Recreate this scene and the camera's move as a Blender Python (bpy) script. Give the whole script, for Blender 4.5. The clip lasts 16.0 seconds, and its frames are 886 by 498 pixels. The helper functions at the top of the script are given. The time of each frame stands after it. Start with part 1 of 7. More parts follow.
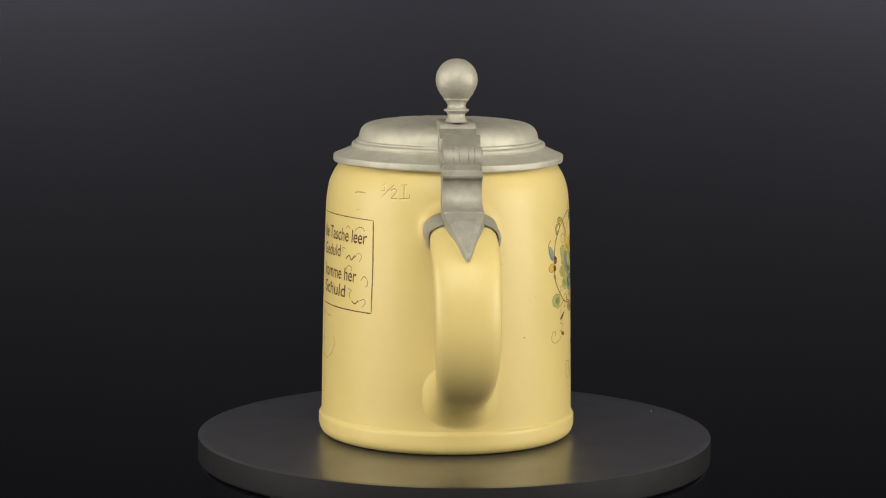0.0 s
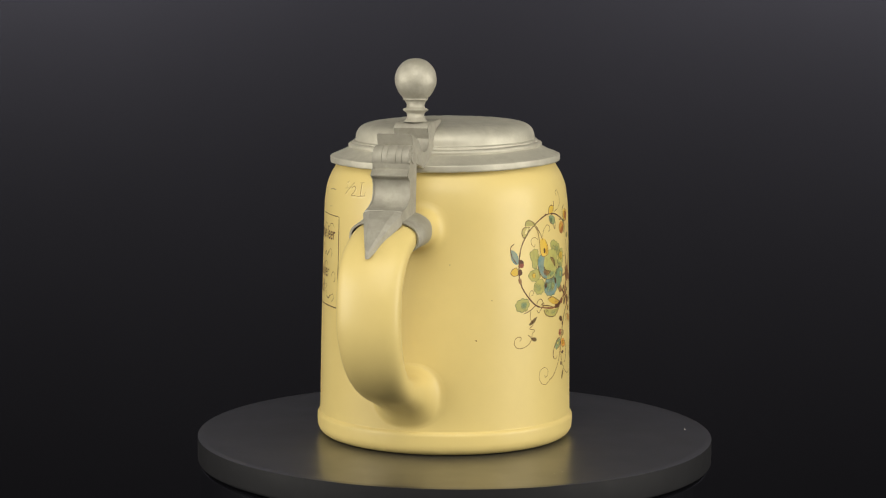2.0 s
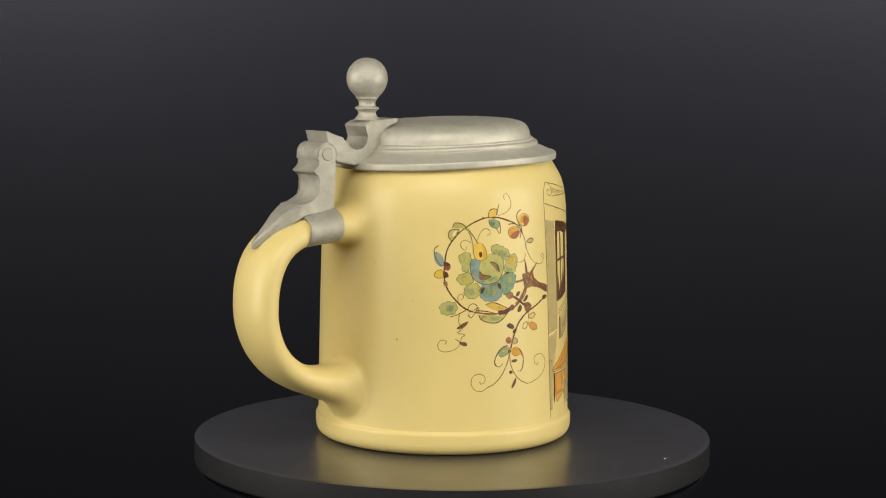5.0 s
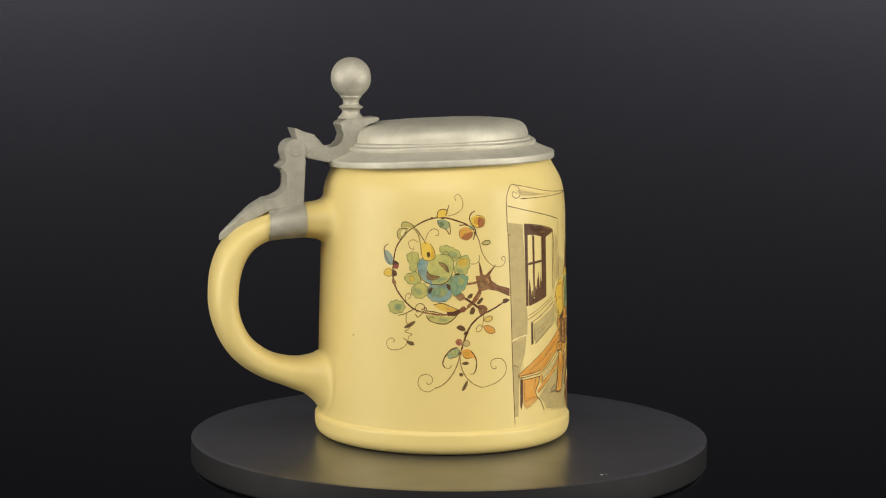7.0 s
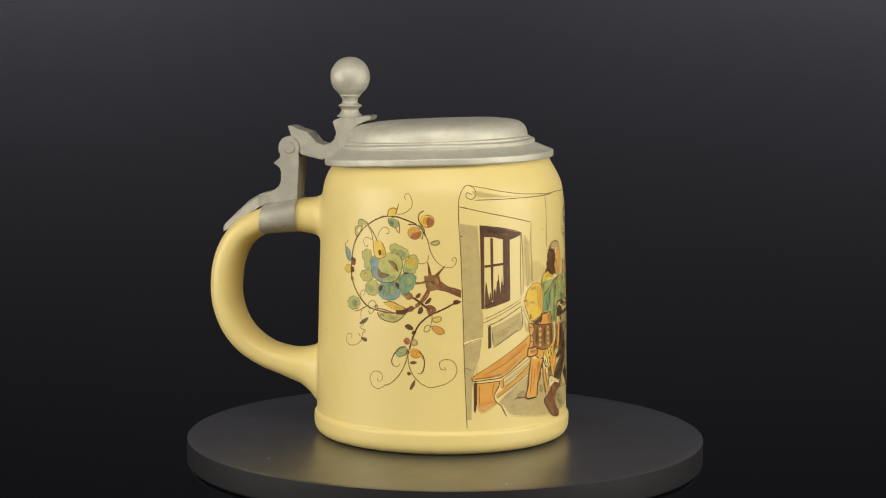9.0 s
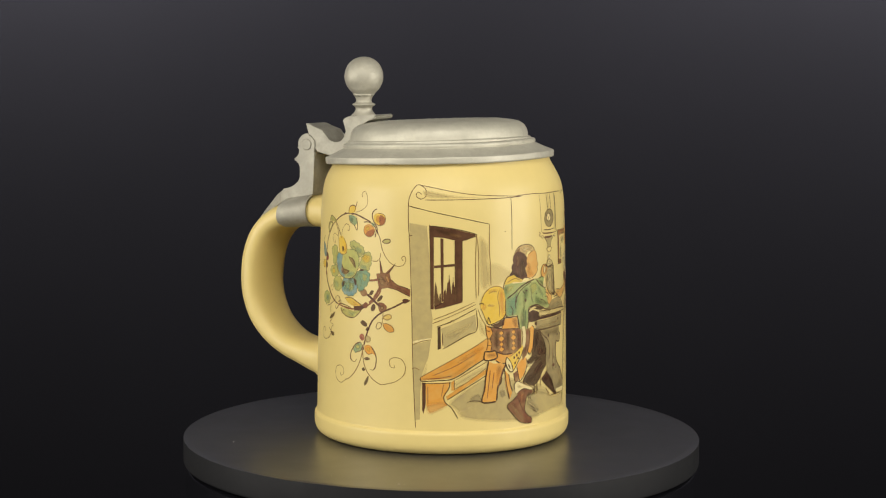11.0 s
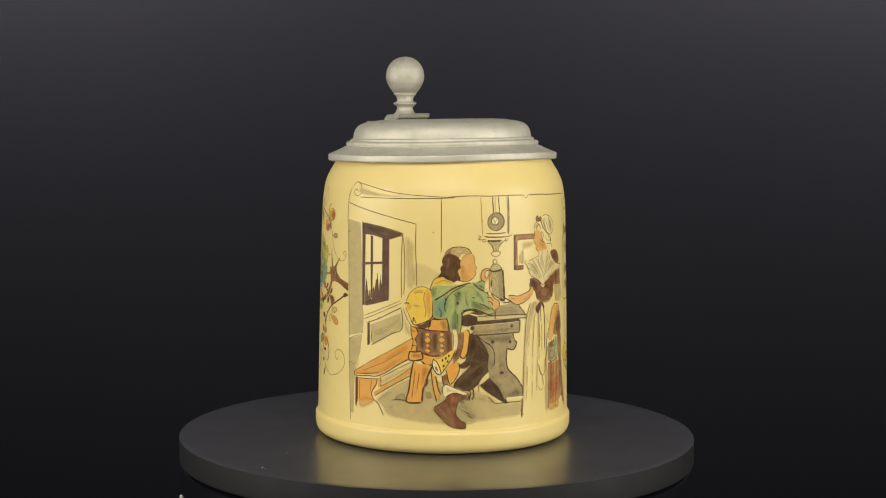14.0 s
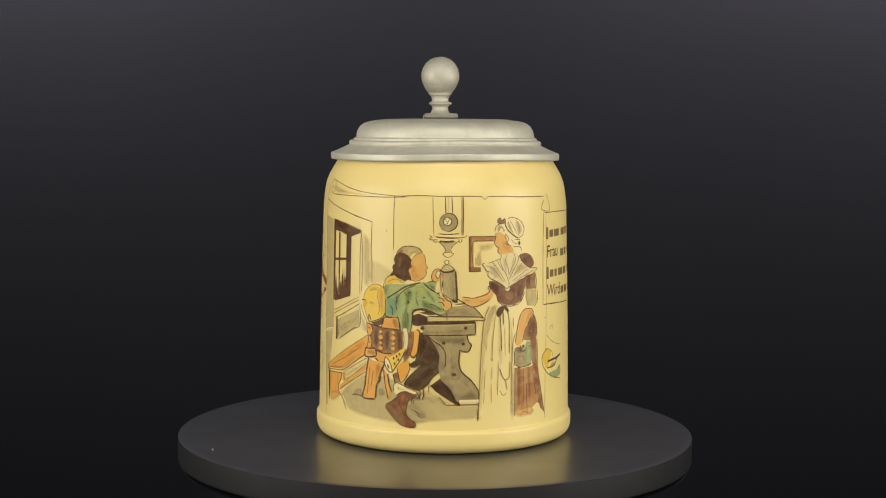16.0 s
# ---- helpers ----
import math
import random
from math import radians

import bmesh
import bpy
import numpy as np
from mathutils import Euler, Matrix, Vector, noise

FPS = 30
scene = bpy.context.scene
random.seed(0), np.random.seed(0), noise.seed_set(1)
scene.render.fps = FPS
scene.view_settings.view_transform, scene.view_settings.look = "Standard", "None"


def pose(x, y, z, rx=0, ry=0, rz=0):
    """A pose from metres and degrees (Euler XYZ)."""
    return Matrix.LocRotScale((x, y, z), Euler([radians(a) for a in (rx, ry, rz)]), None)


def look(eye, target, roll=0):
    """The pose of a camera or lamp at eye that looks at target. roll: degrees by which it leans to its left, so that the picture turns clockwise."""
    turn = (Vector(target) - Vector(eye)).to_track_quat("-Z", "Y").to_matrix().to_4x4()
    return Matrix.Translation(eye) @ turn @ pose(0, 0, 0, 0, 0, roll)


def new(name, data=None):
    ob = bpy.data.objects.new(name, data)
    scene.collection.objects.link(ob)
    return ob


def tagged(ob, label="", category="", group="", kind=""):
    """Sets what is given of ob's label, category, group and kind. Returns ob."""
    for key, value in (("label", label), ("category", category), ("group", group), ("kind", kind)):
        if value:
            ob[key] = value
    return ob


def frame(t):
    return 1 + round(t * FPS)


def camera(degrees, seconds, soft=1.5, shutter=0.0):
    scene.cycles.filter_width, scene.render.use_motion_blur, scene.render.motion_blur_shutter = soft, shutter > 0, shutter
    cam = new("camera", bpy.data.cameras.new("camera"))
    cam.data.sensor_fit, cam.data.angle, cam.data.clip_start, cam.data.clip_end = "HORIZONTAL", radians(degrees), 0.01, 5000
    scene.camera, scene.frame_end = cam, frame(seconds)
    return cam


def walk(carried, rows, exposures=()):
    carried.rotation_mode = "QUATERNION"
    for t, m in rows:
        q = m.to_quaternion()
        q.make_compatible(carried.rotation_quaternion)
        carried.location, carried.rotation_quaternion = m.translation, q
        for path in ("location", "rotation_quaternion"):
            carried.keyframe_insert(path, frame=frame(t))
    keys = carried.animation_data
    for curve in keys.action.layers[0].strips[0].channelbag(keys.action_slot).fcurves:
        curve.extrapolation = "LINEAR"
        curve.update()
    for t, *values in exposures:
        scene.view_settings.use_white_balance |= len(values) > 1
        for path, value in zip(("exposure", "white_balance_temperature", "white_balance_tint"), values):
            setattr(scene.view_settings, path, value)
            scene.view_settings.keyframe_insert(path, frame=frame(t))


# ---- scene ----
# a stoneware beer stein on a slowly turning black display turntable, in a dark photo booth
cam = camera(26.06, 16.0, soft=1.15)
EYE = Vector((0.0, -0.7513, 0.1537))
YAW, TILT, ROLL = radians(-0.088), radians(6.159), 0.386
AIM = EYE + Vector((math.sin(YAW) * math.cos(TILT), math.cos(YAW) * math.cos(TILT), -math.sin(TILT)))
walk(cam, [(0.0, look(EYE, AIM, ROLL)), (16.0, look(EYE, AIM, ROLL))])


def turn(t):
    """The turntable's angle in degrees at t seconds: a little over eleven degrees a second."""
    u = t / 8 - 1
    return 1.5255 - 90.52 * u + 0.7067 * u * u - 0.0453 * u ** 3


PLATTER_OFF = (0.00086, -0.00382)   # the platter's centre against the spindle
STEIN_OFF = (-0.00124, -0.00045)    # the stein's centre against the spindle
STEIN_TURN = 1.9


# ---------------------------------------------------------------- light
def softbox(name, where, target, size_x, size_y, watts, colour):
    lamp = bpy.data.lights.new(name, "AREA")
    lamp.shape, lamp.size, lamp.size_y, lamp.energy, lamp.color = "RECTANGLE", size_x, size_y, watts, colour
    ob = new(name, lamp)
    ob.matrix_world = look(where, target)
    return ob


world = bpy.data.worlds.new("world")
scene.world = world
world.use_nodes = True
world.node_tree.nodes["Background"].inputs[0].default_value = (0.02, 0.02, 0.022, 1)
world.node_tree.nodes["Background"].inputs[1].default_value = 0.3
WARM = (1.0, 0.955, 0.85)
softbox("softbox_top", (0.0, -0.68, 0.60), (0, 0, 0.05), 0.85, 0.5, 6.1, WARM)
softbox("softbox_left", (-0.80, -0.34, 0.20), (0, 0, 0.05), 0.6, 0.5, 5.8, WARM)
softbox("softbox_right", (0.80, -0.34, 0.20), (0, 0, 0.05), 0.6, 0.5, 6.4, WARM)
softbox("backdrop_strip", (-0.45, 0.67, 0.45), (-0.45, 0.9, 0.45), 0.7, 0.12, 30.4, (0.98, 0.97, 0.98))
softbox("backdrop_strip", (0.48, 0.67, 0.45), (0.48, 0.9, 0.45), 0.7, 0.12, 32.0, (0.98, 0.97, 0.98))
scene.view_settings.exposure = 0.0


# ---------------------------------------------------------------- materials
def material(name, base, rough=0.5, metal=0.0, spread=0.06, scale=60.0, bump=0.0, bump_scale=400.0, coat=0.0, spec=0.5, wear=None, stretch=(1, 1, 1), rough_drift=0.05, rubbed=None):
    """Principled surface; its colour drifts at two scales, with fine relief and, if wear is given, blotches of that colour; rubbed brightens the sharp edges."""
    m = bpy.data.materials.new(name)
    m.use_nodes = True
    nt = m.node_tree
    b = nt.nodes["Principled BSDF"]
    b.inputs["Metallic"].default_value = metal
    b.inputs["Specular IOR Level"].default_value = spec
    b.inputs["Coat Weight"].default_value = coat
    b.inputs["Coat Roughness"].default_value = 0.2
    co = nt.nodes.new("ShaderNodeTexCoord")
    mp = nt.nodes.new("ShaderNodeMapping")
    mp.inputs["Scale"].default_value = stretch
    nt.links.new(co.outputs["Object"], mp.inputs[0])

    def grain(s, detail=3.0):
        n = nt.nodes.new("ShaderNodeTexNoise")
        n.inputs["Scale"].default_value, n.inputs["Detail"].default_value = s, detail
        nt.links.new(mp.outputs[0], n.inputs["Vector"])
        return n

    def spread_of(node, lo, hi):
        r = nt.nodes.new("ShaderNodeMapRange")
        r.inputs["From Min"].default_value, r.inputs["From Max"].default_value = 0.3, 0.7
        r.inputs["To Min"].default_value, r.inputs["To Max"].default_value = lo, hi
        nt.links.new(node.outputs[0], r.inputs[0])
        return r

    def mixed(a, bb, fac, kind="MIX"):
        x = nt.nodes.new("ShaderNodeMix")
        x.data_type, x.blend_type = "RGBA", kind
        if isinstance(fac, float):
            x.inputs[0].default_value = fac
        else:
            nt.links.new(fac.outputs[0], x.inputs[0])
        for socket, v in ((x.inputs[6], a), (x.inputs[7], bb)):
            if isinstance(v, tuple):
                socket.default_value = (*v[:3], 1)
            else:
                nt.links.new(v, socket)
        return x.outputs[2]

    dark = tuple(c * (1 - spread) for c in base)
    light = tuple(min(1.0, c * (1 + spread)) for c in base)
    colour = mixed(dark, light, spread_of(grain(scale), 0.0, 1.0))
    colour = mixed(colour, tuple(c * (1 - spread * 1.2) for c in base), spread_of(grain(scale * 7, 5.0), 0.0, 0.5))
    if wear:
        colour = mixed(colour, wear, spread_of(grain(scale * 2.3, 6.0), -0.6, 0.75))
    if rubbed:
        shape = nt.nodes.new("ShaderNodeNewGeometry")
        edge = nt.nodes.new("ShaderNodeMapRange")
        edge.inputs["From Min"].default_value, edge.inputs["From Max"].default_value, edge.inputs["To Max"].default_value = 0.53, 0.64, 0.75
        nt.links.new(shape.outputs["Pointiness"], edge.inputs[0])
        colour = mixed(colour, rubbed, edge)
    nt.links.new(colour, b.inputs["Base Color"])
    r = spread_of(grain(scale * 3), max(rough - rough_drift, 0.02), min(rough + rough_drift, 1.0))
    nt.links.new(r.outputs[0], b.inputs["Roughness"])
    if bump:
        bp = nt.nodes.new("ShaderNodeBump")
        bp.inputs["Strength"].default_value, bp.inputs["Distance"].default_value = bump, 0.0006
        nt.links.new(grain(bump_scale, 4.0).outputs[0], bp.inputs["Height"])
        nt.links.new(bp.outputs[0], b.inputs["Normal"])
    return m


CREAM = (0.70, 0.553, 0.216)
GLAZE = material("cream_glaze", CREAM, 0.44, 0, 0.035, 25, 0.07, 90, coat=0.14, spec=0.36)
PEWTER = material("pewter", (0.40, 0.38, 0.32), 0.60, 0.34, 0.14, 110, 0.12, 900, wear=(0.31, 0.295, 0.245), spec=0.4)
PEWTER_LID = material("pewter_lid", (0.535, 0.51, 0.425), 0.55, 0.36, 0.10, 80, 0.2, 700, wear=(0.445, 0.42, 0.345), rubbed=(0.64, 0.61, 0.525))
PEWTER_KNOB = material("dull_pewter", (0.47, 0.445, 0.37), 0.57, 0.36, 0.12, 130, 0.25, 800, wear=(0.40, 0.375, 0.30))
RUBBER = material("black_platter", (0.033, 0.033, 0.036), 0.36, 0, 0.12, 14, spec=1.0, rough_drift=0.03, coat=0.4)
# same platter: a rougher copy, darkened so its colour shades the side
SHADED_RIM = material("black_platter_shaded_rim", (0.0125, 0.0125, 0.0145), 0.62, 0, 0.10, 40, spec=0.2)
SKIRT = material("black_skirt", (0.007, 0.007, 0.009), 0.22, 0, 0.1, 30, spec=0.16)
PAPER = material("dark_paper", (0.0064, 0.0062, 0.0073), 0.95, 0, 0.03, 6, spec=0.0)
VELVET = material("black_velvet", (0.0096, 0.0096, 0.0122), 1.0, 0, 0.06, 20, spec=0.0)
WHITE = material("white_plastic", (0.7, 0.7, 0.68), 0.5)
DUST = material("dust", (0.35, 0.34, 0.31), 0.9)


# ---------------------------------------------------------------- building tools
def part(name, bm, mats, parent=None, label="", smooth=True):
    """Link a bmesh as one mesh object under a thing or a part."""
    bmesh.ops.recalc_face_normals(bm, faces=bm.faces) if smooth != "keep" else None
    me = bpy.data.meshes.new(name)
    bm.to_mesh(me)
    bm.free()
    for m in mats if isinstance(mats, (list, tuple)) else (mats,):
        me.materials.append(m)
    if smooth:
        for f in me.polygons:
            f.use_smooth = True
        me.set_sharp_from_angle(angle=radians(38))
    ob = new(name, me)
    ob.parent = parent
    if label:
        tagged(ob, label)
    return ob


def revolve(profile, segments=160, centre=(0, 0), bm=None):
    """A closed or open profile of (radius, height) in millimetres, turned round the vertical through centre."""
    bm = bm or bmesh.new()
    rings = []
    for r, z in profile:
        if r < 1e-6:
            rings.append([bm.verts.new((centre[0] / 1000, centre[1] / 1000, z / 1000))])
        else:
            rings.append([bm.verts.new(((centre[0] + r * math.cos(a)) / 1000, (centre[1] + r * math.sin(a)) / 1000, z / 1000))
                          for a in (2 * math.pi * k / segments for k in range(segments))])
    for lo, hi in zip(rings, rings[1:]):
        for k in range(segments):
            n = (k + 1) % segments
            if len(lo) == 1 and len(hi) > 1:
                bm.faces.new((lo[0], hi[n], hi[k]))
            elif len(hi) == 1 and len(lo) > 1:
                bm.faces.new((lo[k], lo[n], hi[0]))
            elif len(lo) > 1:
                bm.faces.new((lo[k], lo[n], hi[n], hi[k]))
    return bm


def rounded(points, steps=4):
    """A smooth curve through the points (Catmull-Rom), of any dimension."""
    pts = [Vector(p) for p in points]
    out = []
    for i in range(len(pts) - 1):
        a, b, c, d = pts[max(i - 1, 0)], pts[i], pts[i + 1], pts[min(i + 2, len(pts) - 1)]
        for k in range(steps):
            s = k / steps
            out.append(0.5 * (2 * b + (c - a) * s + (2 * a - 5 * b + 4 * c - d) * s * s + (3 * b - a - 3 * c + d) * s ** 3))
    return out + [pts[-1]]


def slab(outline, half_width, bevel=0.5):
    """A side outline of (reach from the axis, height) in millimetres, given thickness across, its rims bevelled. Reach runs to -x."""
    bm = bmesh.new()
    left = [bm.verts.new((-r / 1000, -half_width / 1000, z / 1000)) for r, z in outline]
    right = [bm.verts.new((-r / 1000, half_width / 1000, z / 1000)) for r, z in outline]
    a, b = bm.faces.new(left), bm.faces.new(list(reversed(right)))
    n = len(outline)
    for k in range(n):
        bm.faces.new((left[k], right[k], right[(k + 1) % n], left[(k + 1) % n]))
    rims = list(a.edges) + list(b.edges)
    bmesh.ops.bevel(bm, geom=rims, offset=bevel / 1000, segments=2, affect="EDGES", clamp_overlap=True)
    return bm


def arc(cx, cz, r, a0, a1, n=8):
    return [(cx + r * math.cos(radians(a0 + (a1 - a0) * k / n)), cz + r * math.sin(radians(a0 + (a1 - a0) * k / n))) for k in range(n + 1)]


# ---------------------------------------------------------------- booth
def upright(name, corners, mat, thick):
    """A flat board between four corners, with thickness along its normal."""
    bm = bmesh.new()
    bm.faces.new([bm.verts.new(p) for p in corners])
    n = (Vector(corners[1]) - Vector(corners[0])).cross(Vector(corners[2]) - Vector(corners[0])).normalized() * thick
    for v in bmesh.ops.extrude_face_region(bm, geom=bm.faces[:])["geom"]:
        if isinstance(v, bmesh.types.BMVert):
            v.co += n
    return part(name, bm, mat, smooth=False)


tagged(upright("backdrop", ((-1.6, 0.9, -0.6), (-1.6, 0.9, 1.5), (1.6, 0.9, 1.5), (1.6, 0.9, -0.6)), PAPER, 0.02), "plain dark grey paper backdrop lit from above", "backdrop", kind="structure")
tagged(upright("table_top", ((-1.2, -1.0, -0.062), (-1.2, 0.11, -0.062), (1.2, 0.11, -0.062), (1.2, -1.0, -0.062)), VELVET, 0.03), "table covered in black velvet under the turntable", "table", kind="structure")


def panel(name, *corners):
    return tagged(upright(name, corners, PAPER, 0.03), "plain black cloth wall of the photo booth", "wall", kind="structure")


panel("wall_west", (-1.62, -1.4, -0.6), (-1.62, -1.4, 1.5), (-1.62, 1.0, 1.5), (-1.62, 1.0, -0.6))
panel("wall_east", (1.62, -1.4, -0.6), (1.62, 1.0, -0.6), (1.62, 1.0, 1.5), (1.62, -1.4, 1.5))
panel("wall_south", (-1.62, -1.4, -0.6), (1.62, -1.4, -0.6), (1.62, -1.4, 1.5), (-1.62, -1.4, 1.5))
panel("ceiling", (-1.62, -1.4, 1.5), (1.62, -1.4, 1.5), (1.62, 1.0, 1.5), (-1.62, 1.0, 1.5))
panel("floor", (-1.62, -1.4, -0.6), (-1.62, 1.0, -0.6), (1.62, 1.0, -0.6), (1.62, -1.4, -0.6))

# ---------------------------------------------------------------- turntable
turntable = tagged(new("turntable"), "matt black round display turntable under the stein", "turntable")
platter_bm = revolve([(0, 0), (98, 0), (101.42, 0), (101.5, -0.03), (101.52, -0.1), (101.52, -8.4), (101.5, -8.8), (101.3, -9.3), (100.7, -9.6), (96, -9.6), (0, -9.6)], 220)
# all below the top face takes the copy with shade in its colour
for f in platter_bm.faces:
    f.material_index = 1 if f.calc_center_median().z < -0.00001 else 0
part("platter", platter_bm, (RUBBER, SHADED_RIM), turntable, "satin black platter, its matt rim coloured darker as shade")
part("skirt", revolve([(0, -9.7), (97.0, -9.7), (97.2, -11), (99.8, -11.3), (100.4, -11.8), (100.5, -12.2), (100.5, -56.6), (100.5, -57), (99.5, -58.5), (0, -58.5)], 160), SKIRT, turntable, "glossy black drum under the platter")
part("foot_ring", revolve([(0, -58.6), (90, -58.6), (90, -61.9), (0, -61.9)], 100), RUBBER, turntable)



def tab():
    """A small pale pointer that stands out from the drum."""
    bm = bmesh.new()
    for r, w, z in ((101.4, 0.4, -22.6), (102.0, 1.2, -27.5), (102.1, 1.4, -52)):
        for x, y in ((95.5, -w), (r, -w), (r, w), (95.5, w)):
            bm.verts.new((x / 1000, y / 1000, z / 1000))
    bm.verts.ensure_lookup_table()
    v = bm.verts
    for a in (0, 4):
        for k in range(4):
            n = (k + 1) % 4
            bm.faces.new((v[a + k], v[a + n], v[a + 4 + n], v[a + 4 + k]))
    bm.faces.new((v[0], v[1], v[2], v[3]))
    bm.faces.new((v[8], v[9], v[10], v[11]))
    return bm


part("pointer_tab", tab(), WHITE, turntable, "small white plastic tab on the drum").matrix_basis = pose(0, 0, 0, 0, 0, -104.5)

# ---------------------------------------------------------------- stein
stein = tagged(new("beer_stein"), "cream glazed stoneware beer stein with pewter lid and painted scenes", "stein")
BODY = [(0, 0.8), (41, 0.8), (43, 0.1), (46.0, 0.15), (48.1, 0.8), (49.5, 2.0), (50.2, 3.6), (50.42, 5.2), (50.47, 7.4), (50.38, 8.25), (50.02, 8.9), (49.6, 9.25), (49.42, 9.55), (49.4, 10.4),
        (49.35, 14), (49.2, 25), (49.0, 37), (48.8, 48), (48.55, 59.5), (48.25, 71), (47.95, 82), (47.7, 90), (47.25, 95), (46.45, 99.4), (44.9, 103.2), (42.8, 106.8), (41.9, 108.4), (41.6, 109.6)]
INSIDE = [(40.9, 110.3), (39.4, 110.0), (38.9, 108.6), (39.6, 104), (42.4, 98), (43.3, 92), (44.4, 40), (44.6, 14), (43, 7.5), (38, 6), (0, 6)]
SKIN = [tuple(v) for v in rounded(BODY[2:], 5)]


def skin(z):
    """The body's outer radius at a height, in millimetres."""
    for (r0, z0), (r1, z1) in zip(SKIN, SKIN[1:]):
        if z0 <= z <= z1 and z1 > z0:
            return r0 + (r1 - r0) * (z - z0) / (z1 - z0)
    return SKIN[-1][0] if z > 50 else SKIN[0][0]


body = part("body", revolve(BODY[:2] + SKIN + INSIDE, 288), GLAZE, stein, "cream yellow glazed cylinder with a rounded foot ring")


HANDLE = [(53.5, 85.2, 13.9, 24.6), (57, 85.2, 13.1, 24.3), (64, 84.7, 12.0, 24.4), (72, 82.6, 10.8, 24.4), (79, 78.6, 10.7, 24.4), (83.6, 72.9, 11.0, 24.3),
          (86.3, 65.5, 11.2, 24.0), (87.2, 58, 11.1, 23.8), (87.0, 51.5, 10.8, 23.6), (85.2, 44.7, 10.6, 23.2), (81.9, 38.5, 10.4, 22.5), (76.9, 33.3, 10.4, 21.6), (70.3, 29.2, 10.4, 20.8),
          (63.5, 26.9, 11.2, 20.6), (59.2, 25.8, 12.6, 20.7)]
# how the roots swell into the wall: distance from it, then middle height, half height and half width there
UPPER_ROOT = [(-0.05, 85.2, 12.0, 17.4), (0.02, 85.2, 11.0, 16.2), (0.10, 85.2, 10.2, 15.2), (0.3, 85.2, 9.4, 14.3), (0.75, 85.2, 8.6, 13.6), (1.5, 85.2, 8.0, 13.1), (2.6, 85.2, 7.5, 12.75), (4.0, 85.2, 7.15, 12.5)]
LOWER_ROOT = [(7.0, 25.0, 7.1, 10.5), (4.6, 24.3, 8.2, 11.0), (2.6, 23.6, 9.4, 11.6), (1.3, 23.1, 10.7, 12.3), (0.55, 22.9, 11.2, 12.8), (0.2, 22.8, 11.7, 13.4), (0.06, 22.8, 12.2, 14.2), (-0.05, 22.8, 12.6, 15.2)]


def handle_mesh(exponent=2.5, sides=44):
    bm = bmesh.new()
    ring_of = [(2 * math.pi * k / sides) for k in range(sides)]

    def shape(t, half, wide):
        c, q = math.cos(t), math.sin(t)
        return math.copysign(abs(c) ** (2 / exponent), c) * half, math.copysign(abs(q) ** (2 / exponent), q) * wide

    def root(rows, flip):
        out = []
        for d, zc, half, wide in rows:
            ring = []
            for t in ring_of:
                n, y = shape(t, half, wide)
                z = zc + (-n if flip else n)
                ring.append(bm.verts.new((-(math.sqrt(skin(z) ** 2 - y * y) + d) / 1000, y / 1000, z / 1000)))
            out.append(ring)
        return out

    rows = rounded(HANDLE, 5)
    middle = []
    for i, row in enumerate(rows):
        a, b = rows[max(i - 1, 0)], rows[min(i + 1, len(rows) - 1)]
        way = Vector((b[0] - a[0], b[1] - a[1])).normalized()
        side = Vector((-way[1], way[0]))
        ring = []
        for t in ring_of:
            n, y = shape(t, row[2] / 2, row[3] / 2)
            if abs(math.sin(t)) < 0.08 and math.cos(t) > 0:
                n += 0.14
            p = Vector((row[0], row[1])) + side * n
            ring.append(bm.verts.new((-p[0] / 1000, y / 1000, p[1] / 1000)))
        middle.append(ring)
    rings = root(UPPER_ROOT, False) + middle + root(LOWER_ROOT, True)
    for lo, hi in zip(rings, rings[1:]):
        for k in range(sides):
            bm.faces.new((lo[k], lo[(k + 1) % sides], hi[(k + 1) % sides], hi[k]))
    for v in bm.verts:  # set on a little out of true
        v.co.y -= 0.0006 * min(1.0, max(0.0, (0.080 - v.co.z) / 0.040))
    return bm


part("handle", handle_mesh(), GLAZE, stein, "cream glazed loop handle with a faint mould seam")

# lid, tipped a little toward the hinge
TIP = pose(-0.0016, 0, 0.1079, 0, -2.4, 0)
LID = [(0, -0.6), (40.5, -0.6), (41.5, 0.0), (44.3, 0.0), (44.62, 0.1), (44.8, 0.4), (44.85, 0.9), (44.85, 2.0), (44.8, 2.4), (44.62, 2.62), (44.2, 2.78), (43.4, 3.1), (41, 4.1), (38.9, 5.1), (38.1, 5.5), (37.75, 5.62), (37.6, 5.8), (37.72, 6.1), (37.8, 6.6), (37.62, 7.1), (37.2, 7.42), (36.6, 7.5), (36.2, 7.56), (36.05, 7.8),
       (35.98, 8.2), (35.7, 8.42), (35.2, 8.5), (34.98, 8.7), (34.92, 9.2), (34.8, 10.2), (34.4, 11.6), (33.5, 13.0), (32.0, 14.1), (30.0, 14.8), (27.5, 15.25), (24, 15.5), (18, 15.65), (12, 15.7), (8, 15.7), (4, 15.7), (0, 15.7)]
lid_bm = revolve(LID[:3] + [tuple(v) for v in rounded(LID[3:], 2)], 240)
rng = random.Random(4)
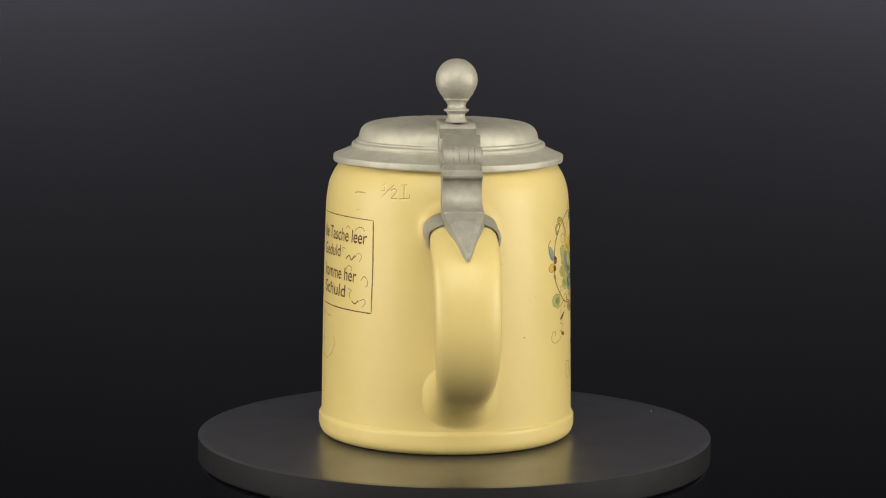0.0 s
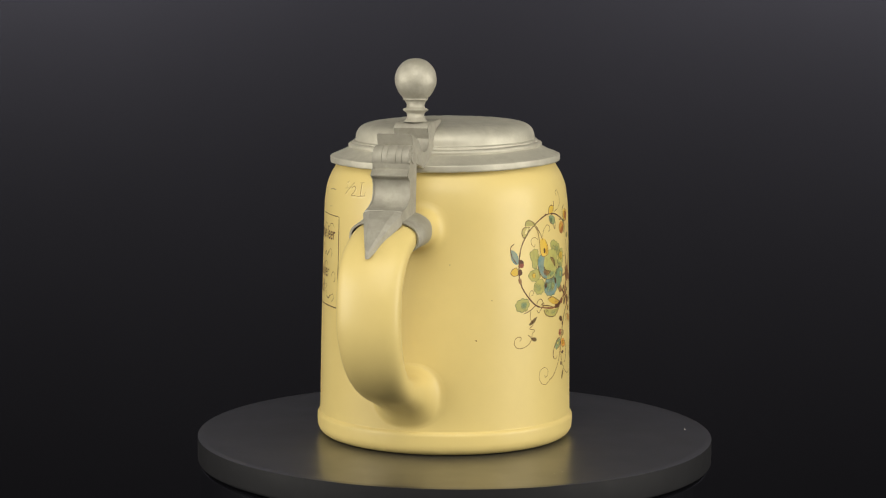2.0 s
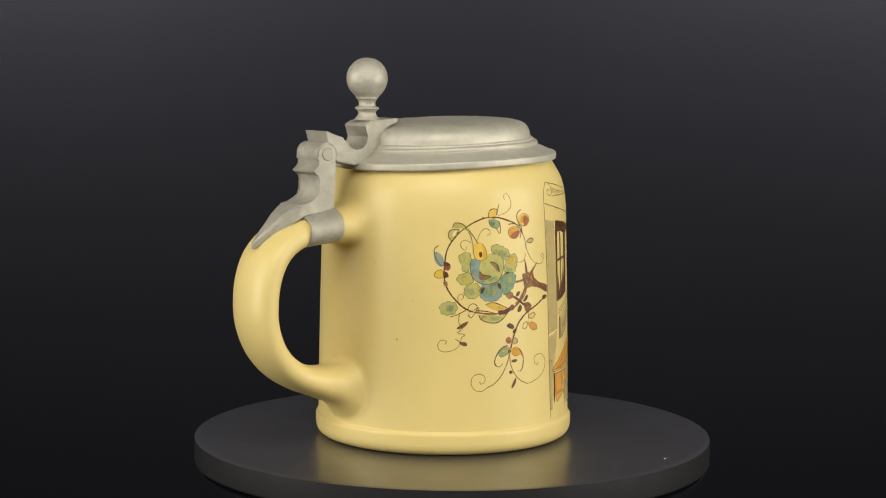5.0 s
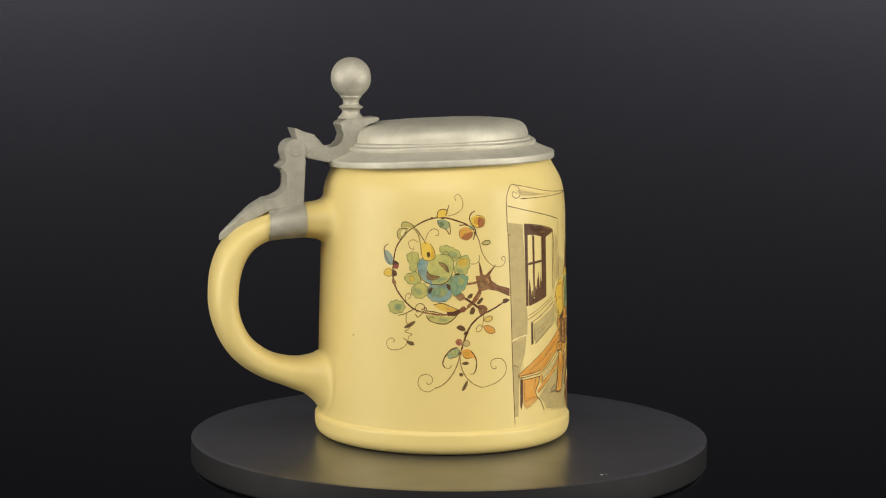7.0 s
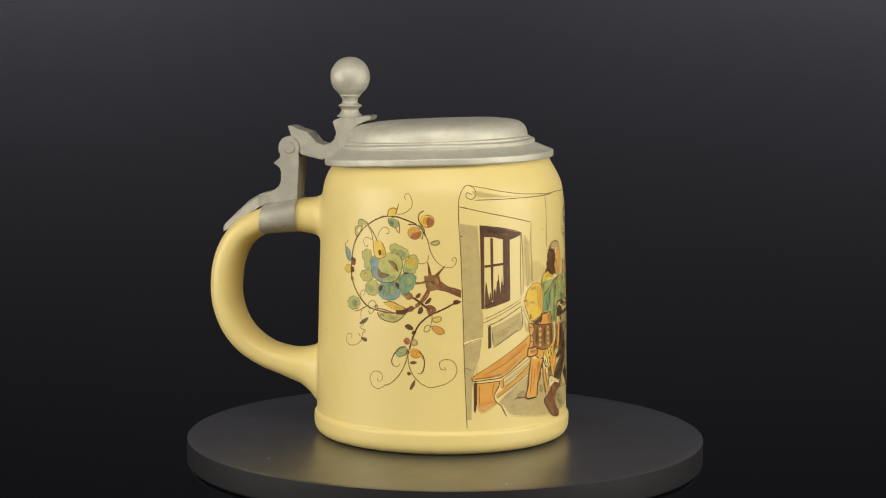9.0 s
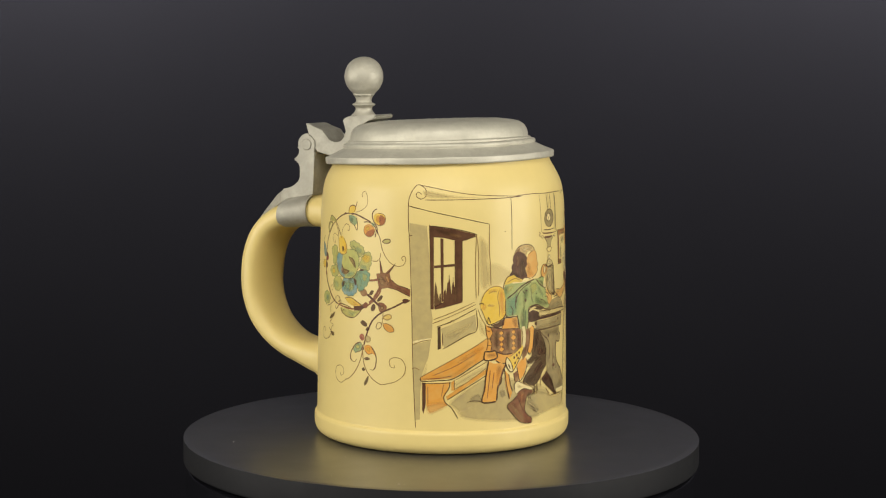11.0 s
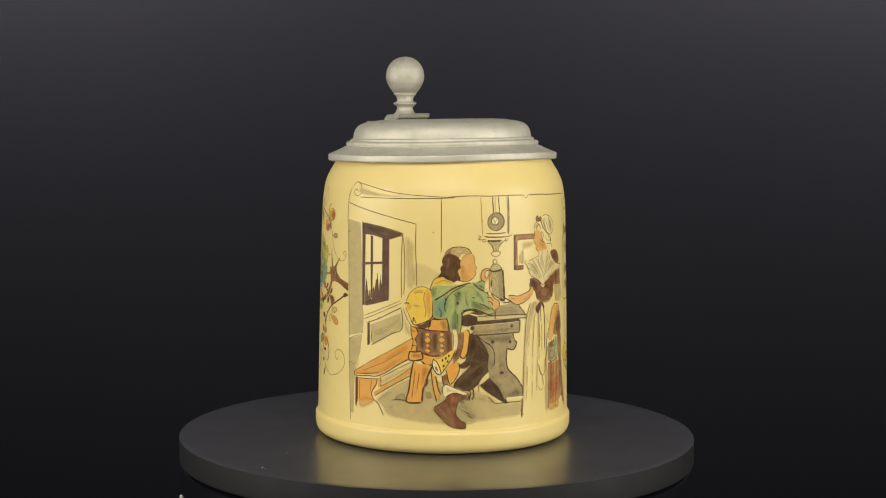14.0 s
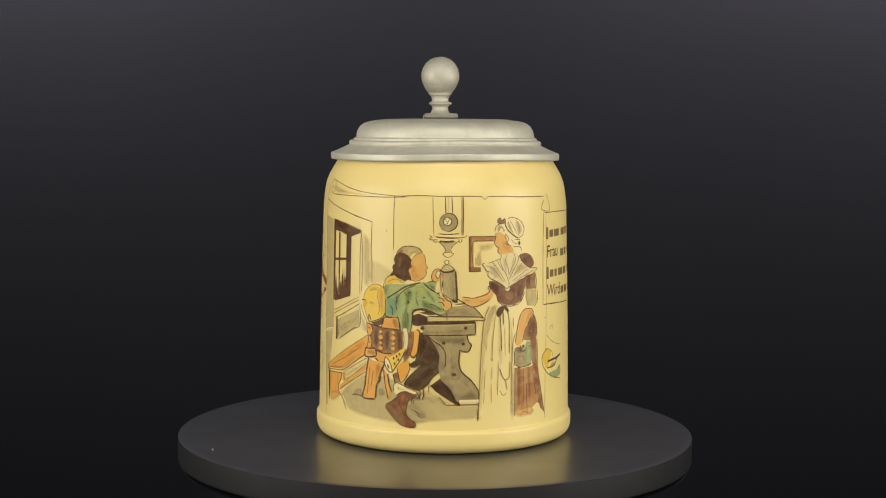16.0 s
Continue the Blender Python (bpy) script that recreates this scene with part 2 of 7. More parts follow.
for v in lid_bm.verts:  # cast relief on the crown, and a rim that is not quite true
    r, a = math.hypot(v.co.x, v.co.y) * 1000, math.atan2(v.co.y, v.co.x)
    if 3 < r < 25 and v.co.z > 0.015:
        v.co.z += 0.00024 * (1 - 2.2 * abs(noise.noise(Vector((v.co.x * 240, v.co.y * 240, 3)))))
    if r > 36:
        v.co.z += 0.00022 * math.sin(3 * a + 0.6) + 0.00012 * noise.noise(Vector((math.cos(a) * 6, math.sin(a) * 6, 1)))
lid = part("lid", lid_bm, PEWTER_LID, stein, "stepped domed pewter lid with cast relief on the crown")
lid.matrix_basis = TIP

LIFT = [(43.0, 122.1), (42.5, 123.0), (40.2, 124.1), (28.2, 125.0), (27.4, 124.5), (27.9, 123.4), (33.4, 121.7), (34.5, 118), (37, 113), (43, 109.5), (47.1, 107.6), (55.2, 109.4), (57.5, 111.5), (58.6, 114.6), (59.6, 117.4), (60.9, 120.7), (59.6, 120.7), (56.5, 119.4), (52.6, 118.3), (51.5, 116.3), (49.6, 114.1),
        (46.8, 113.1), (44.0, 113.6), (42.0, 115.3), (41.0, 118.2)]
part("thumb_lift_bracket", slab(LIFT, 6.8, 0.35), PEWTER, stein, "curved pewter bracket joining lid and hinge")
KNOB = [(5.4, 124.3), (4.7, 125.0), (3.9, 125.8), (3.4, 126.8), (3.5, 127.6), (4.3, 128.3), (4.6, 128.7), (4.3, 129.1), (3.4, 129.5), (3.0, 130.3), (3.1, 131.3), (3.5, 132.1), (3.9, 132.4), (4.0, 132.7), (4.3, 133.3), (6.2, 135.2), (7.4, 137.5), (7.8, 140.0), (7.3, 142.8), (5.9, 145.2), (4.0, 146.8), (2.0, 147.6), (0, 147.85)]
ball_bm = revolve([tuple(v) for v in rounded(KNOB, 4)], 56, (-37.2, 0))
for v in ball_bm.verts:
    v.co.y *= float(np.interp(v.co.z * 1000, (125.0, 127.5, 129.4, 131.0, 132.4, 133.5, 135.6), (0.82, 1.0, 1.05, 1.17, 1.19, 1.13, 1.0)))
part("thumb_knob", ball_bm, PEWTER_KNOB, stein, "round pewter ball knob on a turned neck")

KNUCKLE = arc(60.1, 112.2, 4.3, 222, -20, 18)
STRAP = KNUCKLE + [(64.1, 110), (63.4, 108.2), (66.4, 106.2), (66.2, 105.6), (63.6, 104.4), (63.0, 102.6), (63.1, 98.8), (64.0, 96.7), (65.8, 95.3), (68.4, 94.4), (71.8, 93.8), (73.2, 90), (71, 89.4), (57, 91.6), (57.0, 94.0), (56.8, 106.2), (56.0, 108.3)]
part("hinge_strap", slab(STRAP, 7.2, 0.4), PEWTER, stein, "pewter hinge strap with a scrolled lip")
part("hinge_pin", revolve([(0, -0.15), (2.1, -0.15), (2.3, 0.05), (2.3, 14.9), (2.1, 15.1), (0, 15.1)], 32), PEWTER, stein).matrix_basis = pose(-0.0601, 0.0075, 0.1122, 90, 0, 0)


def knuckle_rings():
    bm = bmesh.new()
    at = 6.9
    for wide in (3.5, 2.1, 3.3, 2.3, 2.6):
        sub = revolve([(4.3, 0), (4.46, 0.1), (4.5, 0.3), (4.5, wide - 0.32), (4.46, wide - 0.12), (4.3, wide - 0.04)], 40)
        me = bpy.data.meshes.new("ring")
        bmesh.ops.transform(sub, matrix=pose(-0.0601, at / 1000, 0.1122, 90, 0, 0), verts=sub.verts)
        at -= wide
        sub.to_mesh(me)
        sub.free()
        bm.from_mesh(me)
        bpy.data.meshes.remove(me)
    return bm


part("hinge_knuckle", knuckle_rings(), PEWTER, stein, "ribbed pewter hinge barrel")


def arrow():
    """The spear-shaped end of the strap: facets from a wide shoulder to a point, chamfered along both rims."""
    bm = bmesh.new()
    rows = []
    for r, z_top, z_low, w, drop in ((70.2, 94.0, 89.6, 7.2, 0.4), (72.6, 93.5, 88.4, 7.4, 0.9), (77, 91.0, 85.9, 5.6, 1.2), (81, 87.4, 83.6, 3.9, 1.2), (85, 83.8, 80.2, 2.1, 1.0), (88.0, 80.9, 78.2, 0.8, 0.5), (88.6, 79.7, 78.0, 0.4, 0.2)):
        rows.append([bm.verts.new((-x / 1000, y / 1000, z / 1000)) for x, y, z in ((r, w * 0.66, z_top), (r, w, z_top - drop), (r, w * 0.96, z_low), (r, -w * 0.96, z_low), (r, -w, z_top - drop), (r, -w * 0.66, z_top))])
    for a, b in zip(rows, rows[1:]):
        for k in range(6):
            bm.faces.new((a[k], a[(k + 1) % 6], b[(k + 1) % 6], b[k]))
    bm.faces.new(rows[0])
    bm.faces.new(rows[-1])
    bmesh.ops.bevel(bm, geom=[e for e in bm.edges if e.calc_face_angle(0) > 0.35], offset=0.00025, segments=1, affect="EDGES")
    return bm


part("hinge_spear", arrow(), PEWTER, stein, "spear-shaped pewter tail lying on the handle", smooth=False)


def clamp():
    """A pewter band round the handle's upper root, thickness about a millimetre."""
    bm = bmesh.new()
    rings = []
    for r, zc, grow in ((56.8, 85.7, 0.2), (56.6, 85.7, 0.9), (57.3, 85.7, 1.2), (63.5, 84.9, 1.05), (70.2, 83.9, 1.2), (71.0, 83.8, 0.9), (70.8, 83.8, 0.2)):
        h = 12.7 - (r - 57) * 0.12
        rings.append([])
        for k in range(56):
            t = 2 * math.pi * k / 56
            c, s = math.cos(t), math.sin(t)
            y = math.copysign(abs(s) ** 0.8, s) * (12.4 + grow)
            z = math.copysign(abs(c) ** 0.8, c) * (h / 2 + grow * 0.7)
            lean = -0.08 * z * (r - 60) / 14
            rings[-1].append(bm.verts.new((-(r + lean) / 1000, y / 1000, (zc + z) / 1000)))
    for a, b in zip(rings, rings[1:]):
        for k in range(56):
            bm.faces.new((a[k], a[(k + 1) % 56], b[(k + 1) % 56], b[k]))
    return bm


part("handle_clamp", clamp(), PEWTER, stein, "pewter band gripping the root of the handle")

# ---------------------------------------------------------------- painted decoration on the body

INKS = {"K": (0.062, 0.028, 0.013), "N": (0.092, 0.040, 0.022), "B": (0.19, 0.062, 0.032), "O": (0.70, 0.31, 0.048), "Y": (0.76, 0.50, 0.06), "G": (0.30, 0.375, 0.135),
        "g": (0.46, 0.46, 0.15), "T": (0.165, 0.33, 0.235), "A": (0.31, 0.24, 0.125), "a": (0.48, 0.385, 0.18), "R": (0.33, 0.065, 0.055), "P": (0.68, 0.355, 0.095),
        "W": (0.76, 0.63, 0.32), "D": (0.055, 0.030, 0.018), "H": (0.19, 0.10, 0.032), "U": (0.15, 0.32, 0.36), "E": (0.085, 0.125, 0.055), "t": (0.46, 0.29, 0.12), "M": (0.40, 0.155, 0.055), "m": (0.22, 0.085, 0.042)}


def ink(name, base, wash, under, pooled):
    """Glazed-over paint: the pigment pools and thins, so the cream shows through unevenly."""
    m = bpy.data.materials.new("paint_" + name)
    m.use_nodes = True
    nt = m.node_tree
    b = nt.nodes["Principled BSDF"]
    b.inputs["Roughness"].default_value, b.inputs["Coat Weight"].default_value, b.inputs["Specular IOR Level"].default_value = 0.40, 0.0, 0.16
    co = nt.nodes.new("ShaderNodeTexCoord")
    total = None
    for scale, detail, lo, hi in ((240.0, 2.0, 0.36, 0.68), (900.0, 4.0, 0.35, 0.75)):
        n = nt.nodes.new("ShaderNodeTexNoise")
        n.inputs["Scale"].default_value, n.inputs["Detail"].default_value = scale, detail
        nt.links.new(co.outputs["Object"], n.inputs["Vector"])
        r = nt.nodes.new("ShaderNodeMapRange")
        r.inputs["From Min"].default_value, r.inputs["From Max"].default_value = lo, hi
        r.inputs["To Max"].default_value = wash if total is None else wash * 0.5
        nt.links.new(n.outputs[0], r.inputs[0])
        if total is None:
            total = r.outputs[0]
        else:
            add = nt.nodes.new("ShaderNodeMath")
            nt.links.new(total, add.inputs[0])
            nt.links.new(r.outputs[0], add.inputs[1])
            total = add.outputs[0]
    rim = nt.nodes.new("ShaderNodeAttribute")   # a wash runs out at its rim
    rim.attribute_name = "thin"
    cover = nt.nodes.new("ShaderNodeMath")
    cover.operation, cover.use_clamp = "SUBTRACT", True
    cover.inputs[0].default_value = 1.0
    nt.links.new(rim.outputs["Fac"], cover.inputs[1])
    nt.links.new(cover.outputs[0], b.inputs["Alpha"])
    x = nt.nodes.new("ShaderNodeMix")
    x.data_type = "RGBA"
    x.inputs[6].default_value, x.inputs[7].default_value = (*base, 1), (*under, 1)
    nt.links.new(total, x.inputs[0])
    pool = nt.nodes.new("ShaderNodeTexNoise")   # and pools darker here and there
    pool.inputs["Scale"].default_value, pool.inputs["Detail"].default_value = 420.0, 3.0
    nt.links.new(co.outputs["Object"], pool.inputs["Vector"])
    deep = nt.nodes.new("ShaderNodeMapRange")
    deep.inputs["From Min"].default_value, deep.inputs["From Max"].default_value, deep.inputs["To Max"].default_value = 0.5, 0.72, pooled
    nt.links.new(pool.outputs[0], deep.inputs[0])
    y = nt.nodes.new("ShaderNodeMix")
    y.data_type = "RGBA"
    y.inputs[7].default_value = (base[0] * 0.45, base[1] * 0.36, base[2] * 0.4, 1)
    nt.links.new(deep.outputs[0], y.inputs[0])
    nt.links.new(x.outputs[2], y.inputs[6])
    nt.links.new(y.outputs[2], b.inputs["Base Color"])
    return m


INK_KEYS = list(INKS)
INK_MATS = [ink(k, INKS[k], {"K": 0.05, "N": 0.4, "H": 0.15, "D": 0.4, "a": 0.35, "A": 0.22, "B": 0.12, "g": 0.35, "T": 0.5, "M": 0.3, "m": 0.25}.get(k, 0.2), {"T": (0.42, 0.44, 0.14), "g": (0.68, 0.56, 0.15), "N": (0.16, 0.075, 0.038), "D": (0.16, 0.09, 0.05)}.get(k, CREAM), {"O": 0.14, "G": 0.25, "B": 0.4, "Y": 0.1, "A": 0.2, "a": 0.1, "P": 0.0, "W": 0.05, "K": 0.0}.get(k, 0.4)) for k in INK_KEYS]
MM_DEG = math.pi * 48.6 / 180   # millimetres of wall in one degree


def pairs(text):
    return [tuple(float(c) for c in q.split(",")) for q in text.split()]


def wrap(bm, lift):
    """Bend a flat drawing (x along the wall, y up, in millimetres) on to the body's skin."""
    for v in bm.verts:
        a, z = v.co.x / MM_DEG, v.co.y
        r = skin(z) + lift + v.co.z
        v.co = Vector((r * math.cos(radians(a)), r * math.sin(radians(a)), z)) / 1000


def fill(bm, pts, slot, fade=0.0, cover=1.0):
    """A flat patch inside an outline, cut fine enough to follow the wall; a wash covers in part and runs out at its rim."""
    sub = bmesh.new()
    face = sub.faces.new([sub.verts.new((x, y, 0)) for x, y in pts])
    bmesh.ops.triangulate(sub, faces=[face], ngon_method="EAR_CLIP")
    sliced(sub, *((0.5, 0.6) if fade else (0.8, 1.6)))
    merge(bm, sub, slot, pts, fade, cover)


def sliced(sub, across=0.8, up=1.6):
    """Cut a flat drawing into narrow cells, so that it can bend."""
    xs, ys = [v.co.x for v in sub.verts], [v.co.y for v in sub.verts]
    for axis, lo, hi, step in ((0, min(xs), max(xs), across), (1, min(ys), max(ys), up)):
        cut = math.ceil(lo / step) * step
        while cut < hi:
            n = (1, 0, 0) if axis == 0 else (0, 1, 0)
            bmesh.ops.bisect_plane(sub, geom=sub.verts[:] + sub.edges[:] + sub.faces[:], plane_co=tuple(c * cut for c in n), plane_no=n, dist=1e-5)
            cut += step


def rim_gap(points, outline):
    """How far each point lies from the outline."""
    p, a = np.array(points)[:, None, :], np.array(outline)[None, :, :]
    b = np.roll(a, -1, axis=1)
    s = np.clip(((p - a) * (b - a)).sum(2) / np.maximum(((b - a) ** 2).sum(2), 1e-9), 0, 1)
    return np.sqrt(((a + s[..., None] * (b - a) - p) ** 2).sum(2)).min(1)


def merge(bm, sub, slot, outline=(), fade=0.0, cover=1.0):
    """Add a flat piece to the motif, thinned by its cover and toward its rim."""
    thin = bm.verts.layers.float.get("thin") or bm.verts.layers.float.new("thin")
    old = list(sub.verts)
    seen = {v: bm.verts.new(v.co) for v in old}
    gaps = rim_gap([(v.co.x, v.co.y) for v in old], outline) if fade else np.ones(len(old))
    for v, gap in zip(old, gaps):
        seen[v][thin] = 1 - cover * (min(1.0, float(gap) / fade) if fade else 1.0)
    for f in sub.faces:
        g = bm.faces.new([seen[v] for v in f.verts])
        g.material_index = slot
        g.normal_update()
        if g.normal.z < 0:
            g.normal_flip()
    sub.free()


def ribbon(bm, pts, width, slot, rng):
    """A pen line of uneven width along the points."""
    sub = bmesh.new()
    line = [Vector(p) for p in pts]
    dense = [line[0]]
    for a, b in zip(line, line[1:]):
        k = max(1, int((b - a).length / 1.5))
        dense += [a.lerp(b, (i + 1) / k) for i in range(k)]
    rows = []
    for i, p in enumerate(dense):
        d = (dense[min(i + 1, len(dense) - 1)] - dense[max(i - 1, 0)])
        d = d.normalized() if d.length > 0 else Vector((1, 0))
        end = min(i, len(dense) - 1 - i)
        w = width / 2 * (0.82 + 0.36 * rng.random()) * (0.55 if end == 0 else 1.0)
        n = Vector((-d[1], d[0])) * w
        rows.append((sub.verts.new((p[0] + n[0], p[1] + n[1], 0)), sub.verts.new((p[0] - n[0], p[1] - n[1], 0))))
    for a, b in zip(rows, rows[1:]):
        sub.faces.new((a[0], a[1], b[1], b[0]))
    merge(bm, sub, slot)


LAID = []   # reach and level of every stroke so far


def level_of(bm, before):
    """One coat above whatever this stroke crosses."""
    bm.verts.ensure_lookup_table()
    xs, ys = [v.co.x for v in bm.verts[before:]], [v.co.y for v in bm.verts[before:]]
    box = (min(xs), max(xs), min(ys), max(ys))
    level = 1 + max([b[4] for b in LAID if b[0] < box[1] and box[0] < b[1] and b[2] < box[3] and box[2] < b[3]], default=0)
    LAID.append((*box, level))
    for v in bm.verts[before:]:
        v.co.z = level * 0.0036


def frilled(pts):
    """A petal's outline with scalloped edges."""
    ring = [Vector(p) for p in pts]
    mid = sum(ring, Vector((0, 0))) / len(ring)
    dense = [a.lerp(b, k / 4) for a, b in zip(ring, ring[1:] + ring[:1]) for k in range(4)]
    walked, out = 0.0, []
    for a, b in zip(dense, dense[1:] + dense[:1]):
        out.append(tuple(a + (a - mid).normalized() * (0.42 * abs(math.sin(math.pi * walked / 2.3)) - 0.15)))
        walked += (b - a).length
    return out


def paint(name, label, strokes, base_lift=0.03):
    """One painted motif, its washes and pen lines laid over one another; places are degrees round the wall and millimetres up.
    L straight and S curved pen lines of a width; D a dot; V straight-edged, VS curved and VF frilled washes of a cover; X a soft shade of a cover."""
    rng = random.Random(len(strokes))
    bm = bmesh.new()
    for i, (kind, key, width, text) in enumerate(strokes):
        slot = INK_KEYS.index(key)
        before = len(bm.verts)
        pts = [(a * MM_DEG, z) for a, z in pairs(text)]
        if kind == "D":
            (cx, cy), (rx, ry) = pts
            fill(bm, [(cx + rx * math.cos(t) * (1 + 0.06 * math.sin(3 * t + i)), cy + ry * math.sin(t) * (1 + 0.06 * math.cos(2 * t + i))) for t in (2 * math.pi * k / 32 for k in range(32))], slot)
        elif kind == "S":
            ribbon(bm, rounded(pts, 5), width, slot, rng)
        elif kind == "L":
            ribbon(bm, pts, width, slot, rng)
        else:
            if kind != "V":
                pts = [tuple(p) for p in rounded([pts[-1]] + pts + pts[:2], 4)[4:-5]]
            if kind == "VF":
                pts = frilled(pts)
            reach = max(max(c) - min(c) for c in zip(*pts))
            fill(bm, pts, slot, min(1.5, 0.22 * reach) if kind == "X" else 0.0, width)
            if kind == "VF":
                level_of(bm, before)
                before = len(bm.verts)
                ribbon(bm, pts + pts[:1], 0.22, INK_KEYS.index("E"), rng)
        level_of(bm, before)
    wrap(bm, base_lift)
    return part(name, bm, INK_MATS, body, label, smooth="keep")


def lettered(name, text, at, size, slant, mat, lift, label, wide=1.0, tilt=0.0, heavy=0.03):
    """Words in the built-in font, bent on to the wall; at is the lower left corner, size the letter height in millimetres."""
    curve = bpy.data.curves.new(name, "FONT")
    curve.body, curve.size, curve.shear, curve.offset = text, size * 1.4, slant, heavy
    tmp = new(name, curve)
    me = bpy.data.meshes.new_from_object(tmp.evaluated_get(bpy.context.evaluated_depsgraph_get()))
    bpy.data.objects.remove(tmp)
    bm = bmesh.new()
    bm.from_mesh(me)
    for v in bm.verts:
        x = v.co.x * wide
        v.co = Vector((x + at[0] * MM_DEG, v.co.y + at[1] + x * tilt, 0))
    sliced(bm)
    twin = bmesh.ops.duplicate(bm, geom=bm.verts[:] + bm.edges[:] + bm.faces[:])["geom"]
    for v in twin:
        if isinstance(v, bmesh.types.BMVert):
            v.co += Vector((0.09, 0.12, 0.004))
    wrap(bm, lift)
    return part(name, bm, mat, body, label, smooth="keep")


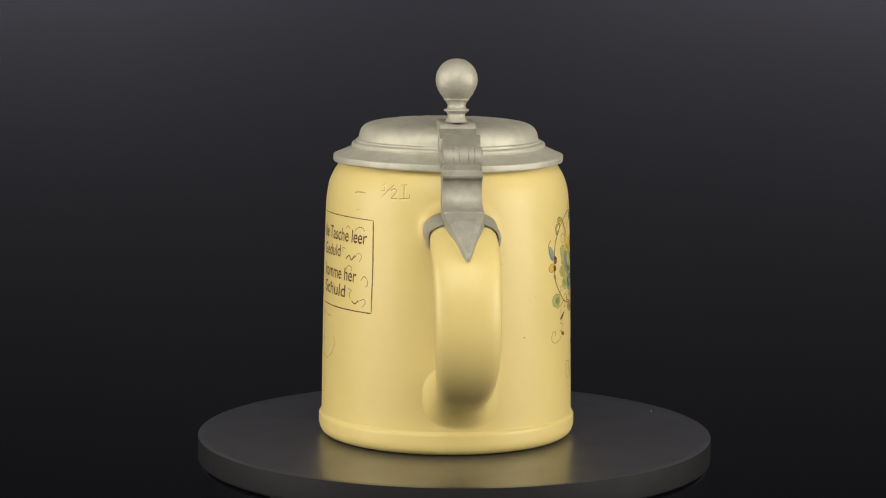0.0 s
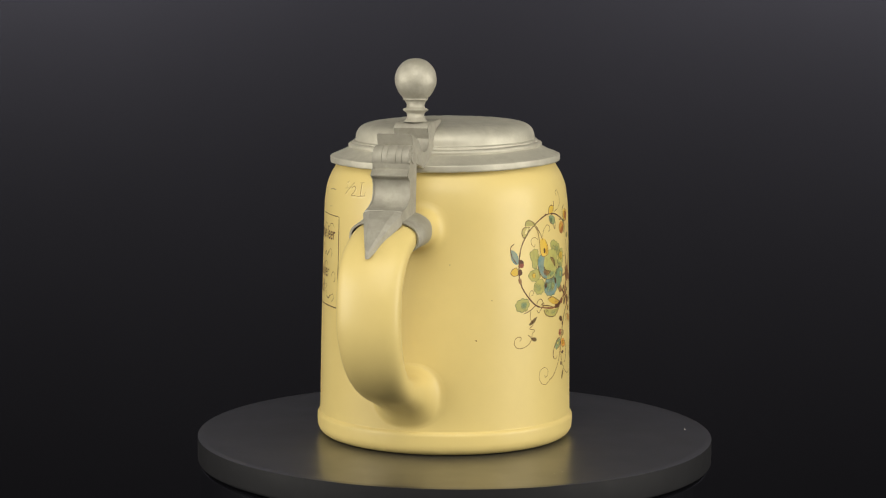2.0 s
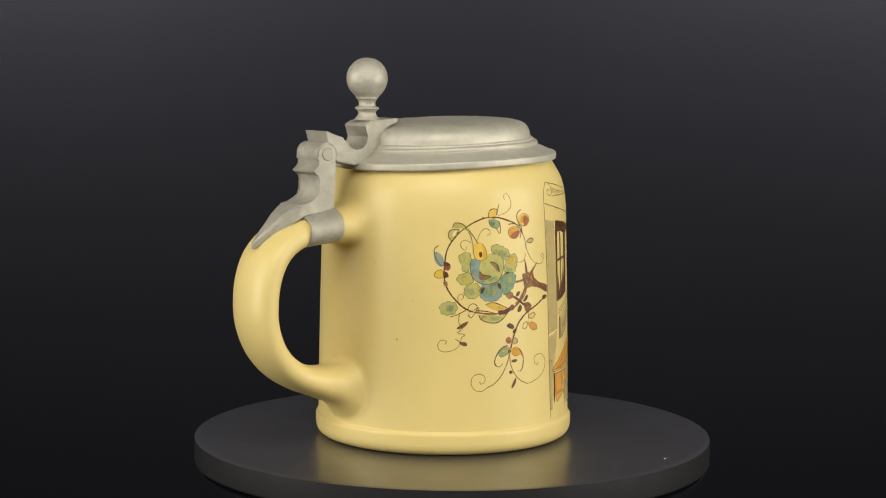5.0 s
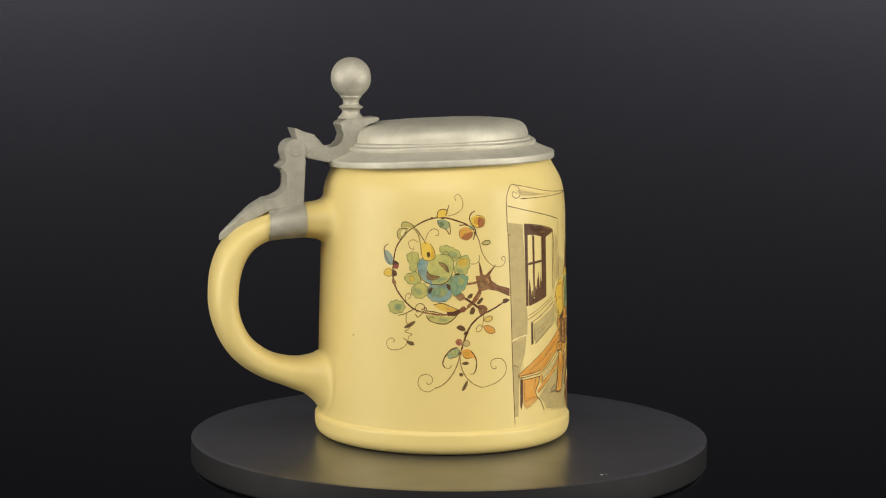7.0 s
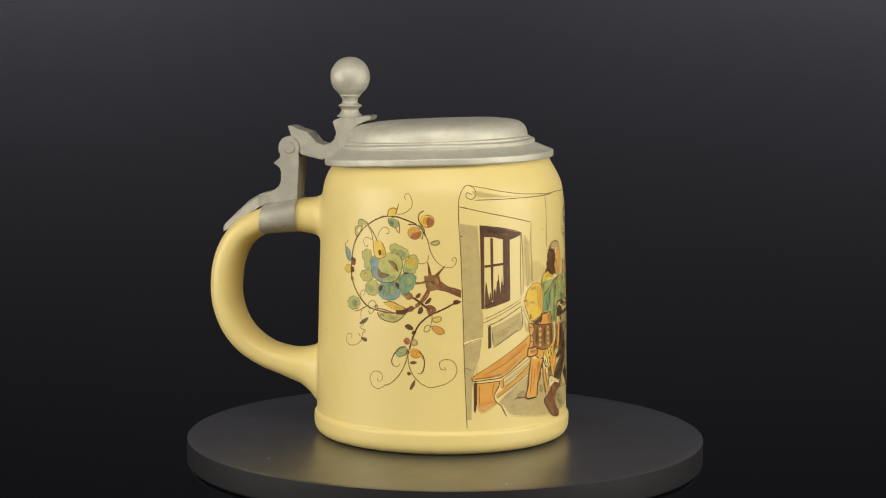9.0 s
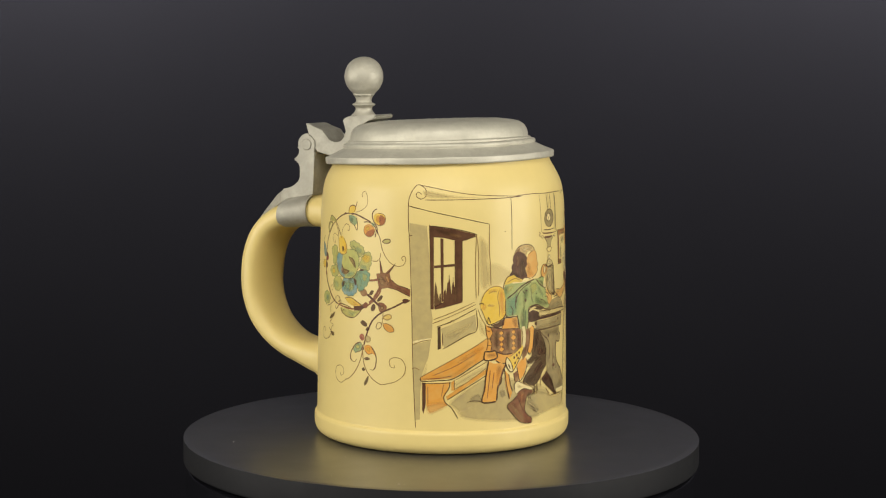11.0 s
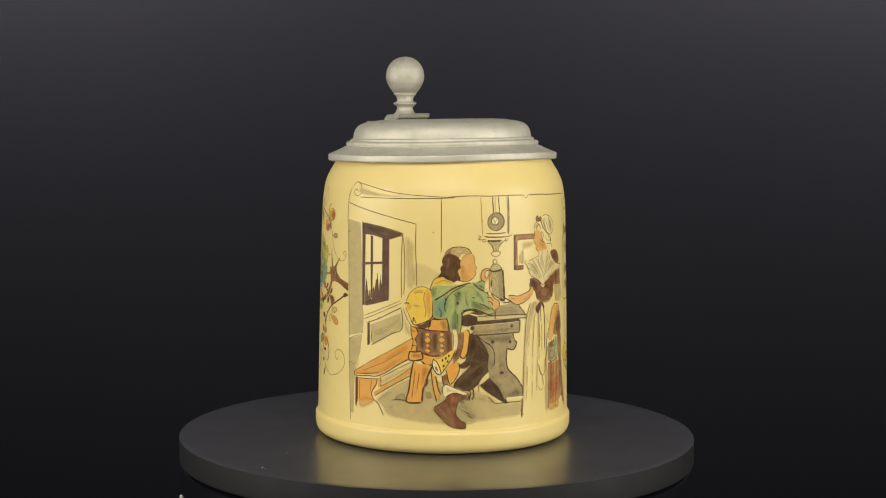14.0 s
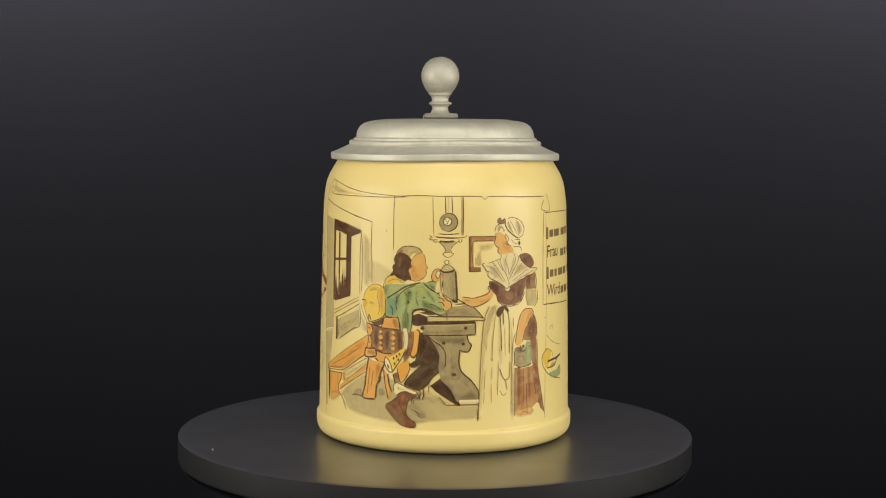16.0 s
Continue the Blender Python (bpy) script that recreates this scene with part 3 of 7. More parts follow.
paint('painted_wreath', 'dark brown thorny vine wreath with small leaves', [
    ('S', 'N', 0.50, '-93.8,86.9 -98.2,88.2 -102.2,89.2 -105.8,89.5 -109.7,89.1 -113.6,87.9 -117.5,86.0 -120.4,84.2 -123.4,81.4 -125.8,78.1 -126.8,74.6 -127.1,71.6'),
    ('S', 'N', 0.55, '-127.1,71.6 -127.3,67.7 -126.0,63.5 -123.8,60.5 -120.6,57.5 -117.3,55.4 -114.2,54.4'),
    ('S', 'B', 0.60, '-114.2,54.4 -109.8,53.8 -105.6,53.4 -102.1,53.6 -97.7,54.2 -93.9,55.8 -90.6,58.0 -88.4,60.4 -87.7,62.3'),
    ('VS', 'N', 0.90, '-127.5,73.1 -125.3,72.8 -124.5,71.6 -125.9,70.4 -127.4,71.1'),
    ('VS', 'R', 0.70, '-126.7,71.6 -124.5,71.4 -125.2,70.0 -127.0,70.3'),
    ('VS', 'N', 0.90, '-127.3,69.4 -125.9,69.3 -125.4,67.7 -127.3,67.3'),
    ('VS', 'm', 0.90, '-127.6,66.0 -126.1,65.9 -125.7,64.2 -127.2,64.3'),
    ('VS', 'U', 0.60, '-131.6,76.8 -129.2,76.2 -127.5,74.1 -127.8,71.5 -129.8,71.8 -131.5,73.8'),
    ('S', 'N', 0.34, '-129.7,79.3 -131.7,77.7 -131.1,74.7 -128.6,71.7'),
    ('VS', 'Y', 0.80, '-130.9,69.6 -128.5,70.2 -127.7,67.7 -130.0,67.1 -131.7,68.2'),
    ('S', 'H', 0.24, '-130.9,69.6 -128.5,70.2 -127.7,67.7 -130.0,67.1 -131.7,68.2 -130.9,69.6'),
    ('VS', 'g', 0.60, '-123.3,87.2 -121.6,87.9 -118.2,86.8 -117.2,85.4 -120.5,85.6 -123.6,85.5'),
    ('S', 'N', 0.28, '-123.6,85.5 -122.9,87.4 -119.5,87.2 -117.2,85.4'),
    ('VS', 'g', 0.45, '-120.5,85.2 -124.3,85.0 -125.6,83.2 -124.5,81.2 -122.4,82.1 -121.4,84.1'),
    ('S', 'N', 0.28, '-120.5,85.2 -124.3,85.0 -125.6,83.2 -124.5,81.2 -122.4,82.1 -121.4,84.1'),
    ('VS', 'W', 0.90, '-123.2,84.2 -121.8,84.7 -122.8,82.8 -123.8,82.7'),
    ('VS', 'Y', 0.85, '-107.5,89.6 -107.0,91.7 -104.8,92.6 -102.8,91.9 -103.6,90.0'),
    ('S', 'N', 0.30, '-107.5,89.4 -107.0,91.7 -104.8,92.6 -102.9,92.1'),
    ('S', 'N', 0.34, '-103.6,90.2 -102.9,92.1 -102.2,94.2'),
    ('S', 'H', 0.24, '-102.8,90.0 -98.8,91.1 -96.2,93.1 -96.1,95.6 -97.8,98.0 -99.6,97.2 -99.0,95.7'),
    ('VS', 'T', 0.65, '-107.2,88.6 -104.4,88.7 -101.9,87.7 -101.9,86.0 -103.5,85.1 -105.7,85.9 -106.8,87.1'),
    ('S', 'N', 0.30, '-107.2,88.6 -106.8,86.9 -105.7,85.9 -103.5,85.1 -101.8,83.3 -101.6,86.0 -102.5,87.9'),
    ('X', 'E', 0.50, '-106.3,88.0 -104.1,87.6 -104.6,85.9 -106.3,86.5'),
    ('D', 'N', 0.30, '-104.9,89.3 0.88,0.37'),
    ('D', 'N', 0.30, '-109.8,89.3 0.53,0.34'),
    ('S', 'H', 0.24, '-112.5,81.0 -111.4,83.6 -109.1,85.3 -106.8,84.6 -106.8,83.1 -108.2,82.9'),
    ('S', 'H', 0.24, '-115.5,80.2 -118.0,81.1 -120.0,80.2 -119.6,78.3 -117.9,77.5 -117.6,78.8'),
    ('S', 'N', 0.30, '-91.7,85.5 -89.9,83.0 -88.6,80.9 -87.8,78.0 -87.1,76.3'),
    ('S', 'H', 0.28, '-87.1,76.3 -85.3,73.8 -82.8,71.8 -79.8,70.9 -77.1,71.4 -75.9,73.4 -76.6,74.7 -77.9,74.1 -77.1,73.0'),
    ('S', 'H', 0.26, '-93.1,72.4 -90.3,72.3 -88.5,73.6 -88.3,75.5'),
    ('VS', 'g', 0.50, '-86.9,79.9 -85.9,80.7 -83.9,80.8 -83.4,79.9 -84.6,79.3 -86.4,79.3'),
    ('S', 'N', 0.34, '-87.4,79.9 -85.9,80.7 -83.9,80.8 -83.4,79.9 -84.6,79.3 -86.4,79.3 -87.4,79.9'),
    ('V', 'B', 0.92, '-90.2,67.7 -88.2,67.9 -88.8,73.4 -87.0,68.4 -85.7,68.0 -80.6,72.0 -83.5,68.2 -82.8,65.9 -80.3,64.2 -76.5,63.2 -73.8,62.5 -73.8,59.8 -77.8,61.3 -81.5,62.5 -84.0,62.7 -87.7,62.0 -88.7,62.2 -89.7,65.4'),
    ('X', 'm', 0.70, '-89.7,66.6 -86.7,67.1 -85.2,64.2 -88.2,62.9'),
    ('X', 'M', 0.70, '-86.2,67.5 -83.8,67.1 -82.7,64.6 -84.7,64.2'),
    ('X', 'm', 0.60, '-81.3,63.8 -74.8,61.7 -74.8,60.2 -80.8,62.5'),
    ('S', 'K', 0.28, '-89.5,65.4 -87.2,65.8 -85.2,64.8'),
    ('S', 'K', 0.24, '-84.7,63.8 -83.2,65.5 -83.8,67.1'),
    ('S', 'K', 0.26, '-84.0,62.7 -80.3,62.1 -76.8,60.9 -74.0,59.8'),
    ('S', 'K', 0.24, '-82.8,65.9 -79.8,64.0 -76.5,63.2 -74.0,62.5'),
    ('S', 'K', 0.30, '-88.5,72.9 -87.5,70.0 -87.0,68.1'),
    ('S', 'K', 0.30, '-80.8,71.8 -82.8,69.5 -85.0,67.8'),
    ('S', 'B', 0.75, '-94.0,64.9 -91.5,65.1 -89.2,65.6'),
    ('S', 'B', 1.00, '-88.2,62.5 -89.9,60.1 -91.9,57.8 -93.9,56.4'),
    ('VS', 'B', 0.92, '-89.1,56.6 -86.4,56.8 -84.6,55.4 -85.6,53.7 -88.1,53.4'),
    ('X', 'm', 0.70, '-88.1,55.7 -85.9,56.0 -85.9,54.3 -87.8,54.0'),
    ('S', 'N', 0.62, '-73.8,58.3 -76.5,57.7 -80.2,56.0 -83.9,54.5 -86.4,53.6 -90.1,51.5'),
    ('VS', 'N', 0.90, '-77.3,58.5 -75.3,58.9 -74.0,58.1 -76.3,57.1'),
    ('S', 'N', 0.80, '-97.8,60.5 -93.9,59.0 -90.1,56.7 -87.6,55.3'),
    ('VS', 'm', 0.92, '-98.8,61.5 -96.0,61.4 -94.9,59.6 -97.2,58.6 -99.1,60.1'),
    ('VS', 'N', 0.80, '-93.9,59.6 -92.9,61.1 -91.4,61.1 -92.2,59.6'),
    ('VS', 'N', 0.80, '-89.6,57.2 -89.1,58.4 -87.4,59.7 -86.7,59.1 -87.9,57.6'),
    ('VS', 'N', 0.80, '-92.8,53.7 -92.4,55.4 -91.1,56.3 -90.3,55.0 -91.3,53.6'),
    ('VF', 'g', 0.70, '-128.8,56.7 -126.2,58.2 -122.6,57.8 -121.6,56.0 -123.2,53.9 -126.8,53.6 -128.7,54.9'),
    ('X', 'T', 0.50, '-126.2,57.1 -122.6,57.0 -123.2,54.6 -126.1,54.5'),
    ('S', 'N', 0.30, '-117.3,55.4 -121.2,53.6 -124.6,52.7'),
    ('S', 'H', 0.26, '-120.6,57.5 -121.3,60.0 -119.7,61.2 -118.7,60.0 -120.0,59.1'),
    ('S', 'N', 0.28, '-115.7,54.1 -116.7,55.9 -114.9,57.5 -112.8,56.8 -113.0,54.7 -115.4,52.4 -116.7,53.6'),
    ('S', 'N', 0.28, '-114.2,55.0 -111.9,56.0 -112.1,54.3'),
    ('S', 'N', 0.34, '-112.7,54.9 -108.4,54.5 -104.5,53.7'),
    ('VS', 'Y', 0.60, '-108.5,57.1 -105.1,57.7 -101.4,56.6 -98.2,55.4 -99.8,54.3 -103.5,54.6 -106.8,55.7'),
    ('X', 'O', 0.40, '-103.0,56.5 -98.7,55.4 -100.3,54.5 -103.5,55.0'),
    ('S', 'N', 0.28, '-109.0,57.0 -105.1,57.7 -101.4,56.6 -98.2,55.4'),
    ('VS', 'g', 0.60, '-111.8,53.3 -105.6,53.0 -100.8,52.8 -98.2,54.0 -99.7,52.0 -102.9,50.2 -106.9,50.2 -110.6,51.4'),
    ('X', 'T', 0.40, '-105.6,52.6 -100.8,52.4 -102.9,50.6 -106.1,50.8'),
    ('S', 'N', 0.34, '-111.8,53.3 -110.6,51.4 -106.9,50.2 -102.9,50.2 -99.7,52.0 -97.7,54.0'),
    ('S', 'N', 0.24, '-110.6,51.8 -109.5,52.8 -108.4,52.0'),
    ('V', 'N', 0.88, '-102.9,54.6 -99.8,54.7 -97.2,55.7 -96.1,54.5 -99.0,53.1 -102.4,52.9'),
    ('VS', 'B', 0.90, '-97.2,55.5 -95.7,56.6 -94.4,55.8 -95.1,54.5 -96.7,54.4')])

paint('painted_blossom', 'teal and green painted blossom with a yellow bud', [
    ('VF', 'g', 0.75, '-119.4,72.1 -120.8,74.6 -119.5,76.1 -116.3,76.3 -115.3,72.8 -117.1,69.3 -119.3,70.2'),
    ('VF', 'g', 0.70, '-119.0,68.7 -121.6,67.3 -120.5,65.4 -117.6,64.6 -114.5,66.0 -115.8,68.9'),
    ('X', 'Y', 0.60, '-119.9,67.4 -117.7,68.0 -117.0,65.9 -119.2,65.5'),
    ('VF', 'g', 0.75, '-116.9,64.2 -118.5,62.4 -117.4,60.3 -114.3,59.5 -111.4,61.3 -112.1,64.5 -115.1,64.9'),
    ('VF', 'g', 0.75, '-106.1,77.5 -104.2,79.2 -100.7,78.3 -97.5,76.7 -97.7,74.6 -100.6,73.5 -103.3,75.1'),
    ('X', 'T', 0.40, '-101.7,77.6 -98.0,76.3 -99.5,74.3 -102.2,75.5'),
    ('VF', 'g', 0.75, '-99.5,69.7 -98.5,72.9 -95.9,75.3 -93.4,74.7 -93.1,72.0 -94.3,69.0 -96.9,68.3'),
    ('X', 'Y', 0.60, '-97.5,74.2 -93.6,74.5 -93.8,71.6 -96.9,71.1'),
    ('X', 'T', 0.50, '-99.0,70.6 -95.3,70.3 -95.8,68.6 -98.4,68.7'),
    ('VF', 'T', 0.75, '-102.3,66.7 -100.0,68.0 -95.8,68.4 -93.8,67.0 -94.5,64.2 -96.5,62.0 -99.3,60.5 -101.2,62.5 -102.6,64.3'),
    ('X', 'g', 0.55, '-97.9,67.7 -94.5,66.7 -95.8,64.0 -98.3,64.7'),
    ('VF', 'U', 0.70, '-110.9,63.5 -111.1,60.7 -109.6,58.9 -105.7,58.3 -102.5,59.1 -100.9,61.2 -101.8,64.4 -105.8,65.2 -109.2,64.7'),
    ('X', 'T', 0.60, '-109.7,63.8 -103.1,64.1 -103.0,60.7 -108.5,59.6'),
    ('X', 'g', 0.45, '-105.8,63.6 -102.0,62.9 -103.6,59.9 -106.3,60.1'),
    ('VS', 'g', 0.85, '-115.8,70.6 -115.6,73.2 -113.2,74.6 -106.1,76.0 -102.0,75.5 -100.1,73.1 -100.3,69.3 -102.6,66.0 -105.8,64.8 -110.9,65.0 -114.5,67.1'),
    ('VS', 'U', 0.75, '-115.8,70.6 -115.0,73.4 -111.1,74.1 -111.6,69.8 -109.2,65.1 -113.3,66.5'),
    ('X', 'T', 0.40, '-113.4,68.7 -107.5,66.9 -105.8,65.2 -110.3,65.2'),
    ('X', 'T', 0.50, '-108.1,67.2 -103.2,67.9 -102.6,66.2 -106.4,65.0'),
    ('VS', 'm', 0.60, '-111.6,69.8 -110.1,68.4 -105.9,67.6 -109.2,66.1 -111.8,67.0'),
    ('VS', 'm', 0.60, '-106.8,72.8 -104.3,72.5 -102.7,71.3 -102.4,69.2 -104.0,70.2'),
    ('S', 'E', 0.28, '-115.8,70.6 -115.6,73.2 -113.2,74.6'),
    ('S', 'K', 0.28, '-115.8,70.2 -114.5,67.1 -110.9,65.0 -105.8,64.8 -102.6,66.0 -100.3,69.3'),
    ('S', 'E', 0.28, '-100.3,69.3 -100.1,73.1 -102.0,75.5 -106.1,76.0'),
    ('S', 'K', 0.26, '-111.6,69.8 -110.1,68.2 -105.9,67.6'),
    ('S', 'K', 0.26, '-106.8,73.0 -104.3,72.5 -102.7,71.1 -102.1,69.0'),
    ('S', 'E', 0.24, '-104.2,77.3 -102.2,76.4 -102.8,75.1'),
    ('X', 'E', 0.50, '-105.8,65.2 -103.1,64.9 -103.6,63.7 -107.5,63.5'),
    ('X', 'E', 0.45, '-102.1,66.7 -100.0,67.2 -101.0,64.4'),
    ('X', 'T', 0.60, '-110.3,62.9 -108.0,63.4 -108.5,59.6 -110.2,60.4'),
    ('X', 'Y', 0.50, '-99.0,73.1 -96.4,74.9 -94.4,73.2 -97.4,71.5'),
    ('X', 'T', 0.35, '-118.2,63.5 -114.4,63.3 -113.2,61.0 -116.2,60.4'),
    ('S', 'E', 0.24, '-106.4,64.2 -105.8,61.9 -106.3,59.7'),
    ('S', 'E', 0.24, '-99.9,66.3 -98.3,64.3 -98.8,62.2'),
    ('S', 'E', 0.22, '-109.1,63.0 -108.0,61.3 -108.5,59.6'),
    ('VS', 'K', 0.90, '-99.7,68.5 -97.9,68.9 -96.9,68.6 -98.4,68.1'),
    ('VS', 'K', 0.90, '-110.9,62.9 -109.2,63.6 -109.7,61.9 -110.8,61.2'),
    ('VS', 'K', 0.90, '-103.1,64.9 -101.5,64.4 -101.5,62.5 -102.8,63.5'),
    ('VS', 'Y', 0.92, '-114.5,79.2 -112.8,80.5 -110.4,79.8 -108.6,77.4 -108.3,74.8 -110.0,73.7 -112.9,73.8 -114.2,76.0'),
    ('X', 'O', 0.60, '-110.7,79.4 -108.6,76.9 -108.5,74.6 -110.8,74.1 -110.0,76.9'),
    ('VS', 'K', 0.85, '-111.8,76.4 -110.6,76.6 -110.3,75.2 -111.4,74.7'),
    ('S', 'H', 0.30, '-114.6,79.6 -114.2,76.0 -112.9,73.8 -110.0,73.7 -108.3,74.8 -108.6,77.4 -110.4,79.8'),
    ('S', 'H', 0.28, '-118.2,85.8 -115.9,83.3 -114.9,80.4 -114.5,78.8'),
    ('S', 'N', 0.30, '-116.9,85.4 -113.7,81.8 -112.4,79.7')])

paint('painted_fruit', 'red and yellow painted fruits', [
    ('VS', 'O', 0.80, '-97.1,85.1 -95.0,86.0 -92.5,85.4 -91.4,83.8 -92.2,82.1 -94.2,81.2 -96.5,81.8 -97.6,83.4'),
    ('VS', 'R', 0.50, '-95.3,83.3 -91.7,84.2 -91.9,82.3 -94.0,81.2 -96.3,81.8'),
    ('X', 'Y', 0.60, '-96.8,84.5 -94.8,85.4 -94.2,83.9 -96.3,83.0'),
    ('S', 'H', 0.26, '-97.1,85.1 -97.6,83.4 -96.5,81.8 -94.2,81.2 -92.2,82.1 -91.4,83.8'),
    ('VS', 'Y', 0.85, '-92.0,89.4 -90.0,90.3 -87.0,89.9 -85.9,88.3 -86.7,86.4 -88.7,85.7 -91.0,86.3 -92.0,87.7'),
    ('X', 'O', 0.60, '-91.0,89.2 -88.7,89.7 -88.4,86.8 -91.0,86.9'),
    ('VS', 'R', 0.60, '-88.5,89.7 -86.2,88.5 -86.7,86.6 -88.7,85.9 -89.2,87.8'),
    ('S', 'H', 0.28, '-90.0,90.3 -87.0,89.9 -85.9,88.3 -86.7,86.4 -88.7,85.7 -91.0,86.3'),
    ('S', 'N', 0.40, '-90.5,91.9 -92.3,90.9 -93.0,89.2 -92.2,87.3 -91.0,86.3'),
    ('S', 'N', 0.40, '-97.6,86.6 -95.1,86.8 -93.0,86.3 -91.5,85.3 -90.7,83.6 -91.2,81.3'),
    ('S', 'N', 0.40, '-91.7,86.3 -90.4,85.1 -89.9,82.6'),
    ('X', 'T', 0.50, '-93.5,86.7 -91.5,86.7 -91.5,85.0 -93.0,85.0')])

paint('painted_pendant', 'hanging sprig with curls, berries and an orange leaf', [
    ('S', 'N', 0.60, '-89.6,51.7 -92.0,49.7 -93.8,46.9 -95.2,43.7 -96.5,39.9'),
    ('VS', 'N', 0.80, '-98.6,48.7 -97.1,49.6 -95.1,48.8 -94.8,47.5 -96.8,47.5'),
    ('VS', 'N', 0.80, '-95.5,46.2 -94.5,47.3 -93.3,46.7 -94.3,45.7'),
    ('VS', 'R', 0.90, '-99.1,43.3 -97.8,44.5 -96.3,43.9 -96.2,42.4 -97.8,41.9'),
    ('X', 'm', 0.60, '-98.6,43.4 -97.0,43.2 -97.5,42.1'),
    ('VS', 'a', 0.50, '-95.7,42.6 -94.7,43.9 -93.0,43.4 -93.0,42.1 -94.5,41.6'),
    ('S', 'H', 0.26, '-95.7,42.6 -94.7,43.9 -93.0,43.4 -93.0,42.1 -94.5,41.6 -95.7,42.6'),
    ('VS', 'T', 0.55, '-102.7,38.3 -101.1,40.5 -99.1,41.2 -97.0,40.3 -97.7,38.3 -99.8,37.6 -101.4,36.9'),
    ('X', 'g', 0.60, '-101.7,39.6 -99.1,40.6 -98.5,38.9 -100.6,38.2'),
    ('S', 'N', 0.42, '-98.0,41.3 -101.1,40.3 -103.5,37.8 -104.5,35.2 -103.4,33.6'),
    ('S', 'H', 0.28, '-103.4,33.6 -101.6,33.5 -100.5,34.6'),
    ('S', 'N', 0.26, '-97.0,40.3 -98.0,38.1 -101.1,37.1'),
    ('VS', 'O', 0.85, '-96.0,39.9 -93.7,40.6 -91.2,39.2 -89.9,36.7 -91.9,37.5 -93.9,37.0 -95.7,38.2'),
    ('X', 'Y', 0.50, '-94.9,39.7 -92.9,39.8 -92.9,37.9 -94.7,38.2'),
    ('S', 'N', 0.40, '-92.4,40.0 -90.4,37.9 -89.6,35.4 -90.1,32.4 -91.3,31.1'),
    ('S', 'H', 0.26, '-91.3,31.1 -92.8,31.3'),
    ('S', 'H', 0.28, '-95.9,38.2 -93.9,37.0 -91.7,37.5'),
    ('D', 'N', 0.30, '-97.0,39.0 0.75,0.75'),
    ('S', 'H', 0.40, '-97.0,39.4 -97.7,36.0 -99.5,32.3 -102.0,29.2 -105.2,26.8 -108.0,26.0'),
    ('S', 'H', 0.26, '-106.9,26.3 -108.8,25.3 -110.8,24.5 -113.7,25.3 -115.2,27.6 -114.4,30.2 -111.4,31.1 -109.1,30.0 -109.1,28.1 -110.8,27.3 -111.4,28.3'),
    ('S', 'H', 0.36, '-97.0,38.1 -96.4,33.9 -94.3,30.2 -91.1,27.5'),
    ('S', 'H', 0.26, '-91.1,27.5 -87.3,26.1 -83.7,26.6 -79.5,27.9 -76.1,30.6 -75.6,33.8 -77.6,36.2 -80.8,36.6 -83.0,35.5 -82.5,33.2 -80.5,32.8 -80.8,33.8'),
    ('VS', 'N', 0.75, '-96.2,35.2 -94.4,35.9 -92.9,35.3 -94.6,34.6'),
    ('VS', 'N', 0.75, '-97.4,31.1 -96.4,31.8 -95.4,31.0 -96.4,30.3'),
    ('VS', 'N', 0.70, '-96.1,25.4 -95.1,27.4 -93.6,28.9 -93.8,26.8 -95.3,25.0'),
    ('S', 'H', 0.28, '-86.4,53.4 -86.6,50.7 -87.1,48.6'),
    ('VS', 'Y', 0.40, '-86.6,51.3 -85.1,52.4 -82.9,52.6 -82.4,51.4 -84.6,50.5'),
    ('S', 'H', 0.26, '-86.6,51.3 -85.1,52.4 -82.9,52.6 -82.4,51.4 -84.6,50.5 -86.6,51.3'),
    ('VS', 'O', 0.75, '-86.6,49.0 -84.6,49.2 -81.9,48.2 -81.1,46.5 -83.6,46.1 -85.6,47.3'),
    ('S', 'H', 0.26, '-86.6,49.0 -84.6,49.2 -81.9,48.2 -81.1,46.5 -83.6,46.1 -85.6,47.3 -86.6,49.0'),
    ('S', 'H', 0.26, '-90.0,47.3 -89.3,49.0 -87.6,49.4 -87.3,47.9 -88.8,46.9 -90.0,47.3'),
    ('S', 'H', 0.26, '-120.5,53.7 -120.8,50.7 -119.1,48.3 -121.3,46.8 -118.1,46.0 -119.6,44.8 -120.2,42.6 -122.2,40.7 -125.7,39.7 -128.7,40.1 -129.9,42.1 -128.4,44.0 -126.1,43.6 -126.9,42.4'),
    ('VS', 'N', 0.70, '-121.7,48.5 -119.1,50.2 -116.6,51.0 -117.8,49.2 -120.4,48.1'),
    ('VS', 'N', 0.70, '-120.6,43.2 -117.7,43.2 -117.0,42.0 -118.9,41.8'),
    ('S', 'N', 0.26, '-122.3,44.5 -120.3,43.4')])

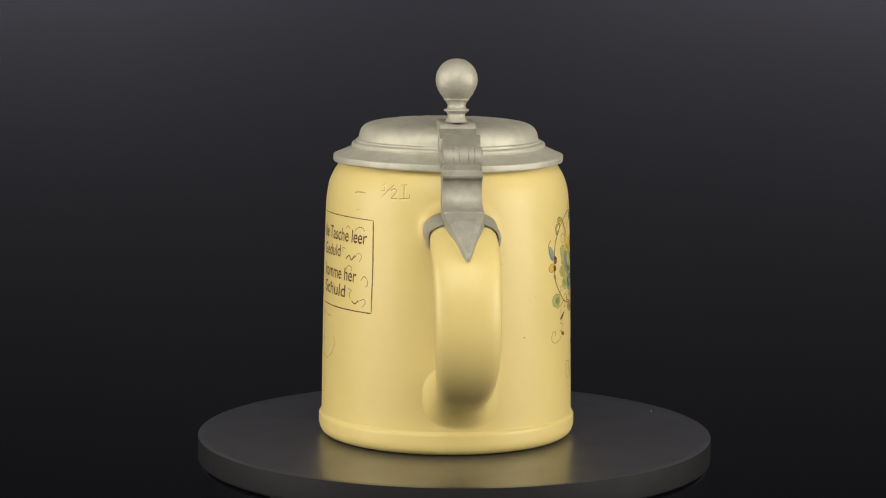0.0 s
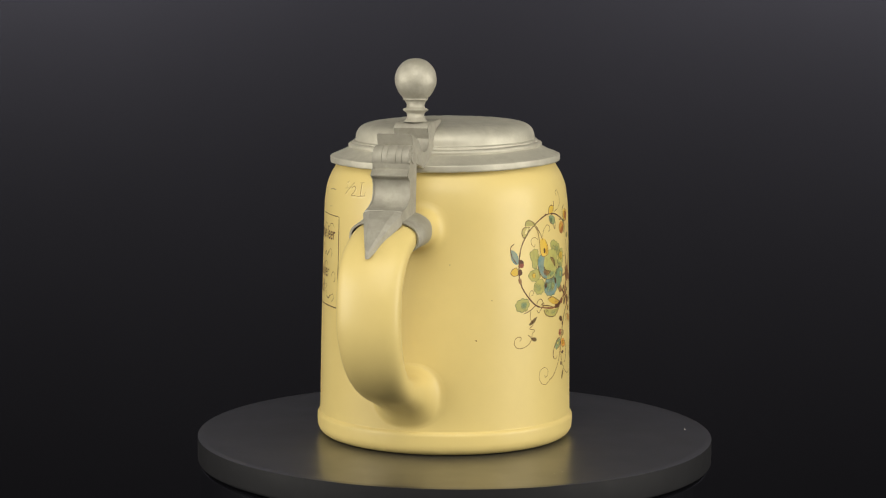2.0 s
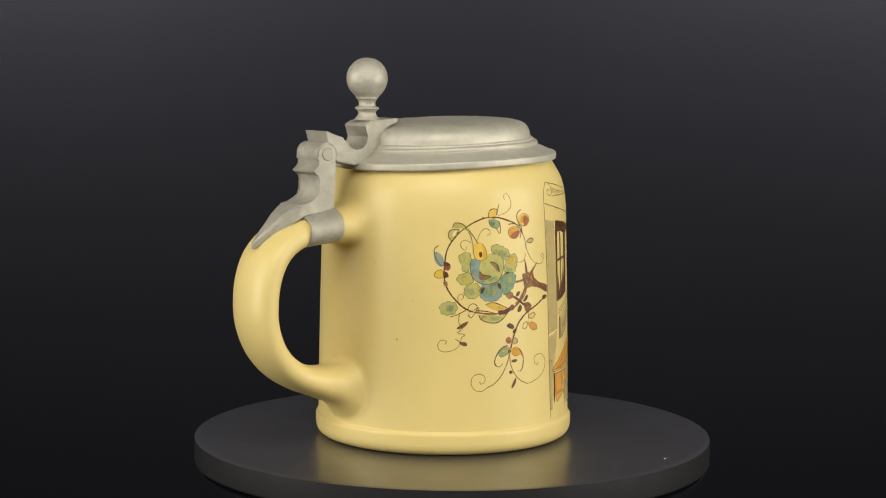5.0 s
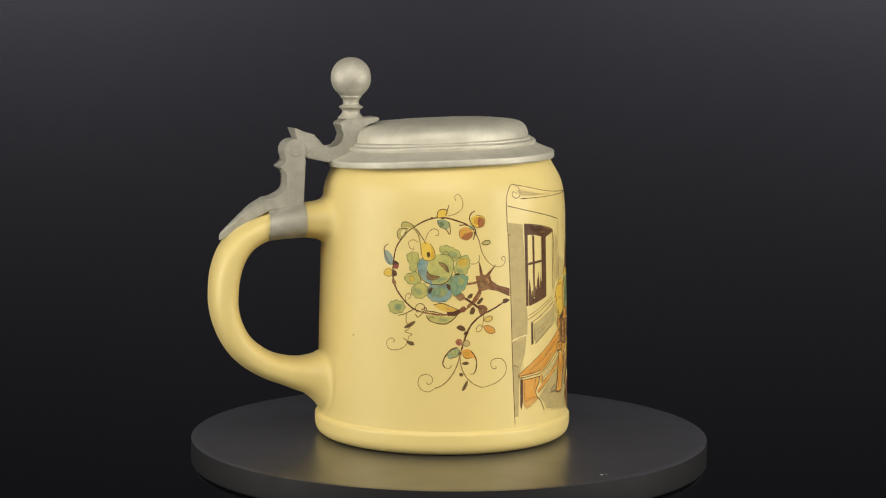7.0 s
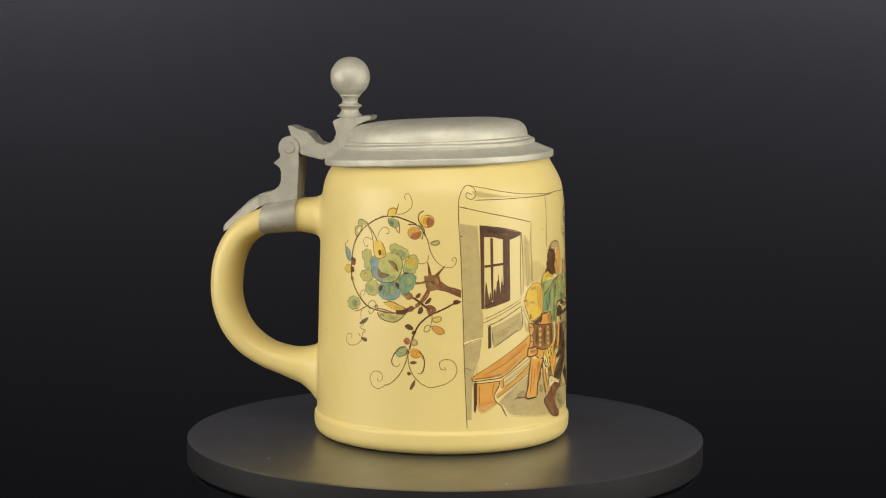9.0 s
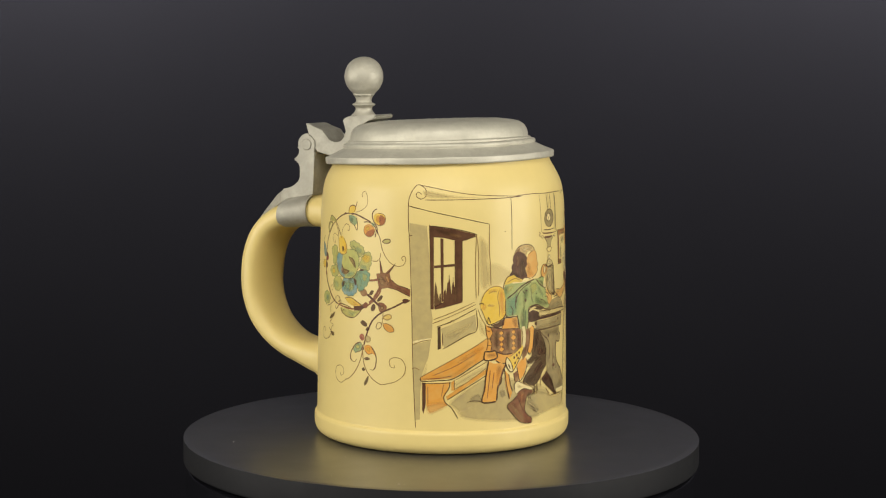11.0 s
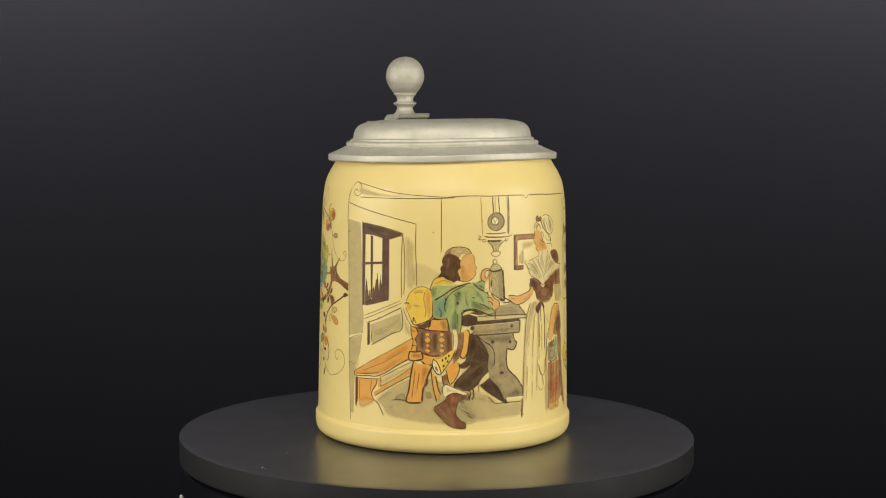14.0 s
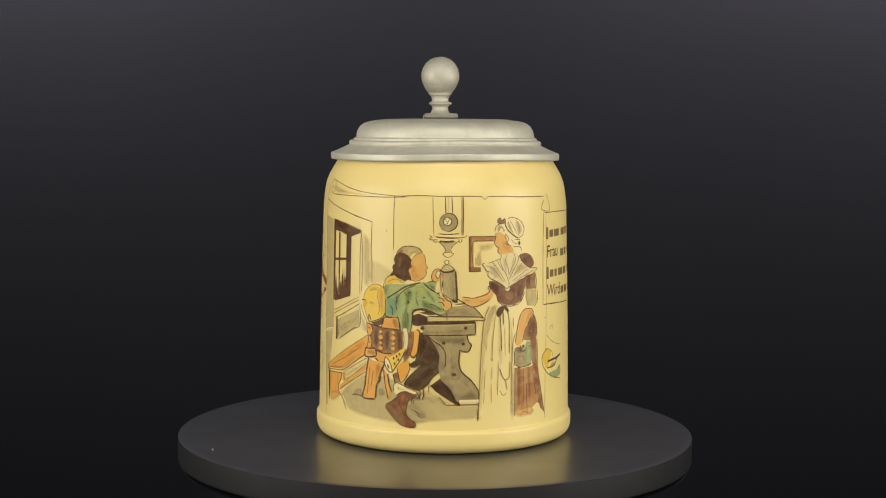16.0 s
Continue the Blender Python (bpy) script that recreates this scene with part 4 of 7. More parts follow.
paint('painted_wall', 'painted grey wall washes round a window', [
    ('V', 'a', 0.72, '-74.4,87.2 -66.5,86.2 -65.1,71.1 -64.3,55.3 -63.7,51.7 -63.9,44.5 -72.5,42.7 -72.9,51.6 -74.1,74.9'),
    ('V', 'a', 0.75, '-72.5,41.8 -64.4,43.8 -65.4,37.2 -67.8,31.7 -68.8,24.1 -68.9,13.8 -70.9,13.7 -72.0,32.4'),
    ('X', 'a', 0.50, '-67.8,31.7 -65.6,35.0 -67.1,24.2 -68.5,22.0'),
    ('X', 'a', 0.50, '-43.4,82.1 -38.9,79.6 -38.1,71.7 -37.8,64.1 -42.0,62.4 -43.3,69.6'),
    ('X', 'a', 0.22, '-39.6,71.7 -34.9,72.5 -28.5,69.9 -24.3,66.8 -31.0,64.0 -38.6,63.3'),
    ('L', 'W', 0.90, '-72.5,42.7 -64.4,44.3'),
    ('S', 'H', 0.26, '-72.5,41.8 -68.5,43.2 -64.4,44.0'),
    ('S', 'H', 0.30, '-72.6,32.8 -70.9,33.2 -69.2,32.4'),
    ('S', 'K', 0.28, '-75.0,93.5 -64.5,91.5 -51.3,89.2 -38.2,86.8'),
    ('S', 'H', 0.30, '-38.2,86.8 -38.4,78.0 -37.9,71.7 -37.6,63.7'),
    ('X', 'A', 0.50, '-38.5,86.8 -38.0,86.5 -37.9,75.9 -38.4,75.9'),
    ('S', 'K', 0.28, '-27.0,96.9 -26.9,86.3 -26.9,76.7')])

paint('painted_window', 'painted brown casement window in a grey wall', [
    ('V', 'N', 0.90, '-65.4,86.5 -63.0,86.1 -53.8,84.9 -44.4,83.0 -46.2,81.9 -50.7,80.8 -55.0,81.1 -58.9,81.9 -63.4,82.1 -63.2,55.3 -64.6,55.3'),
    ('X', 'K', 0.50, '-63.5,85.5 -55.1,84.5 -51.2,81.6 -58.9,82.5'),
    ('X', 'M', 0.40, '-56.3,83.8 -50.7,82.9 -51.7,81.8 -55.8,82.4'),
    ('V', 'N', 0.88, '-54.0,81.1 -50.7,80.8 -50.7,58.3 -53.9,57.4'),
    ('X', 'K', 0.40, '-54.0,79.9 -52.7,79.9 -52.4,58.9 -53.7,58.4'),
    ('V', 'N', 0.88, '-62.7,56.6 -59.8,57.8 -53.4,58.2 -50.7,58.5 -50.7,57.9 -58.5,56.0 -62.7,55.2'),
    ('V', 'N', 0.90, '-60.5,81.8 -59.2,81.6 -59.0,71.3 -59.1,58.3 -59.8,58.2 -60.3,71.3'),
    ('V', 'N', 0.85, '-63.2,71.6 -53.9,72.3 -53.9,71.4 -63.2,70.6'),
    ('V', 'N', 0.85, '-59.1,57.6 -58.9,61.9 -58.1,62.9 -57.8,60.8 -57.3,65.1 -56.8,65.7 -56.6,67.8 -56.1,65.5 -55.8,63.0 -55.5,60.9 -55.3,64.1 -54.8,66.2 -54.3,64.1 -53.7,62.7 -53.7,57.6'),
    ('V', 'N', 0.80, '-63.0,60.6 -62.6,65.5 -62.0,63.9 -61.7,61.8 -60.9,58.6 -60.7,60.7 -60.2,61.4 -59.8,57.4 -63.0,55.6'),
    ('L', 'K', 0.30, '-56.6,68.1 -56.4,65.1'),
    ('L', 'K', 0.26, '-54.8,67.3 -54.8,65.2'),
    ('S', 'K', 0.30, '-65.4,86.7 -64.9,75.3 -64.3,55.3'),
    ('S', 'K', 0.34, '-64.3,86.3 -53.8,85.1 -44.4,83.0 -47.4,81.7 -50.7,80.8'),
    ('S', 'H', 0.30, '-44.4,83.0 -44.8,71.6 -44.5,59.0'),
    ('S', 'H', 0.26, '-44.4,83.0 -43.6,77.9 -43.3,65.4 -43.5,60.3'),
    ('L', 'K', 0.28, '-50.7,58.3 -50.9,80.8'),
    ('L', 'K', 0.26, '-54.1,81.1 -53.8,57.8')])

paint('painted_panel', 'painted grey wall panel', [
    ('V', 'a', 0.75, '-60.0,48.1 -44.9,53.3 -44.1,47.6 -48.3,45.9 -58.6,40.7'),
    ('X', 'a', 0.60, '-58.4,46.0 -50.8,49.2 -45.4,51.0 -48.3,47.4 -55.8,44.0'),
    ('V', 'D', 0.85, '-61.5,48.6 -60.2,49.0 -59.9,40.7 -61.4,40.2'),
    ('L', 'K', 0.34, '-59.4,46.4 -59.1,41.5'),
    ('S', 'K', 0.28, '-61.8,48.8 -55.9,50.6 -49.6,53.3 -44.4,55.5'),
    ('S', 'K', 0.30, '-44.4,54.8 -44.1,47.6 -48.8,45.5 -59.1,40.5'),
    ('S', 'H', 0.26, '-63.7,50.0 -55.9,52.7 -44.5,57.1'),
    ('S', 'H', 0.24, '-63.2,51.5 -55.9,53.9 -45.0,58.0'),
    ('S', 'H', 0.26, '-43.7,55.3 -41.9,51.5 -39.5,48.5'),
    ('S', 'H', 0.22, '-55.9,50.8 -54.9,51.4 -54.4,50.6'),
    ('X', 'a', 0.50, '-43.9,52.7 -40.4,48.5 -39.2,44.7 -42.9,46.0')])

paint('painted_scroll', 'thin brown outline of a rolled parchment', [
    ('S', 'N', 0.25, '-70.8,10.6 -71.6,23.9 -72.4,38.8 -73.0,55.8 -74.2,79.1 -74.6,82.0 -73.1,82.7 -74.6,83.3 -75.1,93.4 -74.8,96.4 -73.4,99.3 -70.9,101.3 -67.6,99.9 -67.2,97.3 -69.4,96.1 -71.6,97.1 -70.9,98.6 -69.0,97.8'),
    ('X', 'a', 0.9, '-68.0,99.5 -54.2,97.6 -38.7,96.7 -54.1,96.3 -66.5,96.7'),
    ('S', 'N', 0.23, '-70.9,101.3 -62.5,100.1 -52.9,98.6 -41.3,97.5 -23.0,96.8'),
    ('S', 'N', 0.27, '-67.6,95.8 -56.7,95.9 -43.8,96.1 -31.0,96.3 -20.8,96.7'),
    ('S', 'N', 0.27, '-24.0,96.9 -14.2,97.3 -3.9,97.1 6.7,97.2 13.4,97.0'),
    ('L', 'N', 0.23, '13.4,97.0 14.4,95.8 15.6,96.4 16.3,97.0'),
    ('S', 'N', 0.27, '16.3,97.0 24.5,96.9 31.4,96.5 39.6,96.3 48.9,96.0'),
    ('S', 'N', 0.23, '50.6,97.0 52.2,94.4 52.7,90.4 46.6,91.2 48.4,94.6'),
    ('S', 'H', 0.20, '49.8,88.4 49.8,71.0 49.3,49.2 48.5,31.8 47.9,10.9')])

paint('painted_floor', 'painted grey flagged floor', [
    ('X', 'a', 0.65, '-56.1,21.0 -39.3,29.9 -20.5,26.8 -10.6,18.6 -11.5,12.2 -23.1,11.5 -38.2,12.4 -50.0,14.0 -53.5,17.3'),
    ('X', 'a', 0.60, '-25.0,19.0 -9.7,22.9 0.1,19.6 11.3,19.3 11.1,13.8 0.2,13.2 -19.7,12.2'),
    ('X', 'a', 0.50, '-19.8,24.6 -9.7,25.0 0.1,19.8 -4.8,19.5 -14.7,21.7')])

paint('painted_bench', 'painted orange wooden bench on a grey floor', [
    ('V', 'O', 0.86, '-68.8,29.7 -63.4,32.2 -53.2,37.3 -39.2,44.3 -39.1,37.5 -45.7,34.3 -54.4,29.6 -68.3,28.7'),
    ('X', 'B', 0.30, '-66.1,29.9 -55.7,31.3 -47.0,36.2 -44.5,35.8 -53.1,30.5 -63.4,29.2'),
    ('X', 'O', 0.70, '-53.2,35.6 -43.3,41.1 -40.9,40.1 -49.4,35.7'),
    ('V', 'O', 0.90, '-66.6,27.5 -56.1,28.1 -56.9,24.8 -58.6,22.2 -57.6,20.1 -57.1,19.3 -61.2,18.2 -66.0,18.8'),
    ('X', 'P', 0.80, '-66.2,19.6 -59.1,20.9 -57.0,18.9 -63.2,15.9 -65.9,16.6'),
    ('V', 'N', 0.90, '-68.0,27.8 -66.5,27.7 -66.4,19.6 -67.3,16.1 -67.9,17.3'),
    ('S', 'H', 0.30, '-68.8,29.7 -63.4,32.4 -53.2,37.3 -45.3,41.1 -39.2,44.3'),
    ('S', 'K', 0.36, '-68.8,29.7 -68.0,28.3 -60.8,28.7 -54.4,29.4 -45.7,33.9 -39.4,37.1'),
    ('S', 'K', 0.30, '-67.7,27.4 -60.7,27.6 -55.4,27.9'),
    ('S', 'B', 0.30, '-68.0,29.1 -60.8,29.5 -54.9,30.5'),
    ('S', 'K', 0.36, '-55.9,27.9 -56.4,25.7 -58.1,23.5 -58.6,22.0 -57.6,20.1 -55.3,18.5 -53.5,16.0 -52.5,14.3'),
    ('V', 'O', 0.85, '-55.4,28.1 -54.1,28.8 -53.8,25.0 -55.3,24.9'),
    ('S', 'K', 0.28, '-54.1,29.0 -53.8,25.0'),
    ('V', 'O', 0.80, '-57.6,22.7 -50.6,26.8 -39.3,32.8 -39.3,31.1 -49.4,25.9 -57.1,21.4'),
    ('S', 'H', 0.28, '-53.8,25.4 -48.1,28.1 -39.3,33.3'),
    ('S', 'K', 0.26, '-57.1,21.4 -49.4,25.5 -39.3,30.5'),
    ('S', 'H', 0.30, '-53.6,28.8 -45.7,32.6 -39.4,35.4'),
    ('X', 'a', 0.60, '-53.6,28.4 -39.6,34.8 -39.3,32.8 -53.1,25.8'),
    ('X', 'A', 0.80, '-47.1,22.2 -43.2,23.7 -41.7,20.5 -46.8,20.2'),
    ('S', 'K', 0.30, '-48.3,20.4 -45.1,20.9 -41.7,20.3'),
    ('S', 'A', 0.50, '-53.5,21.1 -49.3,23.4'),
    ('S', 'A', 0.45, '-52.5,16.5 -46.1,18.8'),
    ('S', 'B', 0.22, '-63.4,30.5 -53.2,34.3 -44.3,38.8'),
    ('S', 'B', 0.30, '-65.5,26.5 -65.4,19.7'),
    ('S', 'B', 0.26, '-58.7,27.3 -59.6,22.6')])

paint('painted_chair', 'painted orange turned chair', [
    ('V', 'm', 0.88, '-39.3,48.6 -31.8,47.8 -23.2,47.2 -21.9,46.4 -21.9,38.7 -26.8,37.4 -35.4,38.1 -38.5,39.7'),
    ('X', 'K', 0.60, '-36.5,46.2 -33.5,46.7 -33.7,40.3 -36.2,40.7'),
    ('X', 'K', 0.65, '-30.8,45.9 -27.8,45.9 -28.0,39.6 -30.5,39.5'),
    ('X', 'N', 0.60, '-24.9,45.9 -22.2,45.9 -22.1,39.6 -24.6,39.6'),
    ('V', 'O', 0.92, '-32.3,47.3 -31.3,51.1 -24.4,51.4 -23.9,47.4'),
    ('X', 'B', 0.40, '-27.4,51.0 -24.2,51.2 -24.1,47.6 -26.1,47.6'),
    ('S', 'K', 0.34, '-32.3,47.3 -31.3,51.1 -27.9,51.4 -24.2,51.4 -23.6,47.2'),
    ('S', 'K', 0.40, '-32.5,47.3 -28.1,47.2 -23.2,46.8'),
    ('V', 'O', 0.90, '-40.1,49.2 -38.1,48.6 -36.8,46.1 -38.0,44.0 -37.2,41.9 -37.7,39.3 -39.7,39.7 -39.0,42.9 -39.8,46.0'),
    ('VS', 'O', 0.92, '-32.5,46.7 -31.4,45.9 -32.5,44.9 -33.7,45.8'),
    ('S', 'K', 0.24, '-32.5,46.7 -31.4,45.9 -32.5,44.9'),
    ('S', 'B', 0.22, '-32.5,46.7 -33.7,45.8 -32.5,44.9'),
    ('VS', 'O', 0.92, '-32.5,44.9 -31.1,43.7 -32.5,42.5 -33.9,43.7'),
    ('S', 'K', 0.24, '-32.5,44.9 -31.1,43.7 -32.5,42.5'),
    ('S', 'B', 0.22, '-32.5,44.9 -33.9,43.7 -32.5,42.5'),
    ('VS', 'O', 0.92, '-32.5,42.5 -31.4,41.6 -32.5,40.7 -33.5,41.6'),
    ('S', 'K', 0.24, '-32.5,42.5 -31.4,41.6 -32.5,40.7'),
    ('S', 'B', 0.22, '-32.5,42.5 -33.5,41.6 -32.5,40.7'),
    ('VS', 'O', 0.92, '-32.5,40.7 -31.1,39.7 -32.5,38.7 -33.8,39.7'),
    ('S', 'K', 0.24, '-32.5,40.7 -31.1,39.7 -32.5,38.7'),
    ('S', 'B', 0.22, '-32.5,40.7 -33.8,39.7 -32.5,38.7'),
    ('VS', 'O', 0.92, '-26.4,46.8 -25.2,45.9 -26.3,45.0 -27.5,45.9'),
    ('S', 'K', 0.24, '-26.4,46.8 -25.2,45.9 -26.3,45.0'),
    ('S', 'B', 0.22, '-26.4,46.8 -27.5,45.9 -26.3,45.0'),
    ('VS', 'O', 0.92, '-26.3,45.0 -24.9,43.8 -26.3,42.6 -27.8,43.8'),
    ('S', 'K', 0.24, '-26.3,45.0 -24.9,43.8 -26.3,42.6'),
    ('S', 'B', 0.22, '-26.3,45.0 -27.8,43.8 -26.3,42.6'),
    ('VS', 'O', 0.92, '-26.3,42.6 -25.3,41.7 -26.3,40.8 -27.3,41.7'),
    ('S', 'K', 0.24, '-26.3,42.6 -25.3,41.7 -26.3,40.8'),
    ('S', 'B', 0.22, '-26.3,42.6 -27.3,41.7 -26.3,40.8'),
    ('VS', 'O', 0.92, '-26.3,40.8 -25.0,39.8 -26.3,38.8 -27.6,39.8'),
    ('S', 'K', 0.24, '-26.3,40.8 -25.0,39.8 -26.3,38.8'),
    ('S', 'B', 0.22, '-26.3,40.8 -27.6,39.8 -26.3,38.8'),
    ('S', 'K', 0.30, '-40.1,49.2 -39.8,46.0 -39.0,42.9 -39.7,39.7'),
    ('S', 'K', 0.28, '-38.1,48.6 -36.8,46.1 -38.0,44.0 -37.2,41.9 -37.7,39.3'),
    ('S', 'K', 0.40, '-39.6,48.6 -35.5,47.9 -31.8,47.3'),
    ('V', 'O', 0.92, '-35.4,38.6 -31.2,37.6 -25.5,38.1 -27.7,35.7 -29.9,34.2 -33.7,34.6 -35.7,35.6'),
    ('S', 'K', 0.45, '-35.4,39.0 -31.2,37.8 -26.8,37.9'),
    ('S', 'K', 0.50, '-35.2,35.6 -32.9,34.4 -30.2,34.4'),
    ('V', 'O', 0.95, '-40.5,39.2 -35.4,39.2 -34.9,36.5 -40.5,36.0'),
    ('S', 'K', 0.55, '-40.5,39.2 -37.7,39.1 -35.4,39.2 -34.9,36.5 -40.5,36.0 -40.5,39.2'),
    ('V', 'O', 0.92, '-38.9,35.5 -36.1,34.5 -32.7,34.6 -30.4,33.6 -32.1,30.4 -33.6,27.1 -34.6,25.4 -35.3,20.3 -41.6,20.2 -40.6,24.8 -39.9,30.1'),
    ('X', 'B', 0.40, '-35.1,33.5 -31.7,33.1 -33.6,28.8 -35.1,25.0'),
    ('S', 'K', 0.55, '-38.7,35.7 -39.9,30.1 -40.6,24.8 -41.6,20.2 -35.0,20.1'),
    ('S', 'K', 0.60, '-30.4,34.0 -32.4,29.7 -32.8,27.2 -34.3,25.4 -34.8,20.5'),
    ('S', 'B', 0.30, '-31.7,32.5 -33.3,28.6 -34.1,25.0'),
    ('V', 'O', 0.85, '-30.9,31.9 -28.9,29.8 -28.4,26.2 -27.1,23.0 -28.4,20.4 -30.1,24.7 -30.9,28.5'),
    ('S', 'K', 0.40, '-30.9,31.9 -30.4,28.3 -29.6,24.7 -28.4,20.6'),
    ('S', 'K', 0.35, '-28.9,30.2 -27.9,26.0 -26.7,23.4'),
    ('V', 'm', 0.90, '-26.2,30.2 -24.3,31.1 -23.3,27.7 -24.5,25.6 -26.0,28.1'),
    ('S', 'K', 0.40, '-26.2,30.2 -25.7,27.9 -24.5,25.4'),
    ('V', 'O', 0.95, '-24.3,33.2 -21.8,35.3 -19.1,35.7 -18.9,32.6 -20.6,29.0 -22.8,27.5 -23.8,29.8'),
    ('S', 'K', 0.36, '-18.9,35.3 -18.6,32.6 -20.6,28.7 -22.8,27.3 -23.8,30.2 -24.5,32.6'),
    ('X', 'A', 0.60, '-33.6,24.2 -30.8,24.4 -30.1,22.1 -32.8,21.4'),
    ('S', 'K', 0.30, '-39.8,47.1 -38.0,46.7'),
    ('S', 'K', 0.30, '-39.5,43.9 -37.5,44.0'),
    ('S', 'K', 0.30, '-39.5,41.4 -37.5,41.5'),
    ('S', 'B', 0.26, '-37.9,32.3 -38.6,27.0 -39.3,21.6'),
    ('S', 'B', 0.26, '-36.1,31.3 -37.1,24.9'),
    ('X', 'B', 0.40, '-39.7,38.6 -35.4,38.6 -35.4,36.9 -39.2,36.7')])

paint('painted_hat', 'painted yellow hat', [
    ('VS', 'Y', 0.90, '-42.3,58.0 -40.5,61.2 -37.5,63.0 -34.0,63.5 -31.4,62.3 -30.4,60.0 -30.1,55.8 -30.4,53.1 -31.8,51.3 -35.6,49.8 -38.6,49.3 -40.1,51.1 -41.5,54.0 -42.5,55.5'),
    ('X', 'O', 0.55, '-33.7,62.9 -30.7,61.1 -30.4,56.9 -30.4,53.5 -32.1,51.6 -33.9,54.7 -34.4,58.9'),
    ('X', 'O', 0.40, '-39.8,61.9 -35.7,62.9 -33.9,61.8 -37.5,60.9'),
    ('X', 'O', 0.35, '-42.0,57.8 -39.4,56.6 -40.4,54.5 -42.0,54.9'),
    ('X', 't', 0.50, '-38.9,57.1 -35.9,56.7 -36.4,55.7 -39.2,56.0'),
    ('S', 'H', 0.28, '-42.3,58.0 -40.5,61.2 -37.5,63.2 -34.0,63.5 -31.4,62.3'),
    ('S', 'H', 0.24, '-31.4,62.3 -30.4,60.0 -30.1,55.8 -30.4,53.1'),
    ('S', 'K', 0.34, '-30.4,53.1 -31.8,51.3 -35.6,49.8 -38.6,49.3 -40.1,51.1'),
    ('S', 'H', 0.24, '-40.1,51.1 -41.5,54.0 -42.5,55.5'),
    ('S', 'K', 0.40, '-43.1,57.1 -42.0,57.4 -41.0,57.0'),
    ('S', 'H', 0.24, '-33.9,61.8 -34.4,58.9 -33.4,55.1 -33.8,52.1'),
    ('S', 'K', 0.34, '-39.1,50.1 -38.9,52.0 -37.8,49.9'),
    ('S', 'H', 0.22, '-38.7,60.9 -36.7,61.6 -34.9,61.4'),
    ('V', 'N', 0.80, '-37.8,48.9 -34.3,49.8 -30.8,51.4 -31.3,48.8 -34.8,47.7')])

paint('painted_sitter_head', 'painted brown hair under a tan cap over a plain face', [
    ('VS', 't', 0.45, '-25.8,74.6 -24.3,77.2 -21.1,78.3 -17.4,78.4 -14.6,77.7 -13.3,76.1 -14.8,75.6 -17.6,75.8 -19.4,74.2 -22.6,74.8'),
    ('X', 'W', 0.70, '-21.6,76.9 -17.9,77.9 -14.8,76.9 -17.4,76.2 -20.0,75.7'),
    ('X', 'm', 0.70, '-26.1,74.2 -24.2,76.8 -22.4,77.5 -22.6,75.0'),
    ('VS', 'P', 0.85, '-18.6,72.4 -17.4,74.7 -14.8,75.8 -12.8,75.7 -12.1,74.0 -12.0,72.1 -11.0,70.6 -11.9,69.8 -11.6,68.8 -12.2,67.3 -13.7,66.4 -16.5,65.7 -18.3,66.3 -18.8,68.2 -19.1,70.5'),
    ('X', 'O', 0.35, '-18.3,71.3 -16.0,71.0 -15.2,68.5 -13.2,66.8 -16.2,65.7 -18.5,66.7'),
    ('X', 'M', 0.28, '-18.4,72.2 -16.8,71.4 -17.3,67.6 -18.6,68.0'),
    ('V', 'N', 0.86, '-26.1,74.6 -24.2,76.0 -22.1,75.8 -20.0,75.1 -18.1,73.4 -18.6,72.2 -18.1,70.9 -19.4,69.6 -18.8,67.9 -18.3,66.7 -18.5,65.6 -19.8,66.0 -21.4,65.1 -23.5,65.7 -24.8,65.2 -26.5,66.6 -28.2,67.4 -26.8,68.9 -27.1,70.4 -26.0,71.5 -26.6,73.1'),
    ('X', 'K', 0.50, '-22.6,73.3 -19.7,73.0 -19.4,70.0 -19.8,66.6 -22.5,67.0'),
    ('X', 'K', 0.50, '-27.4,68.0 -24.1,68.4 -22.5,66.1 -25.7,66.2'),
    ('X', 'M', 0.50, '-25.0,74.0 -22.9,74.5 -23.1,71.2 -24.7,70.3'),
    ('S', 'K', 0.30, '-21.5,75.4 -19.9,73.4 -20.7,70.4 -19.8,67.1'),
    ('S', 'K', 0.26, '-23.4,75.4 -22.6,72.0 -23.0,68.6 -21.9,65.7'),
    ('X', 'm', 0.60, '-25.3,74.0 -23.1,74.3 -23.3,70.7 -24.9,70.2'),
    ('X', 'm', 0.50, '-22.3,71.2 -20.7,70.8 -20.9,67.0 -22.2,67.4'),
    ('S', 'K', 0.30, '-28.2,67.4 -26.8,68.9 -27.1,70.4 -26.1,71.7'),
    ('S', 'N', 0.40, '-23.9,74.3 -24.7,71.1 -23.8,67.3'),
    ('S', 'K', 0.25, '-21.0,75.0 -19.4,72.3 -20.1,69.6 -19.0,66.2'),
    ('S', 'K', 0.26, '-25.0,75.9 -24.3,77.0 -21.9,78.2 -18.5,78.5 -15.9,78.1 -14.1,77.1 -13.3,75.9'),
    ('S', 'H', 0.24, '-12.8,75.7 -12.0,74.0 -11.9,72.1 -11.0,70.6 -11.9,69.8 -11.4,68.8 -12.2,67.3 -13.7,66.4'),
    ('S', 'H', 0.26, '-18.6,70.5 -19.6,69.4 -18.8,67.7'),
    ('S', 'H', 0.22, '-17.6,74.5 -16.1,75.4 -14.3,75.9'),
    ('S', 'K', 0.24, '-18.5,66.1 -16.5,65.5 -14.2,66.0 -12.7,66.8')])

